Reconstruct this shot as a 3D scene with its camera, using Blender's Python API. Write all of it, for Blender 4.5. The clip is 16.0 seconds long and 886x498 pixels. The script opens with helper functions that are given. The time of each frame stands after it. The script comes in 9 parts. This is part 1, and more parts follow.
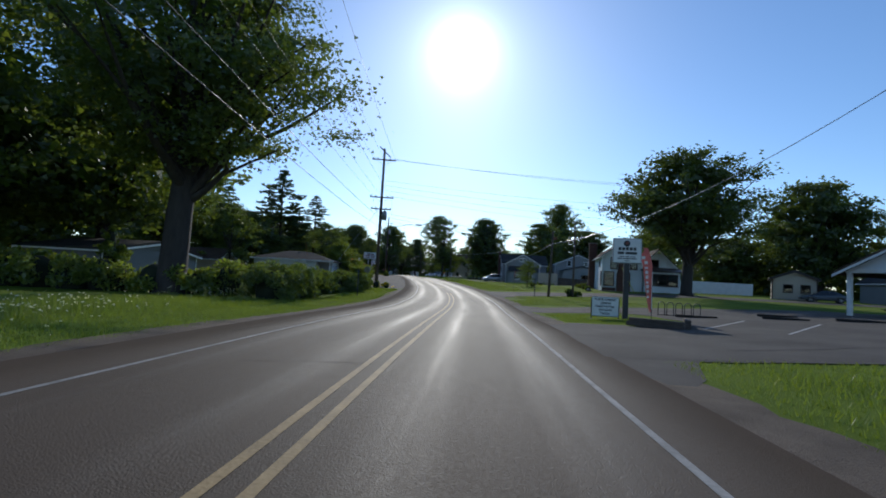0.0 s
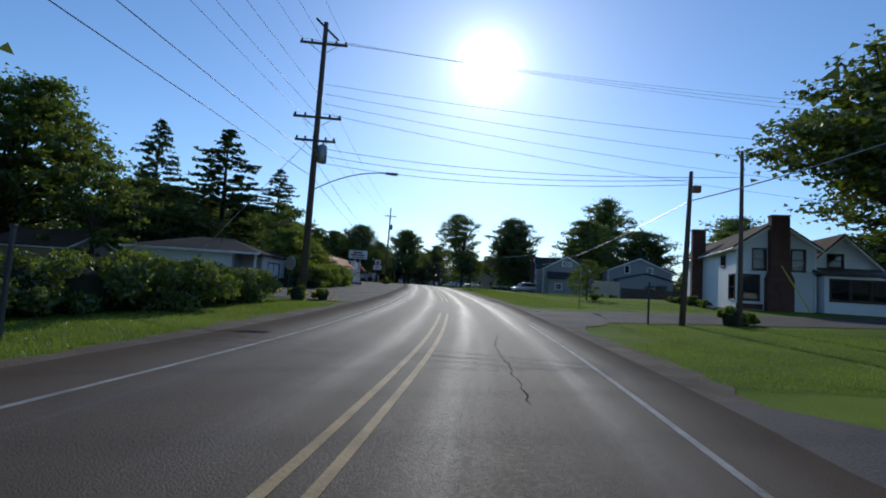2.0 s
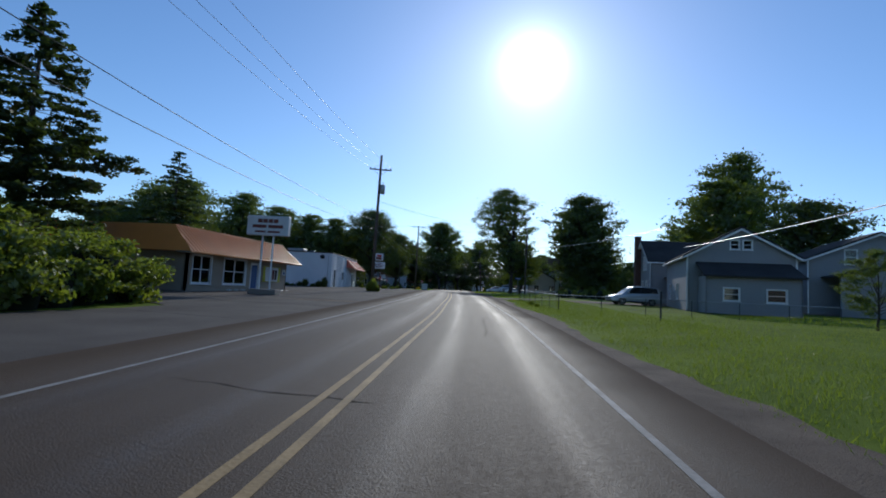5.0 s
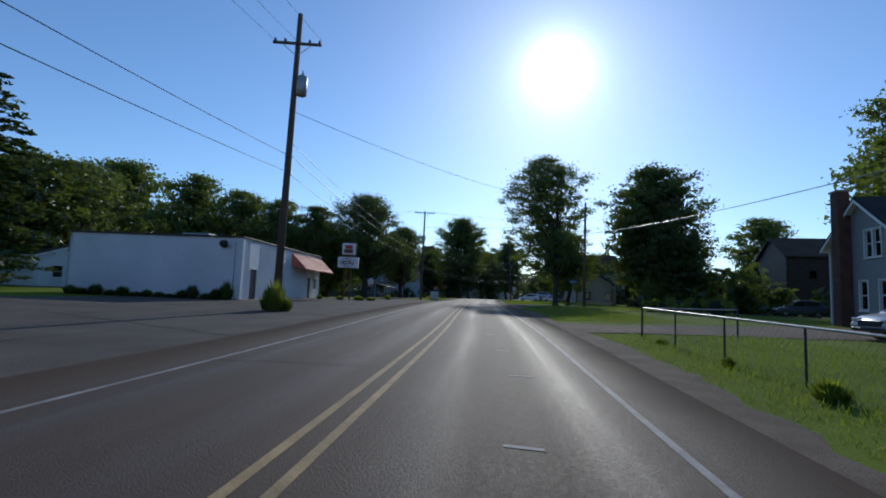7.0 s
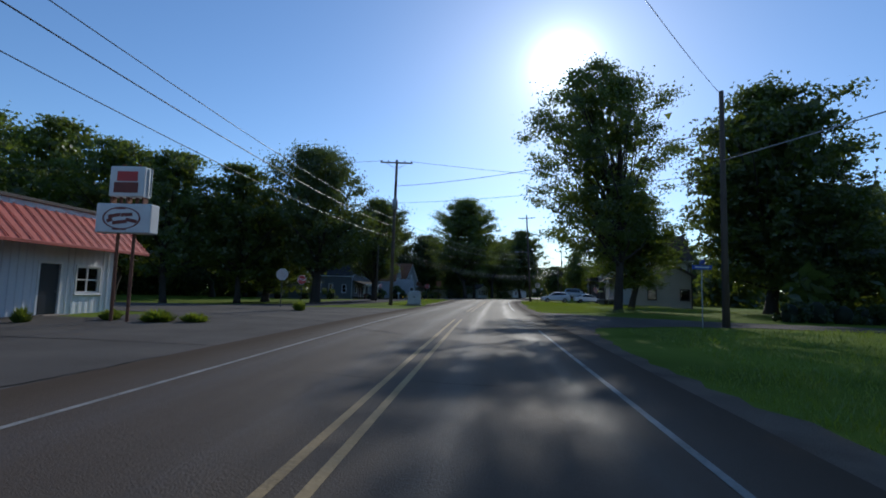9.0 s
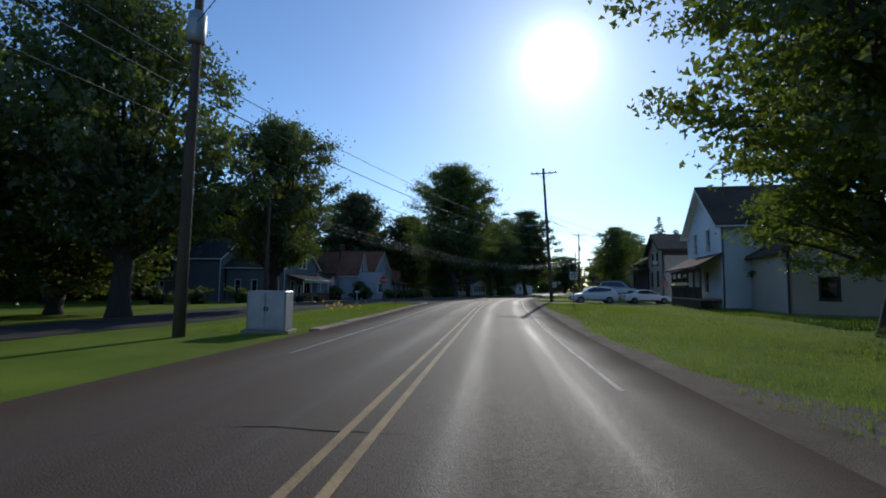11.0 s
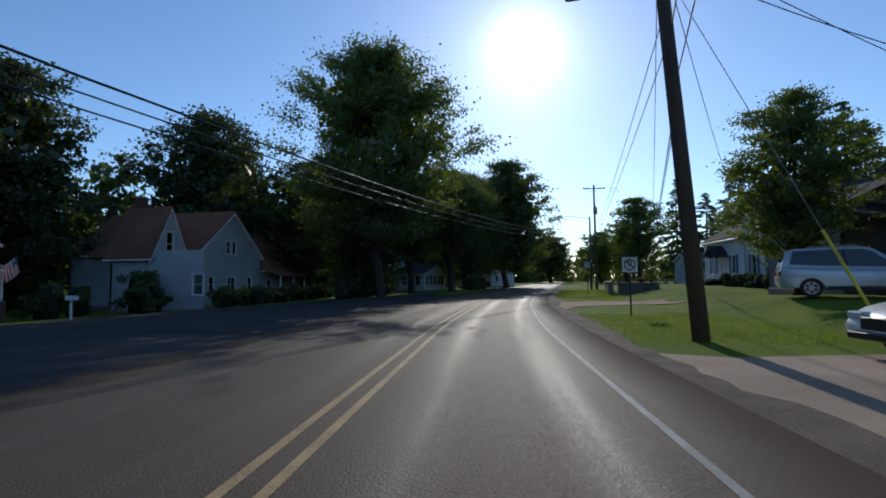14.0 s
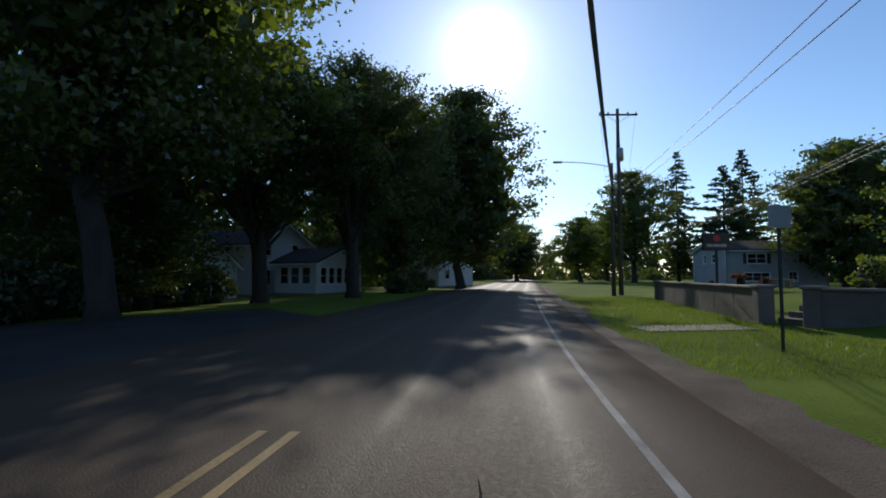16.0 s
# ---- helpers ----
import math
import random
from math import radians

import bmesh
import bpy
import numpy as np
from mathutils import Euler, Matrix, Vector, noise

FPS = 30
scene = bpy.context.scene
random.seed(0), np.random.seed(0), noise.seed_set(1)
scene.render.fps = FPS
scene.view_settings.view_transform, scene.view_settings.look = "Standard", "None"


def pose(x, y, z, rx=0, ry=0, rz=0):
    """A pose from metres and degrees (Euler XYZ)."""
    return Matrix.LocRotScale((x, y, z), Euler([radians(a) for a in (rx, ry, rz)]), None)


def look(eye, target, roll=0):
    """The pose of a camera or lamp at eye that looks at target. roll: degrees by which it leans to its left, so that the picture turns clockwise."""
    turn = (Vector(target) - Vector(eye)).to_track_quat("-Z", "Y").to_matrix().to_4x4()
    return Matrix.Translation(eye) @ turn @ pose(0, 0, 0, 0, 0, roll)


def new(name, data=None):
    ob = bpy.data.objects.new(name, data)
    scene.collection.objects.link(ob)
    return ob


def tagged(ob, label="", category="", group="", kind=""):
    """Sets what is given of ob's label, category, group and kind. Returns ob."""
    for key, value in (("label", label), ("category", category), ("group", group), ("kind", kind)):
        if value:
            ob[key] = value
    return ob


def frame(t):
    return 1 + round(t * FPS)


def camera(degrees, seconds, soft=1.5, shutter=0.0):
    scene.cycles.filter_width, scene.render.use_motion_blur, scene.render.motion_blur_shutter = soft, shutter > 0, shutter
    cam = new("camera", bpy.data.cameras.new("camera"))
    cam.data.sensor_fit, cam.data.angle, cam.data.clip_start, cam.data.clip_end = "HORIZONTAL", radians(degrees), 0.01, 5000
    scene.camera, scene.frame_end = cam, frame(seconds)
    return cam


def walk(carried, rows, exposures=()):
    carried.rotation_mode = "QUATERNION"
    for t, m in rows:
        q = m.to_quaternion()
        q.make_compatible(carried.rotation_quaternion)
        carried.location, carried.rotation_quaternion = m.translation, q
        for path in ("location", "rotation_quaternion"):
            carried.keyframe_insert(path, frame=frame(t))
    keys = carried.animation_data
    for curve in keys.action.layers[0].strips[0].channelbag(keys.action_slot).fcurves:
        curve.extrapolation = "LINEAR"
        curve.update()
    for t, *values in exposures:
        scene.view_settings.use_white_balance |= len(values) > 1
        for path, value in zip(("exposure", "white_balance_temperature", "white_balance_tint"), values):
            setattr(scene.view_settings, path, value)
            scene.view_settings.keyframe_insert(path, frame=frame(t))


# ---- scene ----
cam = camera(85.1, 16.0, soft=1.8)
PATH = [
    (0, (-0.675, 1.445, 4.941), (-0.696, 3.442, 5.058), 3.09),
    (0.5, (-0.360, 8.237, 4.878), (-0.401, 10.232, 5.004), 3.37),
    (1, (-0.012, 15.115, 4.806), (-0.081, 17.109, 4.941), 3.70),
    (1.5, (0.345, 21.962, 4.666), (0.247, 23.955, 4.809), 3.72),
    (2, (0.676, 28.933, 4.544), (0.549, 30.923, 4.702), 3.68),
    (2.5, (0.909, 35.880, 4.599), (0.751, 37.868, 4.753), 3.51),
    (3, (0.928, 42.818, 4.804), (0.737, 44.803, 4.954), 3.36),
    (3.5, (0.863, 49.776, 4.882), (0.633, 51.757, 5.035), 3.41),
    (4, (0.604, 56.828, 4.954), (0.335, 58.803, 5.109), 3.27),
    (4.2, (0.440, 59.642, 4.984), (0.161, 61.616, 5.141), 3.28),
    (6.3, (-2.274, 89.922, 5.418), (-2.675, 91.873, 5.606), 2.52),
    (6.5, (-2.580, 92.709, 5.451), (-2.992, 94.657, 5.643), 2.50),
    (7, (-3.418, 99.743, 5.550), (-3.848, 101.687, 5.739), 2.43),
    (7.5, (-4.225, 106.847, 5.691), (-4.667, 108.789, 5.878), 2.20),
    (8, (-5.164, 113.962, 5.777), (-5.616, 115.902, 5.964), 1.80),
    (8.5, (-6.192, 121.165, 5.896), (-6.653, 123.102, 6.077), 1.93),
    (9, (-7.378, 128.505, 6.010), (-7.842, 130.442, 6.188), 1.72),
    (9.5, (-8.497, 136.009, 6.076), (-8.964, 137.946, 6.246), 1.50),
    (10, (-9.582, 143.615, 6.206), (-10.050, 145.553, 6.366), 1.22),
    (10.2, (-9.988, 146.630, 6.222), (-10.456, 148.567, 6.387), 1.18),
    (12.3, (-13.777, 177.113, 6.158), (-14.173, 179.067, 6.311), -0.04),
    (12.5, (-14.084, 179.959, 6.173), (-14.469, 181.916, 6.326), -0.12),
    (13, (-14.862, 187.016, 6.345), (-15.222, 188.977, 6.496), -0.47),
    (13.5, (-15.475, 194.231, 6.331), (-15.816, 196.197, 6.466), -0.57),
    (14, (-15.944, 201.545, 6.319), (-16.274, 203.513, 6.444), -0.56),
    (14.5, (-16.361, 209.016, 6.268), (-16.670, 210.988, 6.393), -0.64),
    (15, (-16.791, 216.503, 6.412), (-17.049, 218.483, 6.535), -0.63),
    (15.5, (-16.933, 224.117, 6.298), (-17.142, 226.103, 6.410), -0.07),
    (16, (-16.785, 231.665, 6.199), (-16.942, 233.656, 6.309), 0.09),
]
walk(cam, [(t, look(eye, target, roll)) for t, eye, target, roll in PATH], [(0.0, -0.3, 5280, 8), (3.0, -0.36, 5180, 8), (8.0, -0.34, 5200, 8), (9.5, -0.36, 5280, 8), (10.2, -0.34, 5300, 8), (12.3, -0.28, 5330, 8), (14.5, -0.27, 5420, 8), (16.0, -0.2, 5600, 8)])

# ---- world, sun, exposure ----
SUN_AZ, SUN_EL = radians(0.5), radians(25.6)
SUN_DIR = Vector((math.sin(SUN_AZ) * math.cos(SUN_EL), math.cos(SUN_AZ) * math.cos(SUN_EL), math.sin(SUN_EL)))
world = bpy.data.worlds.new("daylight")
scene.world = world
world.use_nodes = True
wn, wl = world.node_tree.nodes, world.node_tree.links
wn.clear()
sky = wn.new("ShaderNodeTexSky")
sky.sky_type, sky.sun_disc = "NISHITA", False
sky.sun_elevation, sky.sun_rotation = SUN_EL, SUN_AZ
sky.air_density, sky.dust_density, sky.ozone_density = 1.0, 0.25, 2.5
sky_bg = wn.new("ShaderNodeBackground")
sky_bg.inputs["Strength"].default_value = 0.138
wl.new(sky.outputs["Color"], sky_bg.inputs["Color"])
# the bright aureole of the hazy air round the sun
geo = wn.new("ShaderNodeTexCoord")
dot = wn.new("ShaderNodeVectorMath")
dot.operation = "DOT_PRODUCT"
dot.inputs[1].default_value = SUN_DIR
wl.new(geo.outputs["Generated"], dot.inputs[0])
away = wn.new("ShaderNodeMath")
away.operation, away.inputs[0].default_value = "SUBTRACT", 1.0
wl.new(dot.outputs["Value"], away.inputs[1])
wide = wn.new("ShaderNodeMath")
wide.operation, wide.inputs[1].default_value, wide.inputs[2].default_value = "MULTIPLY_ADD", 1500.0, 1.0
wl.new(away.outputs["Value"], wide.inputs[0])
power = wn.new("ShaderNodeMath")
power.operation, power.inputs[1].default_value = "POWER", -1.5
wl.new(wide.outputs["Value"], power.inputs[0])
scale = wn.new("ShaderNodeMath")
scale.operation, scale.inputs[1].default_value = "MULTIPLY", 5.0
wl.new(power.outputs["Value"], scale.inputs[0])
sun_bg = wn.new("ShaderNodeBackground")
sun_bg.inputs["Color"].default_value = (1.0, 0.97, 0.93, 1)
wl.new(scale.outputs["Value"], sun_bg.inputs["Strength"])
both = wn.new("ShaderNodeAddShader")
wl.new(sky_bg.outputs["Background"], both.inputs[0])
wl.new(sun_bg.outputs["Background"], both.inputs[1])
wout = wn.new("ShaderNodeOutputWorld")
wl.new(both.outputs["Shader"], wout.inputs["Surface"])

sun_data = bpy.data.lights.new("sun", "SUN")
sun_data.energy, sun_data.angle, sun_data.color = 3.3, radians(0.53), (1.0, 0.84, 0.63)
sun_lamp = new("sun", sun_data)
sun_lamp.matrix_world = look((0, 0, 60), Vector((0, 0, 60)) - SUN_DIR)

# ---- materials ----
def shade(name, base, rough=0.7, vary=0.25, coarse=0.6, fine=25.0, bump=0.15, metal=0.0, tint=None, spec=0.5, island=False, stretch=None):
    """A surface with stains at two scales and fine relief, in world metres."""
    m = bpy.data.materials.new(name)
    m.use_nodes = True
    n, l = m.node_tree.nodes, m.node_tree.links
    b = n["Principled BSDF"]
    b.inputs["Roughness"].default_value, b.inputs["Metallic"].default_value = rough, metal
    b.inputs["Specular IOR Level"].default_value = spec
    pos = n.new("ShaderNodeNewGeometry")
    where = pos.outputs["Position"]
    if stretch:
        sc = n.new("ShaderNodeVectorMath")
        sc.operation = "MULTIPLY"
        sc.inputs[1].default_value = stretch
        l.new(where, sc.inputs[0])
        where = sc.outputs["Vector"]
    big, small = n.new("ShaderNodeTexNoise"), n.new("ShaderNodeTexNoise")
    big.inputs["Scale"].default_value, big.inputs["Detail"].default_value = coarse, 4.0
    small.inputs["Scale"].default_value, small.inputs["Detail"].default_value = fine, 5.0
    l.new(where, big.inputs["Vector"])
    l.new(where, small.inputs["Vector"])
    mix = n.new("ShaderNodeMix")
    mix.data_type = "RGBA"
    dark = [c * (1 - vary) for c in base]
    light = list(tint) if tint else [min(1.0, c * (1 + vary)) for c in base]
    mix.inputs["A"].default_value, mix.inputs["B"].default_value = (*dark, 1), (*light, 1)
    blend = n.new("ShaderNodeMath")
    blend.operation = "MULTIPLY_ADD"
    blend.inputs[1].default_value, blend.inputs[2].default_value = 0.55, 0.0
    l.new(small.outputs["Fac"], blend.inputs[0])
    add = n.new("ShaderNodeMath")
    add.operation = "MULTIPLY_ADD"
    add.inputs[1].default_value = 1.3
    l.new(big.outputs["Fac"], add.inputs[0])
    l.new(blend.outputs["Value"], add.inputs[2])
    shift = n.new("ShaderNodeMath")
    shift.operation, shift.inputs[1].default_value, shift.use_clamp = "SUBTRACT", 0.42, True
    l.new(add.outputs["Value"], shift.inputs[0])
    fac = shift.outputs["Value"]
    if island:
        av = n.new("ShaderNodeMath")
        av.operation = "MULTIPLY_ADD"
        av.inputs[1].default_value = 0.5
        half = n.new("ShaderNodeMath")
        half.operation, half.inputs[1].default_value = "MULTIPLY", 0.5
        l.new(fac, half.inputs[0])
        l.new(pos.outputs["Random Per Island"], av.inputs[0])
        l.new(half.outputs["Value"], av.inputs[2])
        fac = av.outputs["Value"]
    l.new(fac, mix.inputs["Factor"])
    l.new(mix.outputs["Result"], b.inputs["Base Color"])
    if bump:
        bp = n.new("ShaderNodeBump")
        bp.inputs["Strength"].default_value, bp.inputs["Distance"].default_value = min(1.0, bump * 3), 0.02
        l.new(small.outputs["Fac"], bp.inputs["Height"])
        l.new(bp.outputs["Normal"], b.inputs["Normal"])
    return m


def ribbed(name, base, pitch, axis, rough=0.6, depth=0.012, vary=0.15, profile="SAW", metal=0.0, spec=0.5):
    """Boards, shingles or ribs across one axis, with stains."""
    m = shade(name, base, rough, vary, 0.5, 9.0, 0.0, metal, spec=spec)
    n, l = m.node_tree.nodes, m.node_tree.links
    b = n["Principled BSDF"]
    pos = n.new("ShaderNodeNewGeometry")
    cut = n.new("ShaderNodeSeparateXYZ")
    l.new(pos.outputs["Position"], cut.inputs["Vector"])
    if axis == "XY":
        s = n.new("ShaderNodeMath")
        s.operation = "ADD"
        l.new(cut.outputs["X"], s.inputs[0])
        l.new(cut.outputs["Y"], s.inputs[1])
        src = s.outputs["Value"]
    else:
        src = cut.outputs[axis]
    wave = n.new("ShaderNodeMath")
    wave.operation, wave.inputs[1].default_value = "DIVIDE", pitch
    l.new(src, wave.inputs[0])
    fr = n.new("ShaderNodeMath")
    fr.operation = "FRACT" if profile == "SAW" else "PINGPONG"
    if profile != "SAW":
        fr.inputs[1].default_value = 0.5
    l.new(wave.outputs["Value"], fr.inputs[0])
    bp = n.new("ShaderNodeBump")
    bp.inputs["Strength"].default_value, bp.inputs["Distance"].default_value = 1.0, depth
    bp.invert = profile == "SAW"
    l.new(fr.outputs["Value"], bp.inputs["Height"])
    l.new(bp.outputs["Normal"], b.inputs["Normal"])
    return m


def leafy(name, dark, light, through_share=0.45):
    """Leaves that let part of the sunlight through."""
    m = bpy.data.materials.new(name)
    m.use_nodes = True
    n, l = m.node_tree.nodes, m.node_tree.links
    n.clear()
    out = n.new("ShaderNodeOutputMaterial")
    geo_in = n.new("ShaderNodeNewGeometry")
    noise_in = n.new("ShaderNodeTexNoise")
    noise_in.inputs["Scale"].default_value = 0.35
    l.new(geo_in.outputs["Position"], noise_in.inputs["Vector"])
    av = n.new("ShaderNodeMath")
    av.operation, av.inputs[1].default_value = "MULTIPLY_ADD", 0.6
    half = n.new("ShaderNodeMath")
    half.operation, half.inputs[1].default_value = "MULTIPLY", 0.5
    l.new(noise_in.outputs["Fac"], half.inputs[0])
    l.new(geo_in.outputs["Random Per Island"], av.inputs[0])
    l.new(half.outputs["Value"], av.inputs[2])
    mix = n.new("ShaderNodeMix")
    mix.data_type = "RGBA"
    mix.inputs["A"].default_value, mix.inputs["B"].default_value = (*dark, 1), (*light, 1)
    l.new(av.outputs["Value"], mix.inputs["Factor"])
    dif, tra, glo = n.new("ShaderNodeBsdfDiffuse"), n.new("ShaderNodeBsdfTranslucent"), n.new("ShaderNodeBsdfGlossy")
    glo.inputs["Roughness"].default_value = 0.45
    warm = n.new("ShaderNodeMix")
    warm.data_type, warm.blend_type = "RGBA", "MULTIPLY"
    warm.inputs["Factor"].default_value = 1.0
    warm.inputs["B"].default_value = (1.9, 1.8, 0.55, 1)
    l.new(mix.outputs["Result"], warm.inputs["A"])
    l.new(mix.outputs["Result"], dif.inputs["Color"])
    l.new(warm.outputs["Result"], tra.inputs["Color"])
    one, two = n.new("ShaderNodeMixShader"), n.new("ShaderNodeMixShader")
    one.inputs["Fac"].default_value, two.inputs["Fac"].default_value = through_share, 0.06
    l.new(dif.outputs["BSDF"], one.inputs[1])
    l.new(tra.outputs["BSDF"], one.inputs[2])
    l.new(one.outputs["Shader"], two.inputs[1])
    l.new(glo.outputs["BSDF"], two.inputs[2])
    l.new(two.outputs["Shader"], out.inputs["Surface"])
    return m


def glass(name="window_glass"):
    m = bpy.data.materials.new(name)
    m.use_nodes = True
    n, l = m.node_tree.nodes, m.node_tree.links
    n.clear()
    out, fre = n.new("ShaderNodeOutputMaterial"), n.new("ShaderNodeFresnel")
    fre.inputs["IOR"].default_value = 1.5
    tr, gl, mx = n.new("ShaderNodeBsdfTransparent"), n.new("ShaderNodeBsdfGlossy"), n.new("ShaderNodeMixShader")
    tr.inputs["Color"].default_value = (0.55, 0.6, 0.62, 1)
    gl.inputs["Roughness"].default_value = 0.03
    l.new(fre.outputs["Fac"], mx.inputs["Fac"])
    l.new(tr.outputs["BSDF"], mx.inputs[1])
    l.new(gl.outputs["BSDF"], mx.inputs[2])
    l.new(mx.outputs["Shader"], out.inputs["Surface"])
    return m


M_GLASS = glass()
M_GRASS = shade("lawn_grass", (0.100, 0.155, 0.014), 0.95, 0.40, 0.35, 30, 0.35, tint=(0.185, 0.235, 0.028), spec=0.05)
M_BLADE = leafy("grass_blades", (0.090, 0.135, 0.013), (0.175, 0.225, 0.028), 0.45)
M_LINE_W = shade("white_road_paint", (0.245, 0.235, 0.215), 0.75, 0.6, 2.0, 22, 0.1, spec=0.25)
M_LINE_Y = shade("yellow_road_paint", (0.31, 0.215, 0.095), 0.75, 0.45, 2.0, 22, 0.1, spec=0.3)
M_GRAVEL = shade("gravel", (0.120, 0.092, 0.066), 0.95, 0.5, 1.2, 45, 0.6, spec=0.2)
M_DRIVE = shade("sandy_concrete", (0.31, 0.235, 0.165), 0.9, 0.35, 0.5, 22, 0.25, spec=0.15)
M_BAY = shade("white_bay_paint", (0.38, 0.365, 0.34), 0.75, 0.5, 2.0, 22, 0.1, spec=0.25)
M_DIRT = shade("dry_dirt", (0.30, 0.20, 0.125), 0.95, 0.4, 0.7, 18, 0.5, spec=0.2)
M_CONCRETE = shade("concrete", (0.25, 0.21, 0.17), 0.85, 0.25, 0.8, 25, 0.2)
# darker copy of the lot asphalt, the trees' shade worked into its tone
M_LOT_DARK = shade("shaded_worn_asphalt", (0.055, 0.050, 0.047), 0.92, 0.4, 0.45, 28, 0.4, spec=0.12)
M_LOT = shade("old_asphalt", (0.098, 0.085, 0.072), 0.9, 0.4, 0.45, 28, 0.4, spec=0.15)
M_TAR = shade("tar", (0.028, 0.026, 0.024), 0.95, 0.3, 2, 30, 0.1, spec=0.05)
M_WOODPOLE = shade("weathered_pole_wood", (0.10, 0.075, 0.058), 0.9, 0.35, 0.8, 14, 0.3, stretch=(6, 6, 0.6))
M_BARK = shade("bark", (0.048, 0.038, 0.031), 0.95, 0.4, 1.2, 9, 0.8, stretch=(3, 3, 0.8))
M_BARK_PALE = shade("pale_bark", (0.16, 0.12, 0.09), 0.95, 0.4, 1.2, 9, 0.8, stretch=(3, 3, 0.8))
M_LEAF = leafy("tree_leaves", (0.050, 0.076, 0.018), (0.115, 0.150, 0.034), 0.55)
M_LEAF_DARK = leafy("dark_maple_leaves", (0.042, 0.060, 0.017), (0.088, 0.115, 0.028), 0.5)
M_RUSTLEAF = leafy("rusty_blossom", (0.10, 0.035, 0.012), (0.30, 0.10, 0.03))
# leaf colour taken down to hold the shade of the grove and undergrowth
M_LEAF_SHADED = leafy("shade_darkened_leaves", (0.024, 0.037, 0.012), (0.058, 0.078, 0.020), 0.32)
M_NEEDLE = leafy("conifer_needles", (0.030, 0.050, 0.022), (0.060, 0.088, 0.034), 0.35)
M_SHRUB = leafy("shrub_leaves", (0.072, 0.106, 0.016), (0.175, 0.215, 0.036), 0.55)
# near-black core colour stands in for the shade inside hedges and bushes
M_HEDGE_CORE = shade("hedge_inner_shade", (0.018, 0.022, 0.010), 1.0, 0.4, 1, 9, 0.3)
M_FLOWER = leafy("white_wildflowers", (0.5, 0.5, 0.52), (0.75, 0.74, 0.8), 0.4)
M_YFLOWER = leafy("yellow_flowers", (0.45, 0.33, 0.03), (0.7, 0.5, 0.05), 0.4)
M_WHITE_SIDING = ribbed("white_lap_siding", (0.68, 0.69, 0.70), 0.13, "Z", 0.55, 0.012, 0.10)
# darker copy of the white siding; tree shade is put into its colour
M_SHADED_SIDING = ribbed("shaded_white_siding", (0.44, 0.44, 0.44), 0.13, "Z", 0.65, 0.012, 0.18)
M_PALE_SIDING = ribbed("pale_grey_siding", (0.255, 0.252, 0.25), 0.13, "Z", 0.6, 0.012, 0.12)
# white siding toned down: the ranch house's tree shade is in the colour
M_DIMMED_SIDING = ribbed("tree_dimmed_white_siding", (0.34, 0.335, 0.335), 0.13, "Z", 0.6, 0.012, 0.14)
# grey lowered so the colour carries the west houses' tree shade
M_GREY_SIDING = ribbed("grey_lap_siding", (0.15, 0.15, 0.152), 0.13, "Z", 0.6, 0.012, 0.12)
M_TAN_SIDING = ribbed("tan_lap_siding", (0.46, 0.38, 0.29), 0.13, "Z", 0.6, 0.012, 0.12)
M_CREAM = shade("cream_painted_wall", (0.52, 0.43, 0.335), 0.7, 0.15, 0.5, 12, 0.1)
M_STUCCO = shade("tan_stucco", (0.33, 0.27, 0.20), 0.85, 0.15, 0.6, 35, 0.3)
M_WHITE_BLOCK = shade("white_painted_block", (0.66, 0.67, 0.69), 0.7, 0.18, 0.35, 8, 0.12)
M_WHITE_METAL = ribbed("white_ribbed_metal", (0.68, 0.69, 0.71), 0.3, "Y", 0.45, 0.03, 0.12, "PING")
M_TRIM = shade("white_trim_paint", (0.74, 0.73, 0.71), 0.5, 0.12, 1.5, 20, 0.05)
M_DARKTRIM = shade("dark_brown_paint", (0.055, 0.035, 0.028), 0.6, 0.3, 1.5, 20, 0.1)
M_SHINGLE = ribbed("brown_shingles", (0.105, 0.075, 0.055), 0.14, "Z", 0.95, 0.012, 0.35, spec=0.08)
M_SHINGLE_GREY = ribbed("grey_shingles", (0.05, 0.048, 0.047), 0.14, "Z", 0.95, 0.012, 0.35, spec=0.08)
M_SHINGLE_RED = ribbed("reddish_shingles", (0.20, 0.10, 0.06), 0.14, "Z", 0.95, 0.012, 0.35, spec=0.08)
M_ORANGE = shade("orange_painted_metal", (0.66, 0.245, 0.055), 0.36, 0.14, 0.6, 15, 0.05, spec=0.5)
M_RED_ROOF = shade("faded_red_metal", (0.50, 0.13, 0.09), 0.6, 0.3, 0.9, 14, 0.08, spec=0.2)
M_BRICK = shade("dark_red_brick", (0.10, 0.048, 0.036), 0.9, 0.35, 2, 22, 0.3)
M_STONE = shade("weathered_render", (0.17, 0.15, 0.13), 0.95, 0.35, 0.9, 12, 0.35)
M_STEEL = shade("galvanised_steel", (0.33, 0.34, 0.35), 0.5, 0.2, 2, 30, 0.05, metal=0.7)
M_RUST = shade("rusty_steel", (0.16, 0.065, 0.035), 0.85, 0.35, 3, 25, 0.2)
M_DARKSTEEL = shade("dark_steel", (0.045, 0.047, 0.05), 0.6, 0.3, 3, 25, 0.1, metal=0.3)
M_WIRE = shade("cable_sheath", (0.03, 0.03, 0.033), 0.5, 0.2, 3, 25, 0.0)
M_BARE_WIRE = shade("bare_aluminium_wire", (0.30, 0.30, 0.31), 0.4, 0.15, 3, 25, 0.0, metal=0.8)
M_SIGNWHITE = shade("white_sign_face", (0.66, 0.65, 0.62), 0.5, 0.12, 1.5, 15, 0.03)
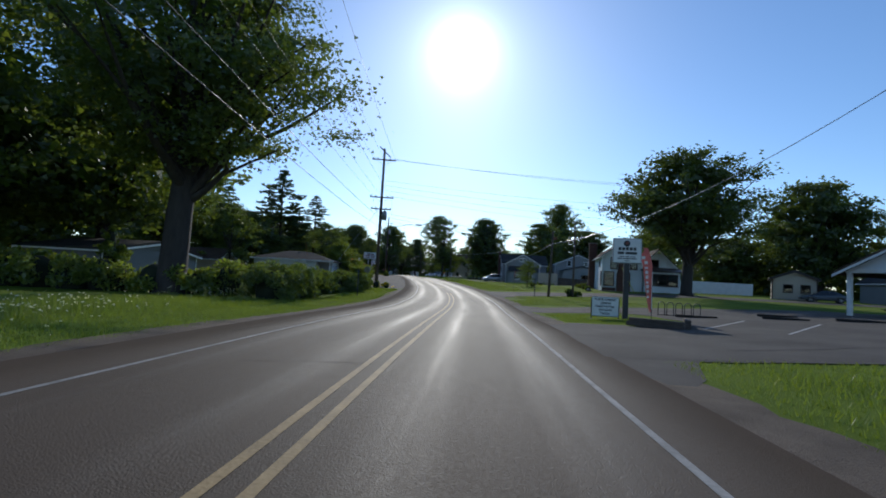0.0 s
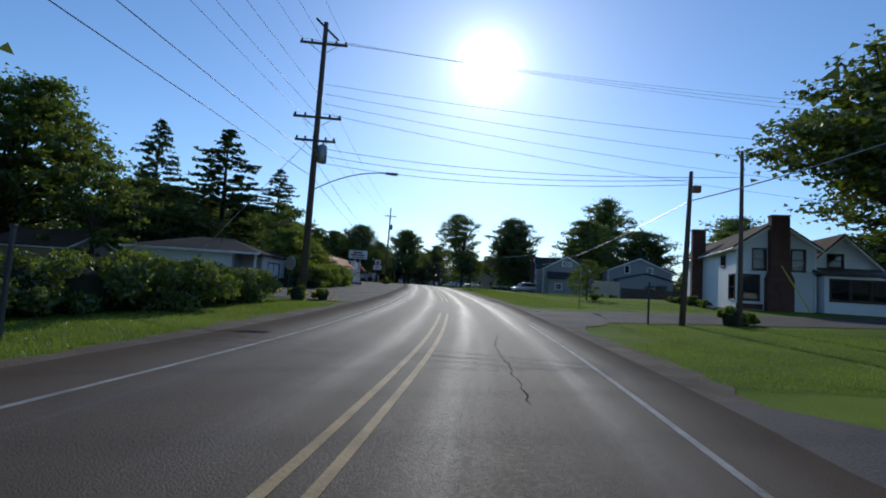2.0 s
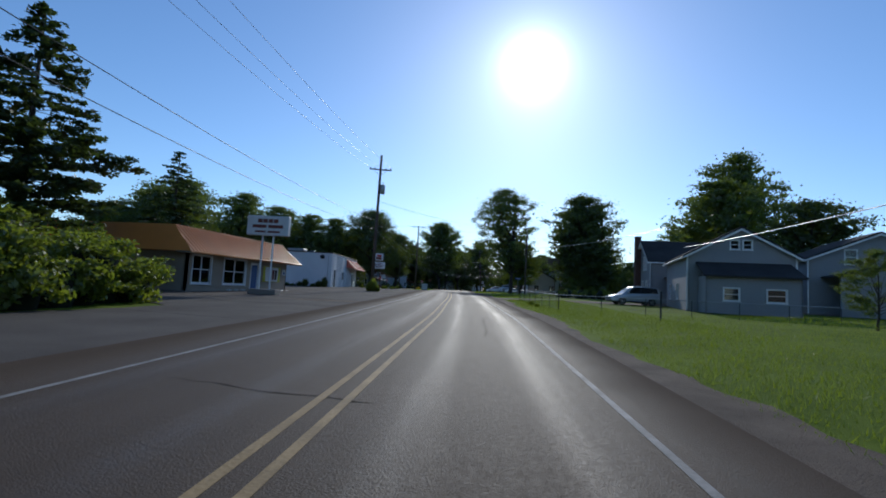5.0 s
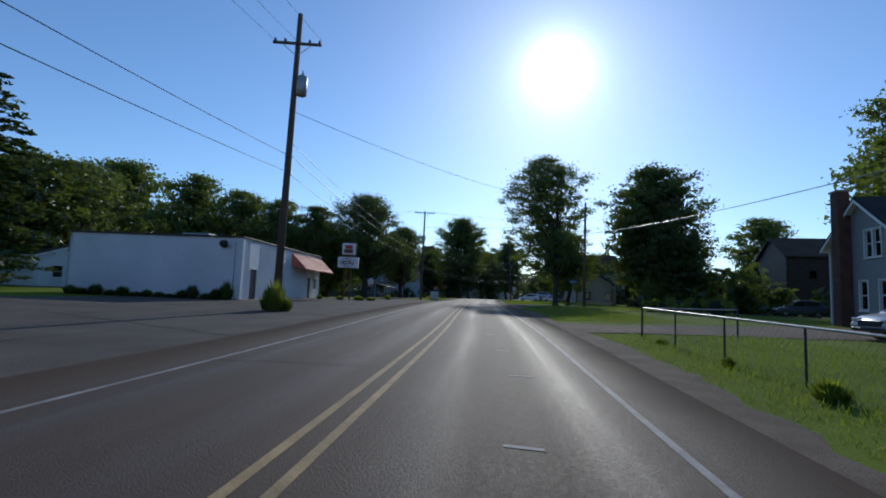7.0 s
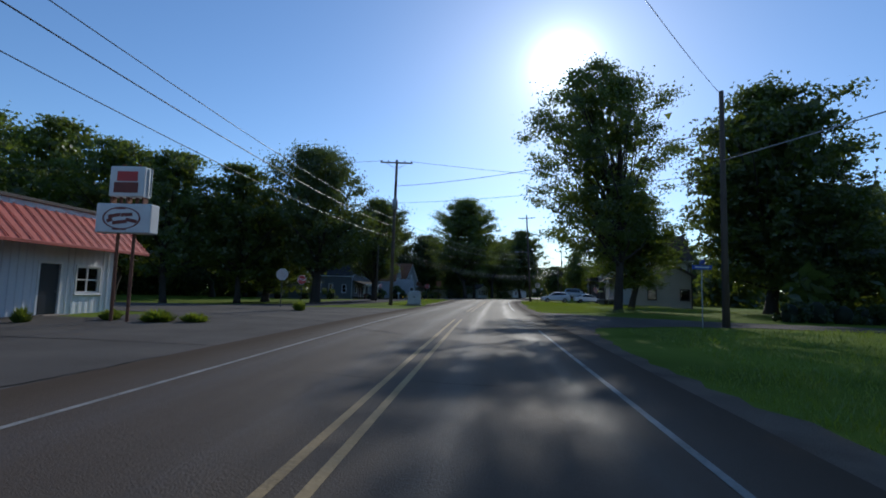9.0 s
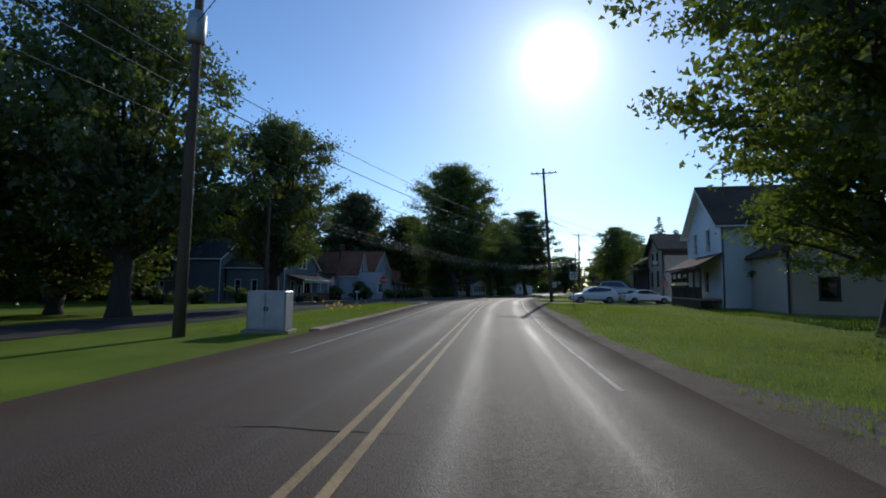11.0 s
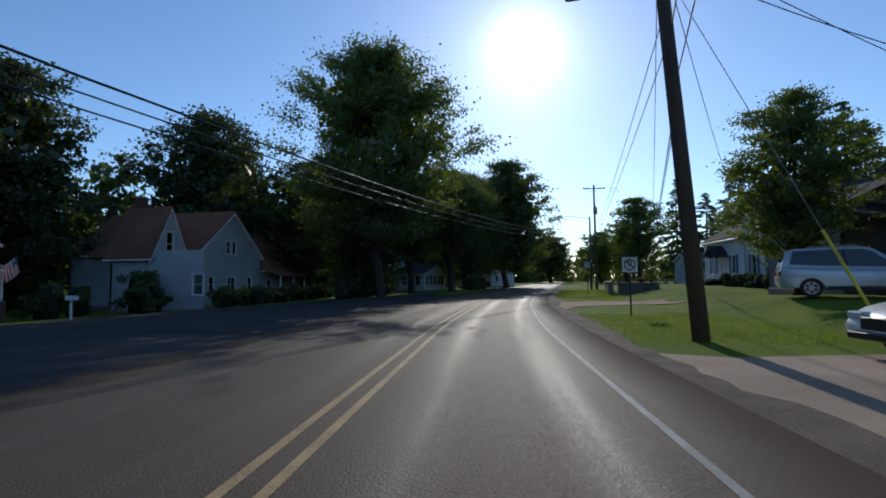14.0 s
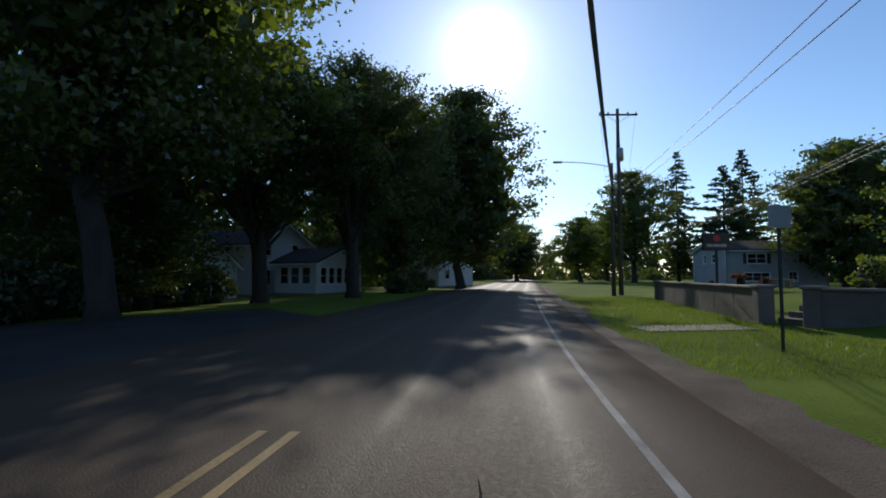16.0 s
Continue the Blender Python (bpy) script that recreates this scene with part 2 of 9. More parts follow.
M_SIGNRED = shade("red_sign_sheeting", (0.42, 0.035, 0.03), 0.45, 0.15, 2, 20, 0.03)
M_SIGNBLUE = shade("blue_sign_sheeting", (0.03, 0.07, 0.35), 0.45, 0.15, 2, 20, 0.03)
M_BLACK = shade("black_paint", (0.02, 0.02, 0.021), 0.5, 0.3, 3, 25, 0.05)
M_BROWNINK = shade("faded_brown_lettering", (0.17, 0.05, 0.035), 0.7, 0.3, 4, 30, 0.0)
M_BANNER = shade("red_white_banner_cloth", (0.60, 0.15, 0.12), 0.8, 0.3, 2.5, 60, 0.1)
M_CLOTHW = shade("white_cloth", (0.66, 0.64, 0.62), 0.85, 0.15, 1.5, 60, 0.1)
M_CLOTHY = shade("yellow_vinyl", (0.55, 0.50, 0.05), 0.6, 0.15, 1.5, 40, 0.03)
M_CLOTHB = shade("dark_blue_poster", (0.05, 0.09, 0.22), 0.5, 0.3, 2.5, 40, 0.03)
M_CARWHITE = shade("white_car_paint", (0.72, 0.72, 0.71), 0.22, 0.05, 0.8, 20, 0.0)
M_CARSILVER = shade("silver_car_paint", (0.46, 0.48, 0.50), 0.25, 0.06, 0.8, 20, 0.0, metal=0.4)
M_CARDARK = shade("dark_grey_car_paint", (0.07, 0.075, 0.085), 0.25, 0.1, 0.8, 20, 0.0, metal=0.3)
M_CARGLASS = shade("tinted_car_glass", (0.012, 0.014, 0.016), 0.06, 0.1, 0.8, 20, 0.0, spec=0.8)
M_TYRE = shade("tyre_rubber", (0.022, 0.022, 0.022), 0.85, 0.3, 3, 30, 0.2)
M_RIM = shade("alloy_rim", (0.45, 0.46, 0.47), 0.3, 0.1, 3, 30, 0.0, metal=0.9)
M_TAILLIGHT = shade("red_lamp_plastic", (0.35, 0.02, 0.02), 0.25, 0.1, 3, 30, 0.0)
M_HEADLIGHT = shade("clear_lamp_plastic", (0.55, 0.57, 0.6), 0.12, 0.1, 3, 30, 0.0)
M_INTERIOR = shade("dim_room_wall", (0.16, 0.14, 0.12), 0.9, 0.2, 1, 10, 0.0)
M_CURTAIN = shade("pale_curtain", (0.42, 0.38, 0.34), 0.9, 0.2, 3, 30, 0.2)

# ---- terrain: the road climbs gently; banks rise to one side and fall to the other ----
ROAD_Y = (-300, -60, 0, 15, 29, 42, 57, 75, 90, 107, 121, 136, 147, 165, 177, 187, 202, 217, 232, 250, 270, 330, 600)
ROAD_Z = (3.314, 3.562, 3.583, 3.437, 3.148, 3.248, 3.523, 3.804, 4.058, 4.268, 4.516, 4.646, 4.725, 4.71, 4.684, 4.822, 4.931, 4.804, 4.718, 4.746, 4.774, 4.874, 5.322)
MID_Y = (-300, -60, 0, 8, 16, 24, 32, 40, 48, 56, 64, 76, 90, 100, 107, 114, 121, 130, 140, 150, 165, 177, 185, 193, 201, 209, 217, 225, 232, 241, 250, 262, 285, 330, 600)
MID_X = (-17.89, -4.57, -2.15, -1.74, -1.25, -0.8, -0.33, -0.13, -0.35, -0.68, -1.24, -2.35, -3.66, -4.91, -5.75, -6.59, -7.59, -8.91, -10.33, -11.76, -13.68, -15.14, -16.0, -16.89, -17.5, -18.08, -18.62, -18.75, -18.78, -18.41, -17.7, -16.61, -14.41, -9.92, 15.98)
_ys = np.arange(-300, 601, 1.0)


def _smooth(v):
    k = np.hanning(15)
    k /= k.sum()
    return np.convolve(np.pad(v, 7, mode="edge"), k, mode="valid")


_mid, _lvl = _smooth(np.interp(_ys, MID_Y, MID_X)), _smooth(np.interp(_ys, ROAD_Y, ROAD_Z))


def mid(y):
    """The x of the road's middle line at y."""
    return float(np.interp(y, _ys, _mid))


def _ease(v):
    v = min(max(v, 0.0), 1.0)
    return v * v * (3 - 2 * v)


def ground(x, y):
    """The height of the ground at a place of the plan."""
    side = x - mid(y)
    up = 1 - 0.9 * min(max((y - 84) / 18, 0), 1)
    yard = _ease((side - 9.9) / 3.6) * _ease((y - 212) / 10) * (1 - 0.8 * math.exp(-((y - 232.5) / 3.2) ** 2)) * (1 - _ease((y - 262) / 14))
    down = min(max((y - 150) / 25, 0), 1)
    return float(np.interp(y, _ys, _lvl)) + up * 0.04 * min(max(side - 5, 0), 20) - down * 0.035 * min(max(-side - 9, 0), 25) + 0.7 * yard


# ---- mesh building ----
class Shape:
    """Collects vertices and faces of one mesh."""

    def __init__(self):
        self.v, self.f = [], []

    def add(self, verts, faces):
        k = len(self.v)
        self.v += [tuple(p) for p in verts]
        self.f += [tuple(k + i for i in q) for q in faces]
        return self

    def box(self, x0, y0, z0, x1, y1, z1, c=0.0):
        x0, x1, y0, y1, z0, z1 = min(x0, x1), max(x0, x1), min(y0, y1), max(y0, y1), min(z0, z1), max(z0, z1)
        if c <= 0 or min(x1 - x0, y1 - y0, z1 - z0) < 2.2 * c:
            v = [(x, y, z) for x in (x0, x1) for y in (y0, y1) for z in (z0, z1)]
            return self.add(v, [(0, 1, 3, 2), (4, 6, 7, 5), (0, 4, 5, 1), (2, 3, 7, 6), (0, 2, 6, 4), (1, 5, 7, 3)])
        bm = bmesh.new()
        lo, hi = (x0, y0, z0), (x1, y1, z1)
        for s in [(a, b, d) for a in (0, 1) for b in (0, 1) for d in (0, 1)]:
            for k in range(3):
                bm.verts.new([(hi[n] if s[n] else lo[n]) + (0 if n == k else (-c if s[n] else c)) for n in range(3)])
        bmesh.ops.convex_hull(bm, input=bm.verts)
        bm.verts.index_update()
        self.add([q.co[:] for q in bm.verts], [[q.index for q in face.verts] for face in bm.faces])
        bm.free()
        return self

    def tube(self, points, radii, n=8, cap=True):
        pts = [Vector(p) for p in points]
        if not hasattr(radii, "__len__"):
            radii = [radii] * len(pts)
        rings = []
        side = None
        for i, p in enumerate(pts):
            ahead = (pts[min(i + 1, len(pts) - 1)] - pts[max(i - 1, 0)]).normalized()
            if side is None:
                side = ahead.orthogonal().normalized()
            side = (side - ahead * side.dot(ahead)).normalized()
            other = ahead.cross(side)
            rings.append([p + radii[i] * (math.cos(2 * math.pi * k / n) * side + math.sin(2 * math.pi * k / n) * other) for k in range(n)])
        v = [q for r in rings for q in r]
        f = [(i * n + k, i * n + (k + 1) % n, (i + 1) * n + (k + 1) % n, (i + 1) * n + k) for i in range(len(pts) - 1) for k in range(n)]
        if cap:
            f += [tuple(range(n))[::-1], tuple((len(pts) - 1) * n + k for k in range(n))]
        return self.add(v, f)

    def prism(self, outline, a, b, axis="z"):
        """An outline of (u, v) pairs drawn out from a to b along an axis: z: (x, y); y: (x, z); x: (y, z)."""
        def put(u, v, w):
            return {"z": (u, v, w), "y": (u, w, v), "x": (w, u, v)}[axis]
        n = len(outline)
        v = [put(*q, a) for q in outline] + [put(*q, b) for q in outline]
        f = [tuple(range(n))[::-1], tuple(range(n, 2 * n))] + [(k, (k + 1) % n, n + (k + 1) % n, n + k) for k in range(n)]
        return self.add(v, f)

    def disc(self, centre, radius, thick, axis="y", n=24, inner=0.0):
        cx, cy, cz = centre
        if inner:
            v, f = [], []
            for w in (-thick / 2, thick / 2):
                for r in (inner, radius):
                    for k in range(n):
                        a = 2 * math.pi * k / n
                        u, t = r * math.cos(a), r * math.sin(a)
                        v.append({"y": (cx + u, cy + w, cz + t), "x": (cx + w, cy + u, cz + t), "z": (cx + u, cy + t, cz + w)}[axis])
            for k in range(n):
                j = (k + 1) % n
                f += [(k, j, n + j, n + k), (2 * n + k, 3 * n + k, 3 * n + j, 2 * n + j), (n + k, n + j, 3 * n + j, 3 * n + k), (k, 2 * n + k, 2 * n + j, j)]
            return self.add(v, f)
        o = [(radius * math.cos(2 * math.pi * k / n), radius * math.sin(2 * math.pi * k / n)) for k in range(n)]
        if axis == "y":
            return self.prism([(cx + a, cz + b) for a, b in o], cy - thick / 2, cy + thick / 2, "y")
        if axis == "x":
            return self.prism([(cy + a, cz + b) for a, b in o], cx - thick / 2, cx + thick / 2, "x")
        return self.prism([(cx + a, cy + b) for a, b in o], cz - thick / 2, cz + thick / 2, "z")

    def ring(self, outer, inner, y0, y1):
        """An upright rectangular frame: outer and inner (x0, z0, x1, z1), from y0 to y1."""
        v = [(x, y, z) for y in (y0, y1) for a, b, c, d in (outer, inner) for x, z in ((a, b), (c, b), (c, d), (a, d))]
        f = []
        for k in range(4):
            j = (k + 1) % 4
            f += [(k, j, 4 + j, 4 + k), (8 + k, 12 + k, 12 + j, 8 + j), (k, 8 + k, 8 + j, j), (4 + k, 4 + j, 12 + j, 12 + k)]
        return self.add(v, f)

    def data(self, name, material, smooth=False):
        me = bpy.data.meshes.new(name)
        me.from_pydata(self.v, [], self.f)
        bm = bmesh.new()
        bm.from_mesh(me)
        if len(bm.faces) < 20000:
            bmesh.ops.recalc_face_normals(bm, faces=bm.faces)
        bm.to_mesh(me)
        bm.free()
        me.materials.append(material)
        if smooth:
            me.polygons.foreach_set("use_smooth", [True] * len(me.polygons))
        return me


def part(name, shape, material, parent=None, label="", smooth=False):
    """One mesh object under a thing or a part."""
    ob = new(name, shape.data(name, material, smooth) if isinstance(shape, Shape) else shape)
    if parent is not None:
        ob.parent = parent
    return tagged(ob, label)


def thing(name, x, y, turn=0.0, label="", category="", group="", kind="", z=None):
    """An empty at a thing's base, on the ground."""
    ob = new(name)
    ob.empty_display_size = 0.3
    ob.matrix_world = pose(x, y, ground(x, y) if z is None else z, 0, 0, turn)
    return tagged(ob, label, category, group, kind)


def arr_mesh(name, verts, faces, material):
    """A mesh straight from arrays, for leaves and blades."""
    me = bpy.data.meshes.new(name)
    me.from_pydata(verts.tolist(), [], faces.tolist())
    me.materials.append(material)
    return me


# ---- the ground, one sheet to the horizon ----
def build_ground():
    xs = np.unique(np.concatenate([np.arange(-70, 71, 2.5), np.arange(-9.5, -2, 1.0), [-2500, -1200, -600, -300, -200, -140, -100, 100, 140, 200, 300, 600, 1200, 2500]]))
    ys = np.unique(np.concatenate([np.arange(-40, 341, 4.0), [-2500, -1000, -400, -200, -100, 380, 450, 600, 1000, 1800, 3500]]))
    v = []
    for y in ys:
        for x in xs:
            far = max(abs(x) - 90, -y - 60, y - 400, 0)
            v.append((x, y, ground(min(max(x, -120), 120), min(max(y, -290), 590)) - 0.012 + 0.03 * math.sin(0.7 * x + 0.3 * y) * min(1, far + 0.2) * 0.3))
    n = len(xs)
    f = [(j * n + i, j * n + i + 1, (j + 1) * n + i + 1, (j + 1) * n + i) for j in range(len(ys) - 1) for i in range(n - 1)]
    s = Shape()
    s.v, s.f = v, f
    ob = part("ground", s, M_GRASS, smooth=True)
    return tagged(ob, "mown green grass with clover and bare patches", "ground", kind="structure")


build_ground()


def road_material():
    """Worn asphalt: wheel tracks polished along the lanes, cracks, stone chips. u: metres across, v: metres along."""
    m = bpy.data.materials.new("worn_asphalt")
    m.use_nodes = True
    n, l = m.node_tree.nodes, m.node_tree.links
    b = n["Principled BSDF"]
    uv = n.new("ShaderNodeUVMap")
    cut = n.new("ShaderNodeSeparateXYZ")
    l.new(uv.outputs["UV"], cut.inputs["Vector"])
    pos = n.new("ShaderNodeNewGeometry")

    def math_node(op, a, b_in=None, c=None, clamp=False):
        q = n.new("ShaderNodeMath")
        q.operation, q.use_clamp = op, clamp
        for k, val in enumerate((a, b_in, c)):
            if val is None:
                continue
            if isinstance(val, (int, float)):
                q.inputs[k].default_value = val
            else:
                l.new(val, q.inputs[k])
        return q.outputs["Value"]

    def noise_node(scale_in, vec, detail=4.0):
        q = n.new("ShaderNodeTexNoise")
        q.inputs["Scale"].default_value, q.inputs["Detail"].default_value = scale_in, detail
        l.new(vec, q.inputs["Vector"])
        return q.outputs["Fac"]

    long_vec = n.new("ShaderNodeVectorMath")
    long_vec.operation = "MULTIPLY"
    long_vec.inputs[1].default_value = (1.6, 0.06, 1)
    l.new(uv.outputs["UV"], long_vec.inputs[0])
    streak = noise_node(1.5, long_vec.outputs["Vector"], 3)
    patch = noise_node(0.25, pos.outputs["Position"], 4)
    chips = noise_node(70.0, pos.outputs["Position"], 3)
    grit = noise_node(24.0, pos.outputs["Position"], 7)
    off = math_node("ABSOLUTE", math_node("SUBTRACT", math_node("ABSOLUTE", cut.outputs["X"]), 1.72))
    track = math_node("SUBTRACT", 1.0, math_node("MULTIPLY", math_node("ABSOLUTE", math_node("SUBTRACT", off, 0.82)), 2.2), clamp=True)
    tone = math_node("ADD", math_node("MULTIPLY", streak, 0.40), math_node("ADD", math_node("MULTIPLY", patch, 0.45), math_node("MULTIPLY", grit, 0.45)))
    mix = n.new("ShaderNodeMix")
    mix.data_type = "RGBA"
    mix.inputs["A"].default_value, mix.inputs["B"].default_value = (0.044, 0.032, 0.0215, 1), (0.116, 0.083, 0.056, 1)
    l.new(math_node("SUBTRACT", tone, 0.12, clamp=True), mix.inputs["Factor"])
    # brown dust and grit lie beyond the edge lines
    ragged_side = math_node("ADD", math_node("ABSOLUTE", cut.outputs["X"]), math_node("MULTIPLY", math_node("SUBTRACT", patch, 0.5), 0.9))
    dust = math_node("MULTIPLY", math_node("SUBTRACT", ragged_side, 3.35), 1.1, clamp=True)
    dusty = n.new("ShaderNodeMix")
    dusty.data_type = "RGBA"
    dusty.inputs["B"].default_value = (0.088, 0.066, 0.047, 1)
    l.new(mix.outputs["Result"], dusty.inputs["A"])
    l.new(math_node("MULTIPLY", dust, math_node("MULTIPLY_ADD", grit, 0.9, 0.3), clamp=True), dusty.inputs["Factor"])
    l.new(dusty.outputs["Result"], b.inputs["Base Color"])
    polish = math_node("MULTIPLY", track, math_node("MULTIPLY_ADD", streak, 0.75, -0.14))
    rough = math_node("SUBTRACT", math_node("MULTIPLY_ADD", grit, 0.34, 0.57), math_node("MULTIPLY", polish, 0.42))
    l.new(math_node("ADD", rough, math_node("MULTIPLY", dust, 0.25), clamp=True), b.inputs["Roughness"])
    l.new(math_node("ADD", math_node("MULTIPLY_ADD", dust, -0.15, 0.2), math_node("MULTIPLY", polish, 0.12)), b.inputs["Specular IOR Level"])
    bp = n.new("ShaderNodeBump")
    bp.inputs["Strength"].default_value, bp.inputs["Distance"].default_value = 0.55, 0.014
    l.new(math_node("ADD", chips, math_node("MULTIPLY", grit, 0.45)), bp.inputs["Height"])
    l.new(bp.outputs["Normal"], b.inputs["Normal"])
    return m


M_ROAD = road_material()


def strip(name, y0, y1, left, right, lift, material, step=1.0, label="", category="", kind="structure", rise=0.0, wobble=0.0, seed=1):
    """A ribbon along the road between two side distances (numbers or functions of y), lying on the ground."""
    rnd = random.Random(seed)
    cols = 6
    v, f, uvs = [], [], []
    ys = np.linspace(y0, y1, max(2, int(abs(y1 - y0) / step) + 1))
    for y in ys:
        a = left(y) if callable(left) else left
        b = right(y) if callable(right) else right
        a += rnd.uniform(-wobble, wobble)
        b += rnd.uniform(-wobble, wobble)
        for k in range(cols + 1):
            side = a + (b - a) * k / cols
            x = mid(y) + side
            v.append((x, y, ground(x, y) + lift + rise * (1 - min(1, abs(side) / 4.5) ** 2)))
            uvs.append((side, y))
    n = cols + 1
    f = [(j * n + i, j * n + i + 1, (j + 1) * n + i + 1, (j + 1) * n + i) for j in range(len(ys) - 1) for i in range(cols)]
    s = Shape()
    s.v, s.f = v, f
    me = s.data(name, material, True)
    layer = me.uv_layers.new(name="UVMap")
    for loop in me.loops:
        layer.data[loop.index].uv = uvs[loop.vertex_index]
    ob = new(name, me)
    return tagged(ob, label, category, kind=kind)


def patch(name, outline, lift, material, label, category="pavement", kind="structure", cell=2.0, ragged=0.16):
    """A flat area of the plan draped over the ground: outline of (x, y) with ragged edges, cut into cells."""
    if ragged:
        jag = []
        for (ax, ay), (bx, by) in zip(outline, outline[1:] + outline[:1]):
            n = max(1, int(math.dist((ax, ay), (bx, by)) / 0.9))
            for k in range(n):
                x, y = ax + (bx - ax) * k / n, ay + (by - ay) * k / n
                jag.append((x + ragged * noise.noise(Vector((x * 1.1, y * 1.1, 0.3))) * 2, y + ragged * noise.noise(Vector((x * 1.1, y * 1.1, 7.3))) * 2))
        outline = jag
    bm = bmesh.new()
    bm.faces.new([bm.verts.new((x, y, 0)) for x, y in outline])
    xs, ys = [p[0] for p in outline], [p[1] for p in outline]
    for axis, lo, hi in ((0, min(xs), max(xs)), (1, min(ys), max(ys))):
        q = lo + cell
        while q < hi:
            co, no = [0, 0, 0], [0, 0, 0]
            co[axis], no[axis] = q, 1
            bmesh.ops.bisect_plane(bm, geom=bm.verts[:] + bm.edges[:] + bm.faces[:], plane_co=co, plane_no=no)
            q += cell
    for q in bm.verts:
        q.co.z = ground(q.co.x, q.co.y) + lift
    bmesh.ops.recalc_face_normals(bm, faces=bm.faces)
    for face in bm.faces:
        if face.normal.z < 0:
            face.normal_flip()
    me = bpy.data.meshes.new(name)
    bm.to_mesh(me)
    bm.free()
    me.materials.append(material)
    ob = new(name, me)
    return tagged(ob, label, category, kind=kind)


# the carriageway with its shoulders
strip("road", -120, 420, lambda y: -4.7, lambda y: 4.3, 0.028, M_ROAD, 1.0, "worn grey asphalt two-lane road, polished in the wheel tracks", "road", rise=0.03)
strip("shoulder_east", -60, 300, 4.1, lambda y: 5.0 + 0.25 * math.sin(y * 0.35), 0.018, M_GRAVEL, 0.6, "gravel and broken asphalt along the road's edge", "shoulder", wobble=0.14, seed=3)
strip("shoulder_west", -60, 52, lambda y: -5.4 + 0.2 * math.sin(y * 0.4), -4.5, 0.018, M_GRAVEL, 0.6, "gravel edge between asphalt and grass", "shoulder", wobble=0.12, seed=4)
# paint
strip("edge_line_east", -60, 47, 3.13, 3.22, 0.032, M_LINE_W, 1.0, "faded white edge line", "road marking", rise=0.03)
strip("edge_line_east", 60, 146, 3.13, 3.22, 0.032, M_LINE_W, 1.0, "faded white edge line", "road marking", rise=0.03)
strip("edge_line_east", 166, 262, 3.13, 3.22, 0.032, M_LINE_W, 1.0, "faded white edge line", "road marking", rise=0.03)
strip("edge_line_west", -60, 154, -3.16, -3.07, 0.032, M_LINE_W, 1.0, "faded white edge line", "road marking", rise=0.03)
strip("edge_line_west", 168, 203, -3.16, -3.07, 0.032, M_LINE_W, 1.0, "faded white edge line", "road marking", rise=0.03)
for a, b in ((-60, 49.5), (60.5, 150.5), (160, 236)):
    strip("centre_line", a, b, -0.20, -0.10, 0.033, M_LINE_Y, 1.0, "worn yellow centre line", "road marking", rise=0.03)
    strip("centre_line", a, b, 0.10, 0.20, 0.033, M_LINE_Y, 1.0, "worn yellow centre line", "road marking", rise=0.03)
for k, (y, side, w) in enumerate(((56.0, 2.0, 0.55), (61.0, 0.6, 0.6), (61.05, 1.9, 0.7), (62.0, 2.1, 0.3), (63.8, 2.2, 0.35), (66.5, 1.6, 0.5), (69, 1.9, 0.3), (101, 2.0, 0.35), (104, 1.8, 0.35), (107.5, 2.0, 0.4), (110.5, 1.8, 0.35), (114, 1.6, 0.3))):
    strip("paint_mark", y, y + 0.075, side - w / 2, side + w / 2, 0.033, M_LINE_W, 0.12, "short white paint dash on asphalt", "road marking", rise=0.03)


def crack(x0, y0, x1, y1, width, lift, name="tar_crack", label="dark wandering crack in the asphalt", rise=0.0, seed=0):
    """A wandering crack between two places of the plan: a thin ragged ribbon on the asphalt."""
    rnd = random.Random(seed + int(abs(x0 * 7 + y0 * 13)))
    ln = math.dist((x0, y0), (x1, y1))
    n = max(3, int(ln / 0.22))
    ux, uy = (x1 - x0) / ln, (y1 - y0) / ln
    v, off = [], 0.0
    for k in range(n + 1):
        off = 0.86 * off + rnd.uniform(-0.055, 0.055)
        w = width * rnd.uniform(0.35, 1.25) * (0.3 if k in (0, n) else 1.0)
        for sgn in (-1, 1):
            x, y = x0 + ux * ln * k / n - uy * (off + sgn * w / 2), y0 + uy * ln * k / n + ux * (off + sgn * w / 2)
            v.append((x, y, ground(x, y) + lift + rise * (1 - min(1, abs(x - mid(y)) / 4.5) ** 2)))
    s = Shape()
    s.v, s.f = v, [(2 * k, 2 * k + 1, 2 * k + 3, 2 * k + 2) for k in range(n)]
    return tagged(part(name, s, M_TAR), label, "crack", "cracks", "structure")


rnd_crack = random.Random(12)
for k in range(26):
    y = 2 + 9.6 * k + rnd_crack.uniform(-3, 3)
    a = rnd_crack.uniform(-3.4, 0.2)
    b = a + rnd_crack.uniform(1.5, 3.6)
    skew = rnd_crack.uniform(-0.5, 0.5)
    crack(mid(y) + a, y, mid(y) + b, y + skew, 0.022, 0.0325, rise=0.03, seed=k)
for k in range(9):
    y = 8 + 27 * k + rnd_crack.uniform(-6, 6)
    a = rnd_crack.choice((-3.7, -1.7, 1.75, 3.75)) + rnd_crack.uniform(-0.15, 0.15)
    y2 = y + rnd_crack.uniform(4, 9)
    crack(mid(y) + a, y, mid(y2) + a, y2, 0.02, 0.0325, rise=0.03, seed=60 + k)
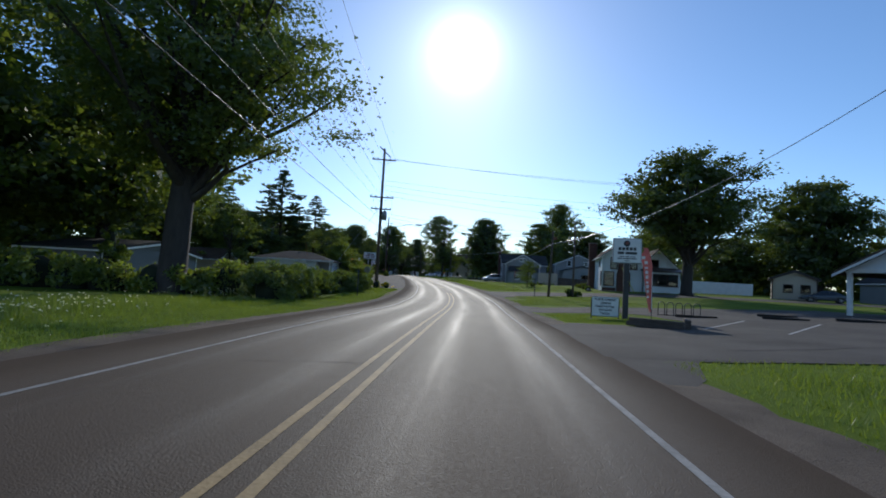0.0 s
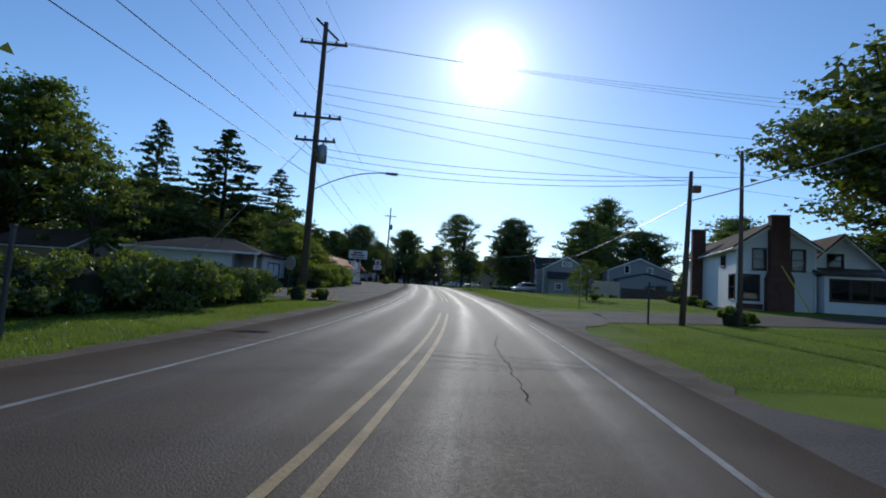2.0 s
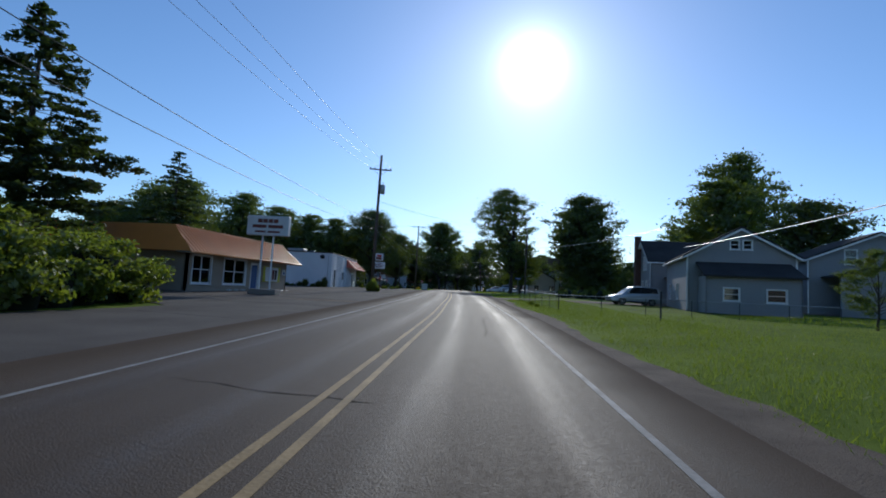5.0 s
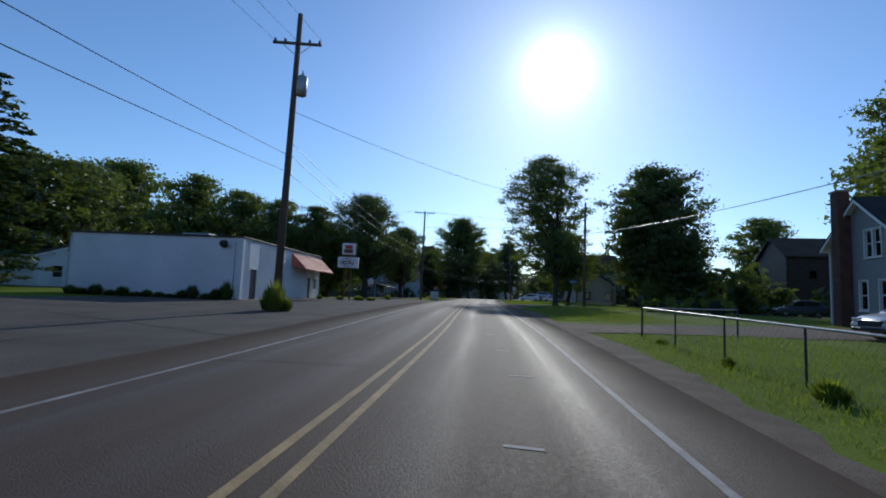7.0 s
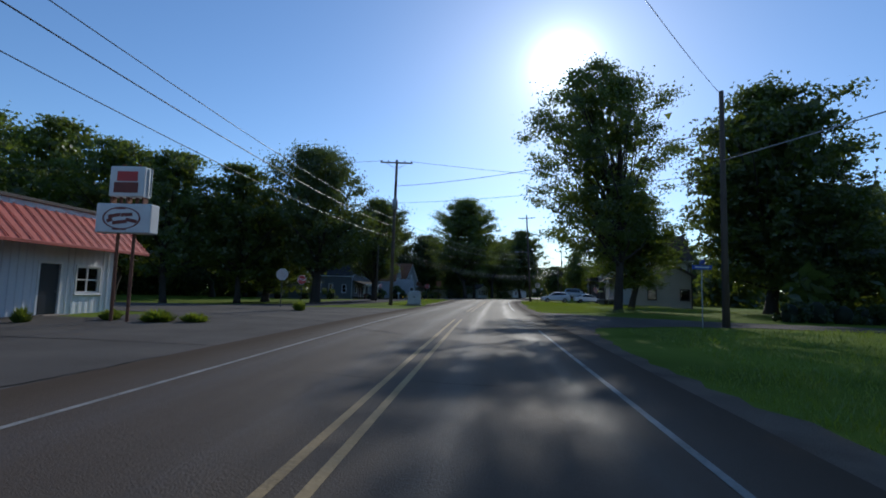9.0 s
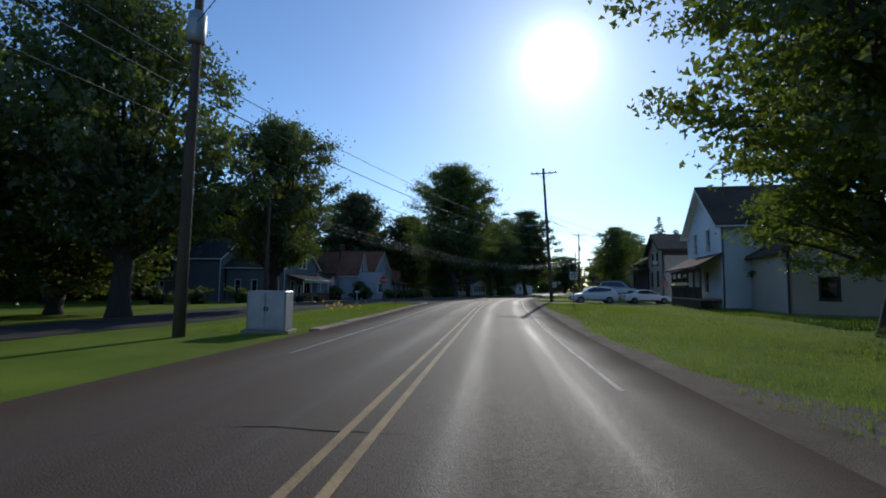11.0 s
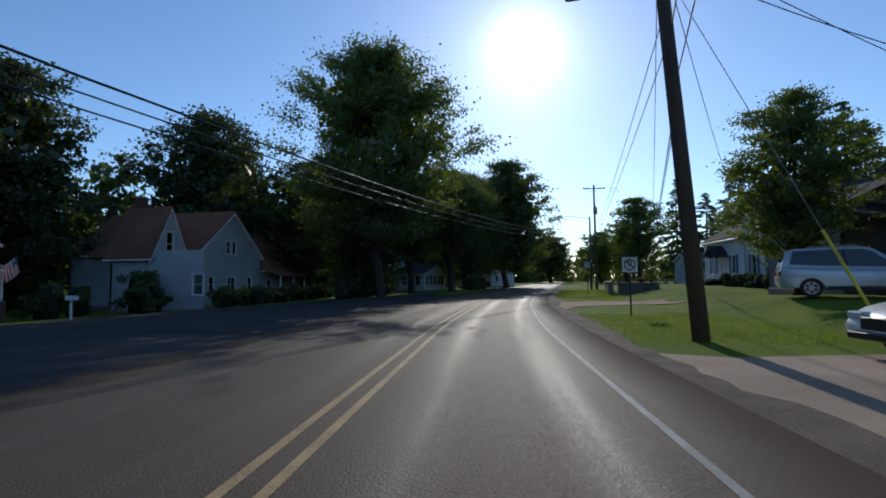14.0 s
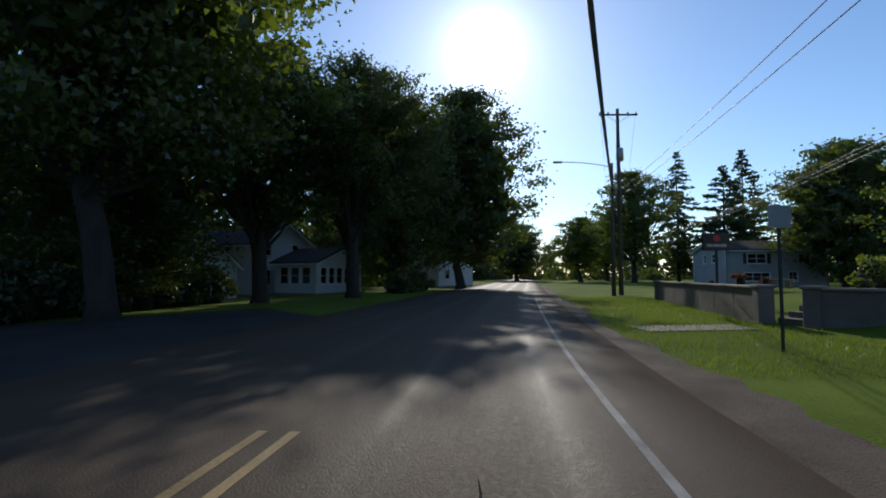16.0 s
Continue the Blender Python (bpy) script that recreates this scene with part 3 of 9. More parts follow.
# long seams and broken edges of the forecourts
for x0, y0, x1, y1, w in ((-5.2, 57, -12.5, 59.5, 0.09), (-5.6, 62, -14.0, 63.2, 0.06), (-6.2, 66, -13.8, 68.5, 0.07), (-9, 60, -10.5, 72, 0.05), (-6.6, 76, -12.6, 77.5, 0.06), (-7, 84, -12.8, 84.6, 0.05), (-8.2, 92, -17, 91, 0.07), (-14.2, 99.5, -13.8, 110.2, 0.05), (-12.9, 97.8, -9.2, 98.5, 0.13), (-13.6, 96.3, -9.1, 96.7, 0.12), (-11.5, 96.2, -11.2, 98.2, 0.08), (-8.6, 104, -19, 103, 0.06), (-10.2, 110, -21, 113.5, 0.06), (-11, 118, -14.8, 119.6, 0.08), (-12.5, 124, -23, 126.8, 0.05), (-12.8, 131, -22.5, 128.6, 0.06), (-14.5, 138, -22, 137, 0.05), (-15.5, 146, -24, 148, 0.06), (-17, 152, -27, 154.5, 0.06), (-13, 121, -14.6, 138, 0.05), (6.5, 46.8, 7.4, 55.4, 0.05), (5.2, 53, 13, 53.8, 0.05), (9, 54.6, 20, 56.2, 0.05), (6, 13, 14, 15, 0.05), (5.4, 32, 16, 33.2, 0.05), (-4.2, 157, 8, 155.6, 0.05), (-24, 203, -36, 206, 0.05), (-22.5, 214, -33, 216, 0.06), (-22, 226, -36, 229, 0.05)):
    crack(x0, y0, x1, y1, w, 0.0165, seed=7)
# side streets, lots and drives
patch("parking_lot_west", [(-5.0, 53.5), (-11, 54.5), (-17, 58), (-20.5, 63), (-15.6, 66), (-14.4, 73), (-13.0, 87), (-17, 89), (-32, 90), (-34, 119), (-31, 121), (-31, 142), (-24, 143), (-24.5, 147), (-50, 146), (-60, 152), (-60, 160), (-33, 161), (-25.5, 159.5), (-20.5, 161.0), (-17.5, 163), (-14, 158), (-12.5, 150), (-10, 135), (-7.9, 121), (-6, 107), (-4, 90), (-2.5, 72), (-1.5, 60)], 0.010, M_LOT, "cracked old asphalt forecourts and side street", "parking lot")
patch("side_street_east", [(2.5, 43.5), (4.4, 44.6), (5.2, 48.0), (7.0, 50.2), (13, 50.6), (60, 53.5), (60, 60.5), (13, 57.9), (6.0, 57.6), (4.1, 58.4), (3.2, 61.5), (1.5, 61)], 0.012, M_LOT, "asphalt side street joining the road", "road")
patch("parking_lot_east", [(2.0, 7.5), (3.6, 9.4), (4.4, 11.2), (12, 11.4), (40, 10), (41, 33), (22, 35.5), (9.4, 35.6), (6.0, 34.4), (4.2, 36.2), (2.6, 36), (2.9, 29.5), (4.9, 29.6), (9.5, 30.6), (10.6, 29.0), (10.4, 24.0), (8.2, 19.1), (6.4, 20.7), (4.6, 22.0), (3.0, 20), (2, 15)], 0.013, M_LOT, "grey asphalt parking lot with painted bays", "parking lot")
patch("gravel_drive", [(-3.4, 115.2), (-2.0, 117.3), (0.5, 118.6), (25, 124), (25, 131), (9, 129), (-0.8, 122.0), (-3.6, 122.4)], 0.012, M_GRAVEL, "gravel driveway beside the lawn", "driveway")
patch("cross_street_east", [(-9.0, 140), (-6.6, 142.5), (-5.7, 149.6), (-2.4, 152.6), (2.0, 154.2), (50, 149.5), (50, 154.5), (2, 159.4), (-5.2, 162.4), (-9.0, 168), (-11.9, 178), (-13, 176)], 0.012, M_LOT, "shaded asphalt side street", "road")
patch("frontage_street", [(-25.6, 159.5), (-33, 160.5), (-35.5, 185), (-36.5, 198), (-40.5, 212), (-41, 232), (-36, 238), (-33.5, 245), (-26, 252), (-20, 246), (-20.5, 220), (-20.6, 206), (-22.2, 199.2), (-26.4, 196.5), (-27.0, 189), (-26.5, 175)], 0.012, M_LOT_DARK, "wide asphalt junction of a side street", "road")
patch("concrete_drive", [(-13.4, 205.4), (-11.4, 206.2), (-7.6, 206.8), (3.5, 207.6), (3.5, 213.2), (-4.8, 212.8), (-12.2, 211.0), (-14.0, 211.6)], 0.015, M_DRIVE, "pale concrete driveway", "driveway", ragged=0.05)
patch("dirt_drive", [(-14.6, 222.5), (-14.1, 225.6), (-13.3, 228.4), (-12.0, 230.0), (-9.6, 230.8), (-5, 231.0), (6, 231.2), (6, 234.3), (-9, 234.8), (-13.2, 235.2), (-14.4, 239)], 0.015, M_DIRT, "dry dirt driveway with ruts", "driveway", ragged=0.4)
patch("sidewalk_slab", [(-12.4, 244.8), (-9.2, 245.4), (-9.4, 246.7), (-12.6, 246.1)], 0.015, M_CONCRETE, "short concrete walk across the verge", "path", ragged=0)
patch("house_walk", [(-1.0, 246.5), (6, 247.5), (6, 248.7), (-1.2, 247.8)], 0.015, M_CONCRETE, "concrete walk to the steps", "path", ragged=0)
patch("broken_asphalt", [(-13.6, 96.2), (-12.8, 97.7), (-9.3, 98.4), (-9.1, 96.9), (-10.2, 96.5), (-11.4, 95.7)], 0.0145, M_GRAVEL, "broken asphalt patch with gravel showing", "pavement", ragged=0.25, cell=0.6)
patch("broken_asphalt", [(-14.5, 59.5), (-13.0, 61.5), (-11.8, 61.2), (-11.4, 59.8), (-12.6, 58.8)], 0.0145, M_GRAVEL, "broken asphalt patch with gravel showing", "pavement", ragged=0.25, cell=0.6)
# paint bays of the east lot
for x, y, dx, dy in ((8.76, 19.3, 4.9, 5.6), (10.65, 17.6, 5.2, 5.4), (12.5, 15.9, 5.2, 5.4), (14.4, 14.2, 5.2, 5.4), (16.3, 12.5, 5.2, 5.4)):
    patch("bay_line", [(x, y), (x + 0.10, y - 0.05), (x + dx + 0.10, y + dy - 0.05), (x + dx, y + dy)], 0.022, M_BAY, "white parking bay line", "road marking", ragged=0)
# kerb of the west lawn: worn stones that turn round the tip of the lawn
kerb_line = [(mid(y) - 4.75, y) for y in np.arange(173.5, 196.6, 1.1)]
kerb_line += [(mid(196.5) - 4.9, 197.5), (mid(196.5) - 5.3, 198.3), (mid(196.5) - 6.0, 198.5), (mid(196.5) - 6.8, 198.1), (mid(196.5) - 7.7, 197.3), (mid(196.5) - 8.6, 196.4)]
rnd_k = random.Random(8)
for (ax, ay), (bx, by) in zip(kerb_line, kerb_line[1:]):
    ln = math.dist((ax, ay), (bx, by))
    ob = part("kerb_stone", Shape().box(-0.22, -0.006, -0.12, 0.17, ln - 0.004, 0.10 + rnd_k.uniform(-0.02, 0.012), 0.035), M_DRIVE)
    ob.matrix_world = pose(ax, ay, ground(ax, ay), 0, 0, math.degrees(math.atan2(ax - bx, by - ay)) + rnd_k.uniform(-0.6, 0.6))
    tagged(ob, "weathered concrete kerb stone at the lawn", "kerb", "kerb stones of the west lawn", "structure")

# ---- trees and plants ----
def leaf_cloud(rng, centres, radii, count, size, flat=0.5, squash=0.75, soft=False):
    """Small kite-shaped leaves, scattered in clumps; soft clumps thin out towards their edges."""
    radii = np.asarray(radii, float)
    share = radii**2
    pick = rng.choice(len(centres), count, p=share / share.sum())
    d = rng.normal(size=(count, 3))
    d /= np.linalg.norm(d, axis=1)[:, None]
    r = radii[pick] * rng.uniform(0.25, 1.0, count) ** 0.5 * rng.uniform(0.75, 1.15, count)
    if soft:
        r = radii[pick] * np.minimum(np.abs(rng.normal(size=count)) * 0.55 + 0.12, 1.3)
    p = np.asarray(centres)[pick] + d * r[:, None] * (1, 1, squash)
    if soft:
        # sprays reach outwards along their boughs
        out = np.asarray(centres)[pick] * (1, 1, 0)
        out = out / (np.linalg.norm(out, axis=1)[:, None] + 1e-6)
        p = p + (out + (0, 0, 0.25)) * (radii[pick] * rng.normal(size=count) * 0.45)[:, None]
    nrm = rng.normal(size=(count, 3)) * (1, 1, 0.6) + (0, 0, flat)
    nrm /= np.linalg.norm(nrm, axis=1)[:, None]
    u = np.cross(nrm, rng.normal(size=(count, 3)))
    u /= np.linalg.norm(u, axis=1)[:, None] + 1e-9
    w = np.cross(nrm, u)
    s = size * rng.uniform(0.6, 1.35, count)[:, None]
    verts = np.stack([p - u * s * 0.62, p + w * s * 0.36 - u * s * 0.05, p + u * s * 0.66 - nrm * s * 0.12, p - w * s * 0.36 - u * s * 0.05], 1).reshape(-1, 3)
    return verts, np.arange(count * 4).reshape(-1, 4)


def broadleaf(seed, height, radius, clear, trunk, leaves, size, clumps=70, fork=0.0, top=1.0, core=0.0, lean=0.0):
    """Meshes of a broad-leaved tree: tapered trunk with limbs, and a crown of clumps with gaps."""
    rng, rnd = np.random.default_rng(seed), random.Random(seed)
    wood = Shape()
    bend = Vector((rnd.uniform(-1, 1), rnd.uniform(-1, 1), 0)) * radius * 0.06
    spine = [Vector((0, 0, -0.3)), Vector((0, 0, 0.5)), bend * 0.4 + Vector((0, 0, clear * 0.6)), bend + Vector((0, 0, clear)), bend * 1.4 + Vector((0, 0, clear + (height - clear) * 0.45)), bend * 1.2 + Vector((0, 0, height * 0.88))]
    wood.tube(spine, [trunk * 1.5, trunk * 1.08, trunk * 0.95, trunk * 0.85, trunk * 0.45, trunk * 0.08], 10)
    mid_h, half = clear + (height - clear) * 0.52, (height - clear) * 0.52
    centres, radii = [], []
    for k in range(clumps):
        a = rnd.uniform(0, 2 * math.pi)
        h = rnd.uniform(-0.95, 1.0)
        wide = math.sqrt(max(0.03, 1 - abs(h) ** (2.2 if h > 0 else 3.0))) * (0.80 + 0.30 * noise.noise(Vector((math.cos(a) * 1.3, math.sin(a) * 1.3, h * 1.7 + seed))) * 1.6)
        r = radius * wide * rnd.uniform(0.10, 1.0) ** 0.6 * 0.98
        centres.append(Vector((r * math.cos(a) + lean, r * math.sin(a), mid_h + h * half * top)))
        radii.append(radius * rnd.uniform(0.07, 0.185))
    for k in range(0, clumps, 5):
        c = centres[k]
        start_h = clear * (1 - fork) + (c.z - clear) * rnd.uniform(0.15, 0.55)
        start_h = max(clear * (0.9 - fork), min(start_h, height * 0.8))
        t = max(0.0, min(1.0, (start_h - clear) / (height - clear)))
        s = bend * (1 + 0.4 * t) + Vector((0, 0, start_h))
        m = s.lerp(c, 0.5) + Vector((rnd.uniform(-1, 1), rnd.uniform(-1, 1), rnd.uniform(-0.2, 1.0))) * radius * 0.09
        r0 = trunk * 0.42 * (1 - 0.65 * t)
        wood.tube([s, s.lerp(m, 0.5) + Vector((0, 0, -0.02 * radius)), m, c], [r0, r0 * 0.7, r0 * 0.45, r0 * 0.12], 6, cap=False)
    v, f = leaf_cloud(rng, [c[:] for c in centres], radii, leaves, size, soft=True)
    if core:
        # the shaded inside of the crown: broad overlapping sprays
        inside = [(c.x * 0.62, c.y * 0.62, mid_h + (c.z - mid_h) * 0.72) for c in centres[::2]]
        w, g = leaf_cloud(rng, inside, [radius * 0.16] * len(inside), int(leaves * 0.06 * core), size * 3.2, soft=True)
        v, f = np.concatenate([v, w]), np.concatenate([f, g + len(v)])
    return wood, v, f


def conifer(seed, height, radius, clear, trunk, tiers, size, airy=0.0):
    """Meshes of a pine or spruce: straight trunk, whorls of drooping boughs with needle sprays."""
    rng, rnd = np.random.default_rng(seed), random.Random(seed)
    wood = Shape()
    wood.tube([(0, 0, -0.3), (0, 0, height * 0.5), (0.1, 0, height)], [trunk, trunk * 0.6, 0.03], 8)
    cs, rs = [], []
    for k in range(tiers):
        t = k / (tiers - 1)
        z = clear + (height - clear) * t
        reach = radius * (1 - t) ** 0.8 * (1 if t > 0.12 else 0.75) * (1 + airy * rnd.uniform(-0.6, 0.5)) + 0.25
        for j in range(rnd.randint(4, 6)):
            a = rnd.uniform(0, 2 * math.pi)
            ln = reach * rnd.uniform(0.6, 1.12)
            tip = Vector((math.cos(a) * ln, math.sin(a) * ln, z + ln * (rnd.uniform(-0.28, -0.02) if airy == 0 else rnd.uniform(-0.05, 0.3))))
            wood.tube([(0, 0, z), Vector((0, 0, z)).lerp(tip, 0.6) + Vector((0, 0, 0.06 * ln)), tip], [trunk * 0.16 * (1.1 - t), trunk * 0.09, 0.01], 4, cap=False)
            n = max(2, int(ln / 0.55))
            for i in range(n):
                q = (i + 1) / n
                if airy and q < 0.35:
                    continue
                cs.append((Vector((0, 0, z)).lerp(tip, q) + Vector((0, 0, 0.06 * ln * (1 - q)))) [:])
                rs.append(0.28 + 0.22 * ln * 0.3)
    v, f = leaf_cloud(rng, cs, rs, int(len(cs) * 26), size, 1.2, 0.35)
    return wood, v, f


KINDS = {}


def tree_kind(name, made, leaf, bark):
    wood, v, f = made
    # three-cornered leaves; far trees carry fewer and broader ones
    near = v.reshape(-1, 4, 3)[:, (0, 1, 3)]
    far = near[::2]
    near, far = [(q.mean(1, keepdims=True) + (q - q.mean(1, keepdims=True)) * grow).reshape(-1, 3) for q, grow in ((near, 1.28), (far, 1.8))]
    KINDS[name] = (wood.data("trunk", bark, True), (arr_mesh("crown", near, np.arange(len(near)).reshape(-1, 3), leaf), arr_mesh("crown", far, np.arange(len(far)).reshape(-1, 3), leaf)), max(p[2] for p in v), float(np.percentile(np.hypot(v[:, 0], v[:, 1]), 97)))


tree_kind("oak", broadleaf(3, 20, 9.5, 4.2, 0.50, 34000, 0.30, 280, core=0.8), M_LEAF, M_BARK)
tree_kind("high", broadleaf(17, 24, 10, 8.6, 0.62, 50000, 0.25, 300, 0.35, core=0.5), M_LEAF, M_BARK)
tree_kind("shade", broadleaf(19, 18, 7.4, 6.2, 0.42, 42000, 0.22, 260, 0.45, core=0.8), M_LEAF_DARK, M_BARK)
tree_kind("elm", broadleaf(15, 24, 10, 5.2, 0.42, 66000, 0.27, 340, 0.3, core=1.2), M_LEAF, M_BARK)
tree_kind("maple", broadleaf(8, 20, 7.5, 3.5, 0.40, 32000, 0.27, 250, core=0.8), M_LEAF, M_BARK)
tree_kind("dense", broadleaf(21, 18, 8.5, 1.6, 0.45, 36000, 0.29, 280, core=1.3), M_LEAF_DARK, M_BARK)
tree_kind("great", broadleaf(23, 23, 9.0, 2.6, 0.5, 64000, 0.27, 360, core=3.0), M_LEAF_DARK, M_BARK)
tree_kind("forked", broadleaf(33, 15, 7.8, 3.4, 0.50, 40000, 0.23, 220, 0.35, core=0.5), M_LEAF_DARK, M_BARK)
tree_kind("airy", broadleaf(42, 21, 7.0, 4.4, 0.36, 52000, 0.215, 330, 0.2, core=0.3, lean=-1.5), M_LEAF, M_BARK)
tree_kind("grove", broadleaf(27, 21, 9.0, 2.4, 0.48, 38000, 0.28, 280, core=1.0), M_LEAF_SHADED, M_BARK)
tree_kind("young", broadleaf(51, 10, 4.5, 1.6, 0.16, 14000, 0.19, 110), M_LEAF, M_BARK)
tree_kind("shrubby", broadleaf(64, 5.5, 3.2, 0.5, 0.10, 12000, 0.17, 80), M_SHRUB, M_BARK)
tree_kind("pine", conifer(71, 20, 5.4, 4.0, 0.32, 33, 0.36, 0.5), M_NEEDLE, M_BARK)
tree_kind("spruce", conifer(83, 20, 4.2, 1.6, 0.28, 32, 0.32), M_NEEDLE, M_BARK)

TREE_NAMES = {"great": "maple_tree", "shade": "shade_tree", "grove": "oak_tree", "high": "oak_tree", "elm": "elm_tree", "oak": "oak_tree", "maple": "maple_tree", "dense": "maple_tree", "forked": "walnut_tree", "airy": "cottonwood_tree", "young": "young_tree", "shrubby": "shrub", "pine": "pine_tree", "spruce": "spruce_tree"}
TREE_LABELS = {"great": "great dense maple with a deep dark crown at the corner", "shade": "low-forked shade tree with a dense dark crown", "grove": "oak in the grove behind the houses, leaves darkened for shade", "high": "tall oak with a high spreading crown over the verge", "elm": "great spreading tree with a high crown over the street", "oak": "tall broad-leaved tree with a wide dark green crown", "maple": "full green broad-leaved tree against the light", "dense": "dense dark green maple with low boughs", "forked": "low-forked tree with dark round crown",
               "airy": "tall open-crowned tree with pale trunk", "young": "young slim tree with light green leaves", "shrubby": "large unclipped shrub with bright leaves", "pine": "tall pine with open ragged boughs", "spruce": "dark pointed spruce with drooping boughs"}


def plant(kind, x, y, height, radius, turn=None, label=""):
    wood, crown, h0, r0 = KINDS[kind]
    rnd = random.Random(int(x * 31 + y * 17))
    ob = new(TREE_NAMES[kind])
    ob.empty_display_size = 0.5
    ob.matrix_world = pose(x, y, ground(x, y), 0, 0, rnd.uniform(0, 360) if turn is None else turn) @ Matrix.Diagonal((radius / r0, radius / r0, height / h0, 1))
    for nm, me in (("trunk", wood), ("crown", crown[1 if abs(x - mid(y)) > 24 or y > 280 else 0])):
        p = new(nm, me)
        p.parent = ob
    return tagged(ob, label or TREE_LABELS[kind], "shrub" if kind == "shrubby" else "tree", "trees of the village" if kind != "shrubby" else "")


TREES = (
    # west side, first stretch
    ("high", -16.4, 29.0, 23, 9.4), ("oak", -31, 43, 23, 10), ("dense", -38, 35, 20, 10), ("oak", -33, 25, 22, 11), ("dense", -46, 52, 18, 9), ("maple", -43, 72, 19, 8.5), ("young", -30, 66, 9.5, 4.5),
    ("pine", -47.5, 97.5, 23, 5.5), ("pine", -30.5, 86.2, 18.5, 6.2), ("pine", -26, 92, 15, 4.5), ("dense", -36, 80, 11, 7), ("dense", -40, 92, 12, 8), ("young", -20.5, 80, 9, 4.2), ("dense", -30, 76, 8, 5),
    ("shrubby", -17.2, 74.5, 5.6, 3.4), ("shrubby", -16.2, 79, 4.2, 2.8), ("shrubby", -15.6, 82.6, 3.0, 2.4), ("shrubby", -15.6, 86, 2.6, 2.2), ("shrubby", -17.5, 77.0, 6.2, 2.8),
    # behind the shops
    ("spruce", -46, 128, 17, 4.5), ("dense", -58, 140, 15, 8), ("maple", -64, 152, 17, 8), ("oak", -80, 172, 25, 12), ("dense", -96, 170, 18, 10), ("maple", -63, 171, 21, 8), ("maple", -53, 170, 18, 6.5), ("maple", -46.5, 170, 16.5, 5.5),
    ("grove", -64, 199, 17, 8), ("forked", -35.2, 180.7, 19.2, 7.2), ("forked", -31.5, 190, 14.5, 4.8), ("grove", -58, 234, 22, 7.5), ("maple", -43, 177, 16.5, 6.0), ("dense", -44, 184, 14, 7),
    # east side, first stretch
    ("shade", 27, 57.5, 17.5, 9.0), ("maple", 35.5, 160, 27, 8), ("dense", 44, 154, 18, 8), ("oak", 61, 143, 21, 10), ("maple", 52, 128, 15, 7), ("dense", 62, 84, 21, 9.5), ("oak", 77, 80, 17, 9), ("dense", 52, 92, 11, 8), ("maple", 74, 110, 18, 9),
    ("maple", 27, 143, 18, 7.5), ("young", 20, 165, 5.5, 3.5),
    ("airy", -2.4, 171.8, 22.5, 6.9, 0), ("great", 12.9, 182, 23.6, 8.7), ("maple", 49, 234, 24, 9.5), ("young", 20.5, 176, 6.5, 3.4), ("dense", 15.6, 177, 12, 5.2), ("maple", -0.5, 178, 12, 5), ("young", 5, 196, 9, 4),
    # last stretch
    ("elm", -29.8, 247.4, 26.5, 9.6), ("dense", -33.4, 252.5, 10.5, 5.0), ("shade", -29.4, 258.5, 15, 6.4), ("dense", -45, 256, 12, 6.5), ("shade", -25.2, 263, 16.5, 6.2), ("great", -19.0, 284, 22.5, 7.6), ("dense", -25, 276, 18, 6), ("grove", -45, 270, 19, 7), ("grove", -44, 262, 19, 7.5), ("dense", -33, 292, 15, 7),
    ("maple", -3.9, 225.4, 9.4, 3.2), ("young", 2.2, 238, 8, 3.2), ("spruce", 22, 330, 26, 5), ("maple", 11, 322, 21, 8), ("pine", 36, 333, 27, 5.5), ("oak", 36, 306, 20, 9), ("dense", 25.5, 291, 18, 8), ("spruce", 20.0, 262, 20.5, 5.2), ("spruce", 24.5, 266, 19.5, 4.6), ("pine", 24, 316, 20, 5),
    ("maple", 4, 335, 14, 7), ("dense", -8, 352, 15, 8), ("maple", 14, 352, 16, 8), ("dense", 46, 290, 17, 8), ("young", 17, 268, 11, 5),
    ("grove", -52, 252, 23, 8.5), ("grove", -59, 266, 24, 9.5), ("grove", -62, 224, 19, 8.5), ("grove", -67, 212, 18, 8), ("young", 14.6, 94.5, 3.6, 1.3), ("young", 12.0, 77.4, 4.1, 1.7),
)
for row in TREES:
    plant(*row)


def bushes(name, spots, leaf, core, label, category, size=0.2, per=520, kind=""):
    """Several separate bushes of one kind."""
    for spot in spots:
        mass(name, [spot], leaf, core, label, category, size, per, kind)


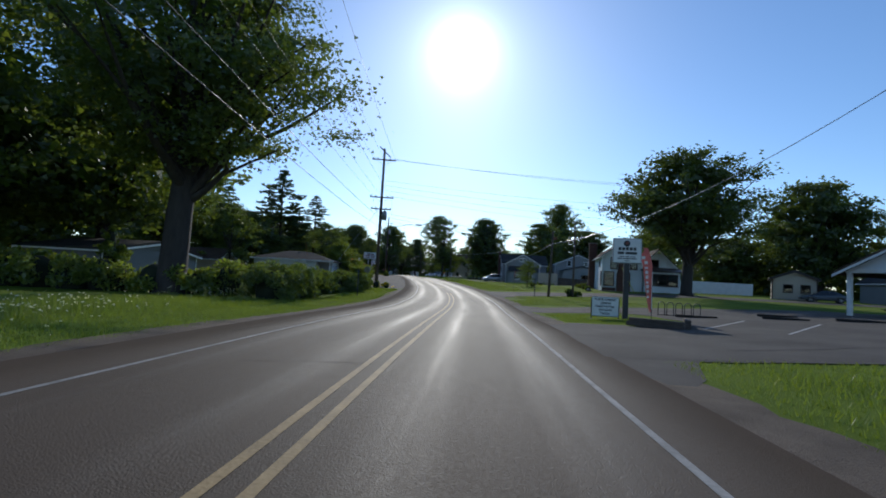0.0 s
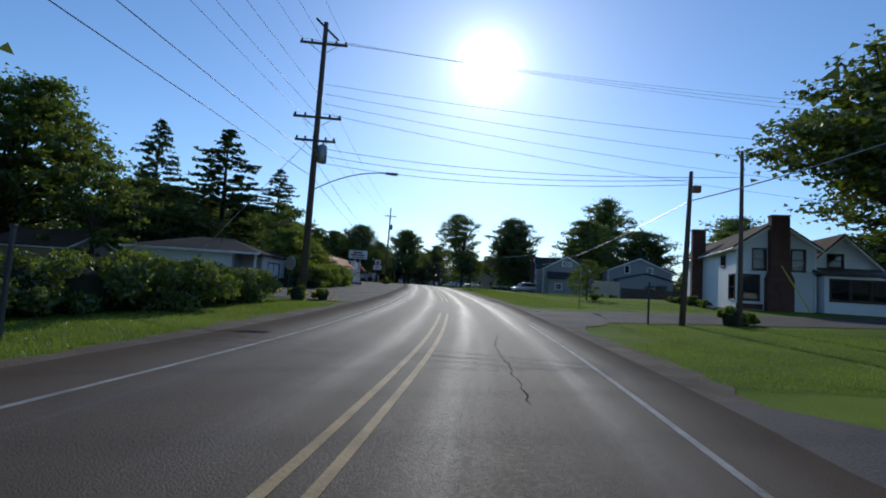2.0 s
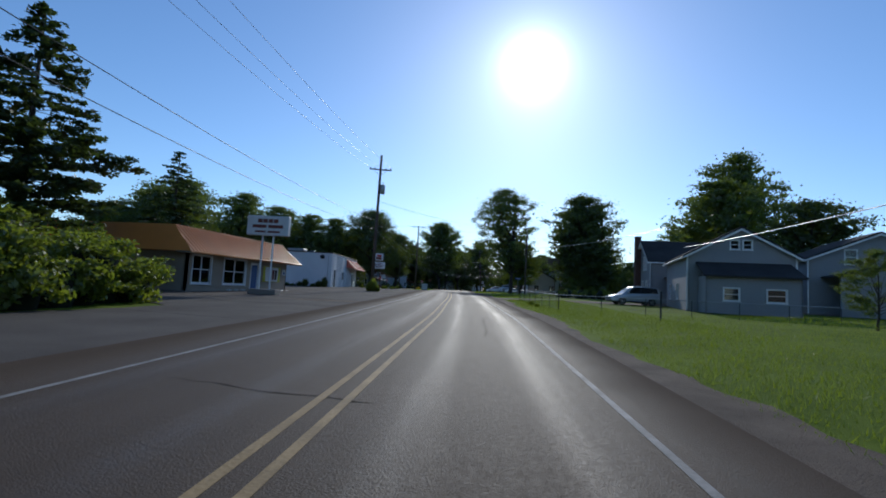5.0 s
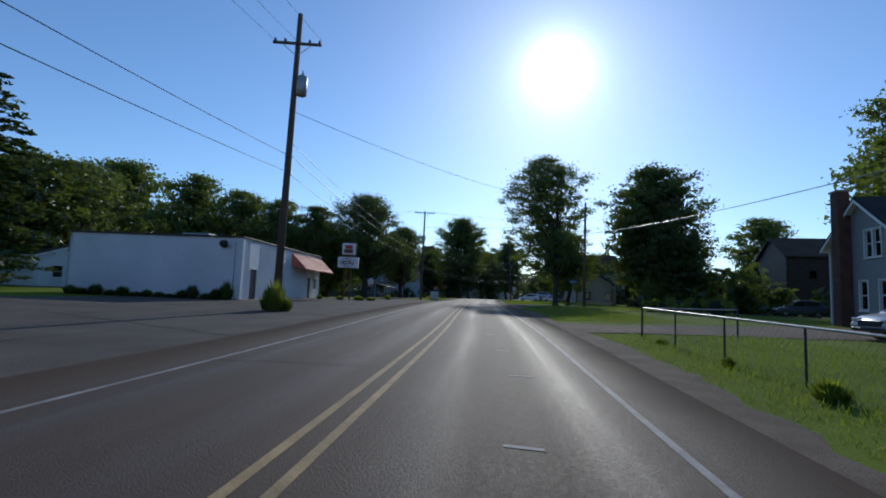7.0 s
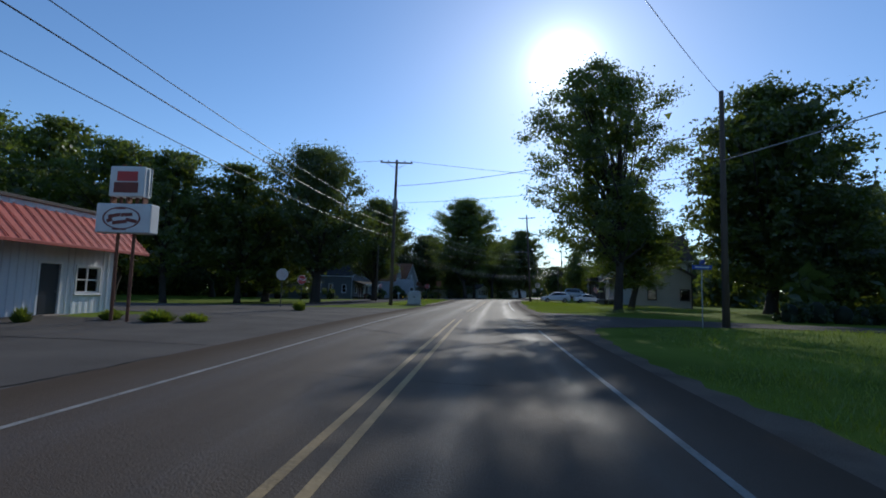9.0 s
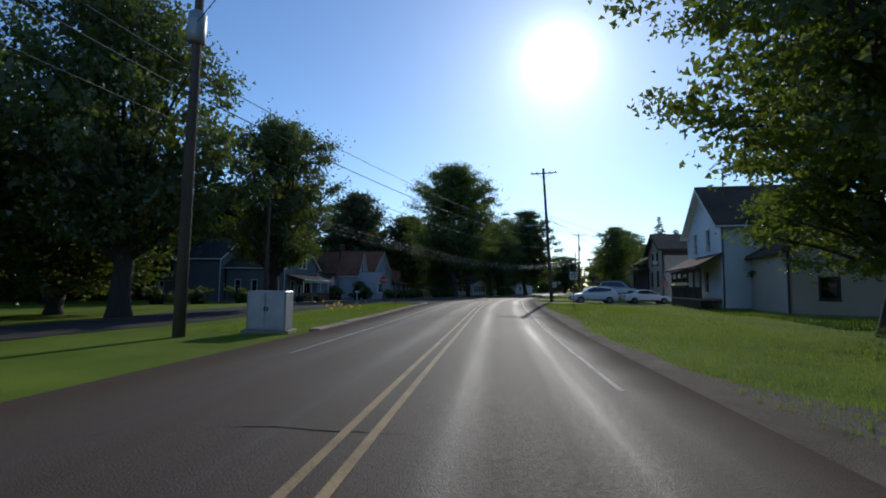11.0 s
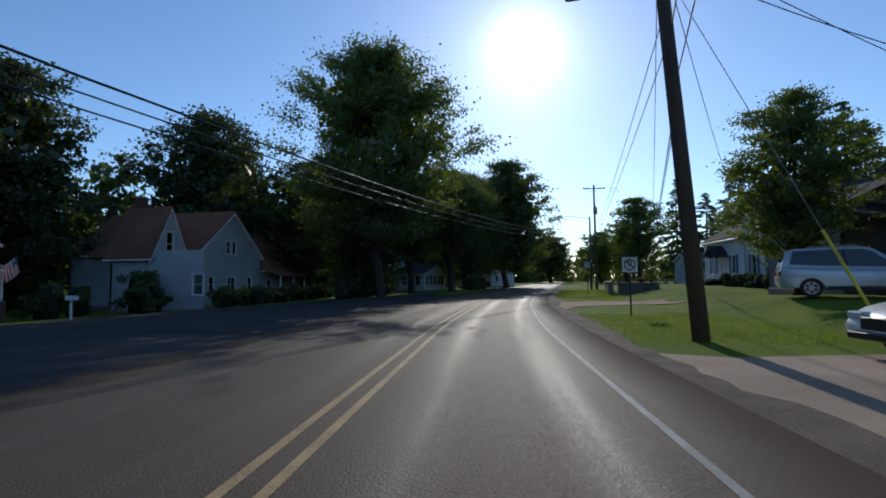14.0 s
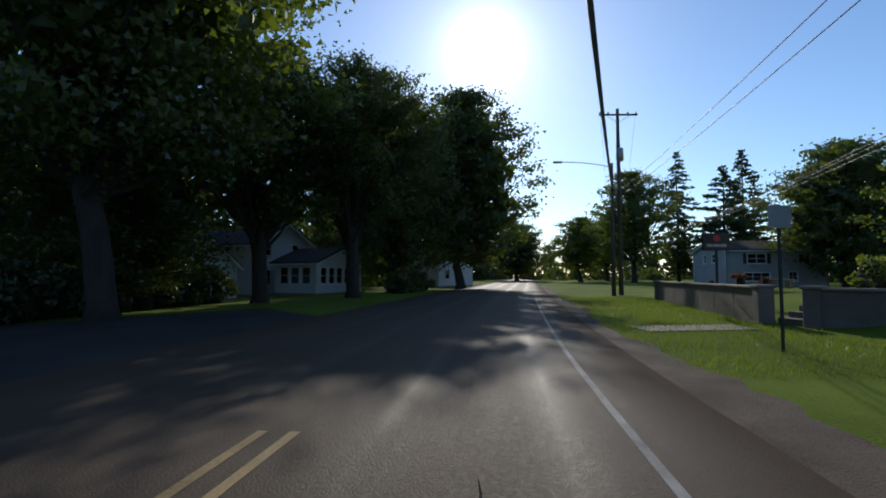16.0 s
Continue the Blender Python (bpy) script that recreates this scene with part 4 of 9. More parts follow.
def mass(name, spots, leaf, core, label, category, size=0.2, per=520, kind=""):
    """A hedge or shrub bed: a near-black core painted as its inner shade, leaves all over. spots: (x, y, half width,
    height).
    """
    ob = new(name)
    x0, y0 = spots[0][0], spots[0][1]
    z0 = ground(x0, y0)
    ob.matrix_world = pose(x0, y0, z0)
    rng = np.random.default_rng(int(abs(x0 * 13 + y0 * 7)) + 5)
    cs, rs, inner = [], [], Shape()
    for x, y, r, h in spots:
        z = ground(x, y) - z0
        for k in range(max(4, int(r * h * 4))):
            a, q = rng.uniform(0, 2 * math.pi), rng.uniform(0, 1) ** 0.5 * r * 0.8
            cs.append((x - x0 + q * math.cos(a), y - y0 + q * math.sin(a), z + h * rng.uniform(0.15, 0.85) * (1 - 0.25 * (q / r) ** 2)))
            rs.append(0.32 * min(r, h) * rng.uniform(0.7, 1.2))
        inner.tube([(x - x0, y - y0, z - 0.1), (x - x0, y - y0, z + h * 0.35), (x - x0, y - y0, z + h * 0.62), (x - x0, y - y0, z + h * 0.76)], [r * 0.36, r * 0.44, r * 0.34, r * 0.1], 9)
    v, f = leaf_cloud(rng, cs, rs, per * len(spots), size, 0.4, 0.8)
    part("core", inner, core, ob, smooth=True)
    part("foliage", arr_mesh("foliage", v, f, leaf), None, ob)
    return tagged(ob, label, category, kind=kind)


rnd_h = random.Random(5)
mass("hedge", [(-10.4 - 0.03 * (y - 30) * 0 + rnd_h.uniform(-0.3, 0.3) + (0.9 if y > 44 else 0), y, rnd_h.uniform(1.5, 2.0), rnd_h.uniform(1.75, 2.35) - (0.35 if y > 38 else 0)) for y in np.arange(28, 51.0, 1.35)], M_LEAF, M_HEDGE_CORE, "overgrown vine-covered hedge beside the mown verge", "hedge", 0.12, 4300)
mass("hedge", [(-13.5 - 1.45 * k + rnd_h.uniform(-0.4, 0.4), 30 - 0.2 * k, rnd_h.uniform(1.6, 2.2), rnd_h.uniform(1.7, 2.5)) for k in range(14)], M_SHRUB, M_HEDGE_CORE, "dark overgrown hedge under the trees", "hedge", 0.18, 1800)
mass("ivy_stump", [(-25.5, 36.5, 1.5, 3.2), (-25.3, 36.4, 1.0, 5.2)], M_SHRUB, M_HEDGE_CORE, "ivy-covered trunk in the hedge", "ivy", 0.2, 2200)
mass("hedge", [(7.0 + 1.5 * k, 163.6 + 0.12 * k, 1.2, 1.5 + 0.25 * math.sin(1.7 * k)) for k in range(14)], M_LEAF_SHADED, M_HEDGE_CORE, "dark low hedge along the shaded side street", "hedge", 0.18, 700)
mass("ivy_clump", [(26.2, 178.4, 1.7, 8.8), (25.6, 178.0, 2.0, 5.2), (23.6, 178.2, 2.2, 3.6), (21.4, 178.8, 2.0, 3.0)], M_SHRUB, M_HEDGE_CORE, "sunlit ivy climbing a trunk beside the barn", "ivy", 0.2, 2200)
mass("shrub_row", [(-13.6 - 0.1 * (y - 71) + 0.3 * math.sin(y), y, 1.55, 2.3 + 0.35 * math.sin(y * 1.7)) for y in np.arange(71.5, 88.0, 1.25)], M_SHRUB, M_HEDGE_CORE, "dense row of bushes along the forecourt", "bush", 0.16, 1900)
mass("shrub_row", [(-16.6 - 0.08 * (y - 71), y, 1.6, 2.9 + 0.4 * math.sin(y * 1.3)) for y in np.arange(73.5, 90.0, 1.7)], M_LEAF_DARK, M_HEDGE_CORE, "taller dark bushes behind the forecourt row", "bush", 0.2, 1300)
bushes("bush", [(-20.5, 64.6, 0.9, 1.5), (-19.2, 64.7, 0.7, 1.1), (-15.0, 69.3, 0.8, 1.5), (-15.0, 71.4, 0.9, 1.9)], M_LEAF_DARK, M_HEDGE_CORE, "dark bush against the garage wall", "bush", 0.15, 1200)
bushes("bush", [(-8.2, 53.2, 0.7, 0.9), (-7.2, 54.4, 0.6, 0.7), (-10, 52.6, 0.9, 1.0)], M_SHRUB, M_HEDGE_CORE, "yellow-flowering clump at a pole's foot", "bush", 0.14, 900)
bushes("bush", [(18.3 + 0.22 * k, 66.0 + 1.5 * k, 0.6, 0.6 + 0.15 * (k % 3)) for k in range(8)], M_SHRUB, M_HEDGE_CORE, "low garden shrub along the house wall", "bush", 0.14, 500)
bushes("bush", [(11.9, 50.6, 0.8, 1.0), (12.5, 50.8, 0.6, 0.7)], M_SHRUB, M_HEDGE_CORE, "grassy clump at a pole's foot", "bush", 0.14, 1100)
bushes("bush", [(12.9, 77.9, 0.7, 0.75)], M_SHRUB, M_HEDGE_CORE, "small ragged bush on the lawn", "bush", 0.16, 1100)
mass("hedge", [(1.0, 238.6 + 1.4 * k, 1.0, 1.3) for k in range(6)], M_NEEDLE, M_HEDGE_CORE, "clipped dark evergreen foundation hedge", "hedge", 0.15, 900)
bushes("bush", [(4.9, 260.4, 1.5, 2.1), (5.9, 260.9, 1.2, 1.9)], M_SHRUB, M_HEDGE_CORE, "clipped round pale green bush", "bush", 0.13, 1700)
bushes("bush", [(3.1, 258.6, 0.8, 1.1), (2.4, 257.6, 0.6, 0.8)], M_SHRUB, M_HEDGE_CORE, "small clipped pale bush", "bush", 0.12, 1500)
bushes("flower_clump", [(-4.2, 259.2, 0.45, 0.75), (-3.0, 258.6, 0.5, 0.95), (-2.3, 257.6, 0.45, 0.8)], M_RUSTLEAF, M_HEDGE_CORE, "clump of rusty orange flowers behind the wall", "flowers", 0.10, 500)
mass("hedge", [(-38.5 + 0.2 * math.sin(y), y, 1.3, 1.7) for y in np.arange(235, 256, 1.5)], M_LEAF_DARK, M_HEDGE_CORE, "dark shaded hedge before the white house", "hedge", 0.2, 800)
bushes("bush", [(-42.6, 231.3, 1.4, 3.6), (-40.5, 229.5, 1.3, 2.2), (-41, 231, 1.2, 1.7)], M_LEAF_DARK, M_HEDGE_CORE, "dark rounded bush at the house corner", "bush", 0.18, 1600)
bushes("bush", [(-44.5, 226.5, 1.6, 2.6), (-45, 229, 1.5, 2.4)], M_LEAF_DARK, M_HEDGE_CORE, "dark bush between the houses", "bush", 0.2, 1300)
mass("hedge", [(-23.4 + 0.15 * k, 270 + 1.5 * k, 1.4, 1.9) for k in range(7)], M_LEAF_DARK, M_HEDGE_CORE, "dark hedge in the tree shade", "hedge", 0.2, 800)
mass("hedge", [(-33.5 + 0.25 * math.sin(y), y, 1.6, 2.3 + 0.3 * math.sin(1.9 * y)) for y in np.arange(246, 262, 1.6)], M_LEAF_SHADED, M_HEDGE_CORE, "deep dark undergrowth under the trees", "hedge", 0.19, 1200)
bushes("bush", [(-38.5, 206, 1.0, 1.0), (-37.5, 208, 0.9, 0.9), (-46, 206.5, 1.6, 2.1), (-50, 204.5, 1.8, 2.0), (-54, 203, 1.8, 2.2)], M_LEAF_DARK, M_HEDGE_CORE, "dark bush beside the grey house", "bush", 0.18, 900)
bushes("bush", [(6.5, 150.8, 1.2, 1.4), (9, 150.2, 1.5, 1.6), (12, 149.5, 1.6, 1.8)], M_SHRUB, M_HEDGE_CORE, "bright bush in a gap of sunlight", "bush", 0.18, 900)
bushes("bush", [(15.5, 93.6, 0.9, 0.7), (17.4, 94.4, 0.9, 0.6), (19.5, 95.2, 0.9, 0.6)], M_SHRUB, M_HEDGE_CORE, "low planting at the fence's foot", "bush", 0.14, 700)


def weeds(name, spots, label, leaf=None):
    """Ragged tufts: narrow blades and stalks that spread from one root. spots: (x, y, half width, height)."""
    for x, y, r, h in spots:
        rng = np.random.default_rng(int(abs(x * 37 + y * 11)))
        n = int(150 + 500 * r)
        a, q = rng.uniform(0, 6.283, n), rng.uniform(0, 1, n)
        root = np.stack([np.cos(a) * q * r * 0.5, np.sin(a) * q * r * 0.5, np.full(n, -0.02)], 1)
        tip = np.stack([np.cos(a) * r * (0.4 + 0.7 * q), np.sin(a) * r * (0.4 + 0.7 * q), h * rng.uniform(0.25, 1.05, n) * (1.1 - 0.5 * q)], 1)
        side = np.stack([-np.sin(a), np.cos(a), np.zeros(n)], 1) * rng.uniform(0.02, 0.05, n)[:, None]
        half = (root + tip) / 2 + (0, 0, 0.1 * h)
        v = np.stack([root, half - side, tip, half + side], 1).reshape(-1, 3)
        ob = new(name, arr_mesh(name, v, np.arange(n * 4).reshape(-1, 4), leaf or M_LEAF_DARK))
        ob.matrix_world = pose(x, y, ground(x, y))
        tagged(ob, label, "weeds", "weed clumps")


def far_woods():
    """The wooded skyline behind the houses, far off."""
    rng = np.random.default_rng(9)
    cs, rs = [], []
    runs = (((-75, 60), (-85, 130), 15), ((-85, 130), (-110, 175), 16), ((-80, 190), (-76, 300), 21), ((-70, 205), (-66, 262), 19), ((-84, 182), (-76, 212), 9), ((-100, 195), (-84, 225), 11), ((18, 184), (30, 196), 5), ((-6, 376), (70, 352), 6), ((-74, 300), (-40, 330), 19), ((-60, 290), (-30, 312), 17), ((-40, 330), (-12, 390), 15), ((-20, 400), (70, 400), 15), ((45, 345), (75, 300), 17), ((60, 250), (75, 170), 11), ((20, 190), (60, 215), 8), ((70, 160), (95, 90), 14), ((95, 90), (100, 20), 14), ((-70, 60), (-75, 0), 18), ((14, 210), (40, 240), 9), ((10, 165), (40, 172), 4.5), ((-110, 175), (-82, 192), 14), ((-125, 150), (-110, 175), 13), ((46, 104), (78, 72), 6), ((52, 40), (92, 62), 5))
    for a, b, h in runs:
        n = int(math.dist(a, b) / 2.2)
        for k in range(n):
            t = (k + rng.uniform(0, 1)) / n
            x, y = a[0] + (b[0] - a[0]) * t + rng.normal() * 2.5, a[1] + (b[1] - a[1]) * t + rng.normal() * 2.5
            top = h * (0.82 + 0.3 * noise.noise(Vector((x * 0.12, y * 0.12, 3))) + rng.uniform(-0.06, 0.06))
            z = ground(min(max(x, -120), 120), min(y, 590))
            for q in np.arange(0.3, top, 2.1):
                cs.append((x + rng.normal() * 1.2, y + rng.normal() * 1.2, z + q))
                rs.append(rng.uniform(1.5, 2.5) * (1 if q < top - 3 else 0.6))
    v, f = leaf_cloud(rng, cs, rs, 130000, 1.05, 0.5, 0.9)
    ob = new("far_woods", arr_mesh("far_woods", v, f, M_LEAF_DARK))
    return tagged(ob, "dark wooded skyline behind the houses", "woods", kind="stuff")


far_woods()
weeds("weed_clump", [(-24.6, 128.5, 0.55, 1.3), (-25.3, 128.4, 0.5, 0.8), (-26.0, 128.3, 0.4, 0.45), (-27.0, 128.2, 0.5, 1.0), (-27.7, 128.1, 0.45, 0.6), (-28.5, 128.0, 0.4, 0.3), (-29.3, 127.9, 0.45, 0.4), (-30.2, 127.8, 0.4, 0.55), (-31.0, 127.6, 0.5, 0.35), (-31.9, 127.5, 0.5, 0.7), (-32.8, 127.4, 0.45, 0.4), (-33.8, 127.2, 0.55, 0.8), (-34.8, 127.0, 0.5, 0.5), (-35.6, 126.9, 0.5, 0.65)], "ragged dark weeds at the foot of the white wall")
weeds("weed_clump", [(-15.5, 119.6, 0.6, 1.45), (-15.95, 119.8, 0.45, 1.0), (-15.15, 119.9, 0.4, 0.7)], "bushy weeds round the foot of a pole", M_SHRUB)
weeds("weed_clump", [(0.75, 104.6, 0.2, 0.3), (0.45, 107.6, 0.25, 0.35), (0.2, 110.8, 0.15, 0.2), (-0.2, 114.8, 0.2, 0.15)], "weeds at a fence post", M_SHRUB)
weeds("weed_clump", [(-20.8, 142.6, 0.6, 0.45), (-19.8, 143.2, 0.5, 0.35), (-23.6, 140.2, 0.3, 0.5), (-22.6, 142.4, 0.4, 0.4), (-21.6, 153.4, 0.45, 0.6), (-15.9, 61.5, 0.5, 0.5), (-15.2, 63.4, 0.5, 0.4)], "weeds in the cracked forecourt", M_SHRUB)


def ground_at(x, y):
    """Ground heights for arrays of places."""
    side = x - np.interp(y, _ys, _mid)
    up = 1 - 0.85 * np.clip((y - 180) / 15, 0, 1)
    down = np.clip((y - 150) / 25, 0, 1)
    return np.interp(y, _ys, _lvl) + up * 0.04 * np.clip(side - 5, 0, 20) - down * 0.035 * np.clip(-side - 9, 0, 25)


def grass_blades():
    """Blades along the verges and near lawns, and their wildflowers."""
    rng = np.random.default_rng(4)
    vs = []
    zones = ((-8.6, -5.2, -8, 52, 260, 0.07), (-16, -8, -4, 28, 150, 0.15), (5.2, 10.5, -6, 11.2, 180, 0.09), (10.5, 15.5, 6, 11.2, 130, 0.1), (5.4, 9.6, 21.5, 28.5, 190, 0.08), (4.9, 8.6, 37, 43, 190, 0.06), (8.6, 15, 37.5, 43.5, 110, 0.06), (6.4, 15, 43, 49.4, 170, 0.055), (5.0, 10.5, 61, 117, 150, 0.075), (5.0, 11, 123.5, 139, 150, 0.075), (4.9, 11, 164, 204, 150, 0.075), (4.9, 10.5, 213, 223, 150, 0.08), (4.8, 11, 239, 264, 150, 0.075), (-8.8, -5.15, 172, 197, 170, 0.085), (10.5, 18, 213, 223, 70, 0.08), (6.5, 15, 138, 148.5, 80, 0.09), (10.5, 20, 61, 98, 50, 0.08), (11, 18, 164, 204, 50, 0.08), (11, 18, 239, 264, 60, 0.08), (10.5, 14, -6, 10.4, 90, 0.09))
    for a, b, y0, y1, thick, tall in zones:
        count = int((b - a) * (y1 - y0) * thick)
        y = rng.uniform(y0, y1, count)
        x = np.interp(y, _ys, _mid) + a + (b - a) * rng.uniform(0, 1, count)
        lush = 0.6 + 0.8 * (0.5 + 0.5 * np.sin(x * 1.7 + np.sin(y * 0.9) * 2) * np.sin(y * 1.3 + np.sin(x) * 1.5))
        z = ground_at(x, y)
        h, ang = tall * rng.uniform(0.45, 1.3, count) * lush, rng.uniform(0, 6.283, count)
        lean = rng.normal(size=(2, count)) * 0.5 * h
        w = 0.006 + 0.035 * h
        c, s = np.cos(ang) * w, np.sin(ang) * w
        vs.append(np.stack([np.stack([x - c, y - s, z - 0.02], 1), np.stack([x + c, y + s, z - 0.02], 1), np.stack([x + lean[0], y + lean[1], z + h], 1)], 1).reshape(-1, 3))
    v = np.concatenate(vs)
    ob = new("grass", arr_mesh("grass", v, np.arange(len(v)).reshape(-1, 3), M_BLADE))
    tagged(ob, "short grass of the verges and lawns", "grass", kind="stuff")
    cs = []
    for k in range(520):
        # two loose drifts in the tall grass
        q = rng.normal(size=2)
        x, y = (-10.8 + 1.1 * q[0], 13.5 + 2.4 * q[1] - 0.9 * q[0]) if k % 5 < 2 else (-12.2 + 0.9 * q[0], 31.0 + 3.2 * q[1] + 1.4 * q[0])
        cs.append((x, y, ground(x, y) + rng.uniform(0.15, 0.55)))
    v, f = leaf_cloud(rng, cs, [0.035] * len(cs), 1400, 0.04, 0.8, 0.5)
    ob = new("wildflowers", arr_mesh("wildflowers", v, f, M_FLOWER))
    tagged(ob, "white wildflowers in the tall verge grass", "flowers", kind="stuff")
    s = Shape()
    for c in cs:
        s.tube([(c[0], c[1], c[2] - 0.5), c], 0.005, 3, cap=False)
    ob = part("flower_stalks", s, M_BLADE)
    tagged(ob, "thin stalks of the verge wildflowers", "flowers", kind="stuff")
    cs = [(x + rng.normal() * 0.5, y + rng.normal() * 0.4, ground(x, y) + rng.uniform(0.1, 0.5)) for x, y in ((-8.2, 53.2), (-7.2, 54.4), (-24, 187), (-25, 186)) for k in range(9)]
    v, f = leaf_cloud(rng, cs, [0.1] * len(cs), 260, 0.09, 0.8, 0.5)
    ob = new("yellow_flowers", arr_mesh("yellow_flowers", v, f, M_YFLOWER))
    tagged(ob, "yellow flowers in the grass", "flowers", kind="stuff")


grass_blades()

# ---- utility poles and wires ----
def put_at(ob, x, y, turn=0.0, lean=0.0, lean_side=0.0):
    ob.matrix_world = pose(x, y, ground(x, y), lean, lean_side, turn)
    return ob


def utility_pole(x, y, height, arms=(), turn=0.0, lean=0.0, lean_side=0.0, transformer=None, lamp=None, label="weathered wooden utility pole beside the road", radius=0.17, group="utility poles"):
    """A tapered wooden pole. arms: (height, length). transformer: (height, side). lamp: (height, reach, rise, turn)."""
    ob = put_at(new("utility_pole"), x, y, turn, lean, lean_side)
    part("pole", Shape().tube([(0, 0, -0.3), (0, 0, height * 0.5), (0, 0, height)], [radius, radius * 0.82, radius * 0.62], 12), M_WOODPOLE, ob, smooth=True)
    for h, ln in arms:
        arm = part("crossarm", Shape().box(-ln / 2, -0.2, h - 0.06, ln / 2, -0.09, h + 0.06, 0.012), M_WOODPOLE, ob)
        for k in (-1, -0.55, 0.55, 1):
            part("insulator", Shape().tube([(k * (ln / 2 - 0.1), -0.145, h + 0.05), (k * (ln / 2 - 0.1), -0.145, h + 0.12), (k * (ln / 2 - 0.1), -0.145, h + 0.2), (k * (ln / 2 - 0.1), -0.145, h + 0.22)], [0.03, 0.06, 0.055, 0.02], 8), M_DARKSTEEL, arm)
        for k in (-1, 1):
            part("brace", Shape().tube([(k * ln * 0.3, -0.15, h - 0.06), (k * 0.05, -0.15, h - 0.6)], 0.018, 5), M_STEEL, ob)
    if transformer:
        h, side = transformer
        t = part("transformer", Shape().tube([(side, -0.05, h - 0.5), (side, -0.05, h - 0.46), (side, -0.05, h + 0.42), (side, -0.05, h + 0.5)], [0.2, 0.26, 0.26, 0.18], 16), M_STEEL, ob, "grey transformer can", True)
        part("bracket", Shape().box(min(0, side), -0.1, h - 0.1, max(0, side), 0.0, h + 0.05, 0.01), M_STEEL, ob)
        part("bushing", Shape().tube([(side, -0.05, h + 0.48), (side, -0.05, h + 0.75)], [0.05, 0.03], 8), M_BARK, t)
    if lamp:
        h, reach, rise, aim = lamp
        a = radians(aim)
        c, s = math.cos(a), math.sin(a)
        pts = [(c * reach * q, s * reach * q, h + rise * (1 - (1 - q) ** 2)) for q in np.linspace(0, 1, 9)]
        part("lamp_arm", Shape().tube(pts, 0.03, 8), M_STEEL, ob, "curved steel lamp arm", True)
        head = Shape().box(-0.06, -0.11, -0.07, 0.62, 0.11, 0.05, 0.03)
        hd = part("lamp_head", head, M_STEEL, ob, "flat grey street lamp head")
        hd.matrix_local = pose(*pts[-1], 0, 0, aim)
        part("lens", Shape().box(0.25, -0.08, -0.09, 0.55, 0.08, -0.065, 0.01), M_HEADLIGHT, hd)
    return tagged(ob, label, "utility pole", group)


POLE_A = utility_pole(-8.35, 54.4, 15.4, ((14.1, 2.6), (9.9, 2.6), (8.6, 2.2)), 8, 0, 0.2, (7.9, 0.42), (5.85, 4.0, 1.3, 0), "tall dark wooden pole with three crossarms, transformer and street lamp", 0.2)
part("pole_top_brace", Shape().tube([(-0.55, 0, 15.6), (0, 0, 15.1), (0.75, 0, 14.45)], 0.06, 6), M_WOODPOLE, POLE_A)
POLE_D = utility_pole(-15.85, 120.3, 14.6, ((13.0, 2.35),), 15, 0, 0.6, (10.9, 0.36), None, "tall wooden pole with crossarm and transformer at the forecourt", 0.19)
POLE_G = utility_pole(-22.2, 170.5, 13.5, ((13.2, 3.0),), 14, 0, 0.3, (9.3, 0.0), None, "wooden utility pole with one crossarm on the lawn", 0.18)
cabinet = put_at(new("utility_cabinet"), -20.6, 172.6, 14)
part("plinth", Shape().box(-0.75, -0.5, -0.2, 0.75, 0.5, 0.1, 0.02), M_CONCRETE, cabinet)
shell = part("shell", Shape().box(-0.62, -0.4, 0.1, 0.62, 0.4, 1.35, 0.03), M_STEEL, cabinet, "grey-green painted steel box")
for u in (-0.31, 0.31):
    door_leaf = part("door", Shape().box(u - 0.27, -0.425, 0.18, u + 0.27, -0.402, 1.28, 0.008), M_STEEL, shell)
    part("latch", Shape().box(u * 0.15 - 0.02, -0.45, 0.7, u * 0.15 + 0.02, -0.426, 0.85), M_DARKSTEEL, shell)
tagged(cabinet, "grey steel utility cabinet on the lawn beside the pole", "cabinet")
POLE_E = utility_pole(-11.95, 213.6, 15.2, ((14.6, 2.9),), 8, -1.5, -3.2, None, (8.5, 1.7, 0.25, 172), "leaning wooden pole with crossarm and small lamp", 0.2)
POLE_F = utility_pole(-6.45, 268.4, 14.0, ((13.5, 2.9),), 4, 0, -0.2, (10.5, 0.1), None, "wooden utility pole with a single crossarm", 0.18)
POLE_F2 = utility_pole(-7.3, 267.2, 9.6, (), 4, 0, 0, None, (9.3, 3.6, 0.4, 178), "shorter wooden pole with a street lamp arm", 0.16)
POLE_B = utility_pole(12.1, 50.3, 7.6, (), 0, 0, 0, None, None, "slim pale metal pole in a grass clump", 0.11)
POLE_C = utility_pole(9.6, 50.0, 6.6, (), 0, 0, 2.0, None, None, "short leaning wooden pole with a small box", 0.13)
part("box", Shape().box(0.1, -0.12, 5.7, 0.42, 0.12, 6.0, 0.02), M_RUST, POLE_C, "small rusty metal box")
POLE_H = utility_pole(0.35, 153.9, 11.5, (), 0, 0, 0, None, None, "dark wooden pole in the tree shade at the corner", 0.17)
POLE_0 = utility_pole(-5.2, -28, 15.4, ((14.1, 2.6), (9.9, 2.6)), 0, 0, 0, None, None, "tall wooden utility pole behind the start", 0.2)
POLE_K = utility_pole(-29.7, 186.2, 7.3, (), 0, 0, 0, None, None, "short dark wooden pole among the trees", 0.15)
POLE_R0 = utility_pole(21.4, 19.5, 13.4, (), 0, 0, 0, None, None, "wooden pole inside the parking lot", 0.17)


def top_of(pole, x, z):
    return pole.matrix_world @ Vector((x, -0.14, z))


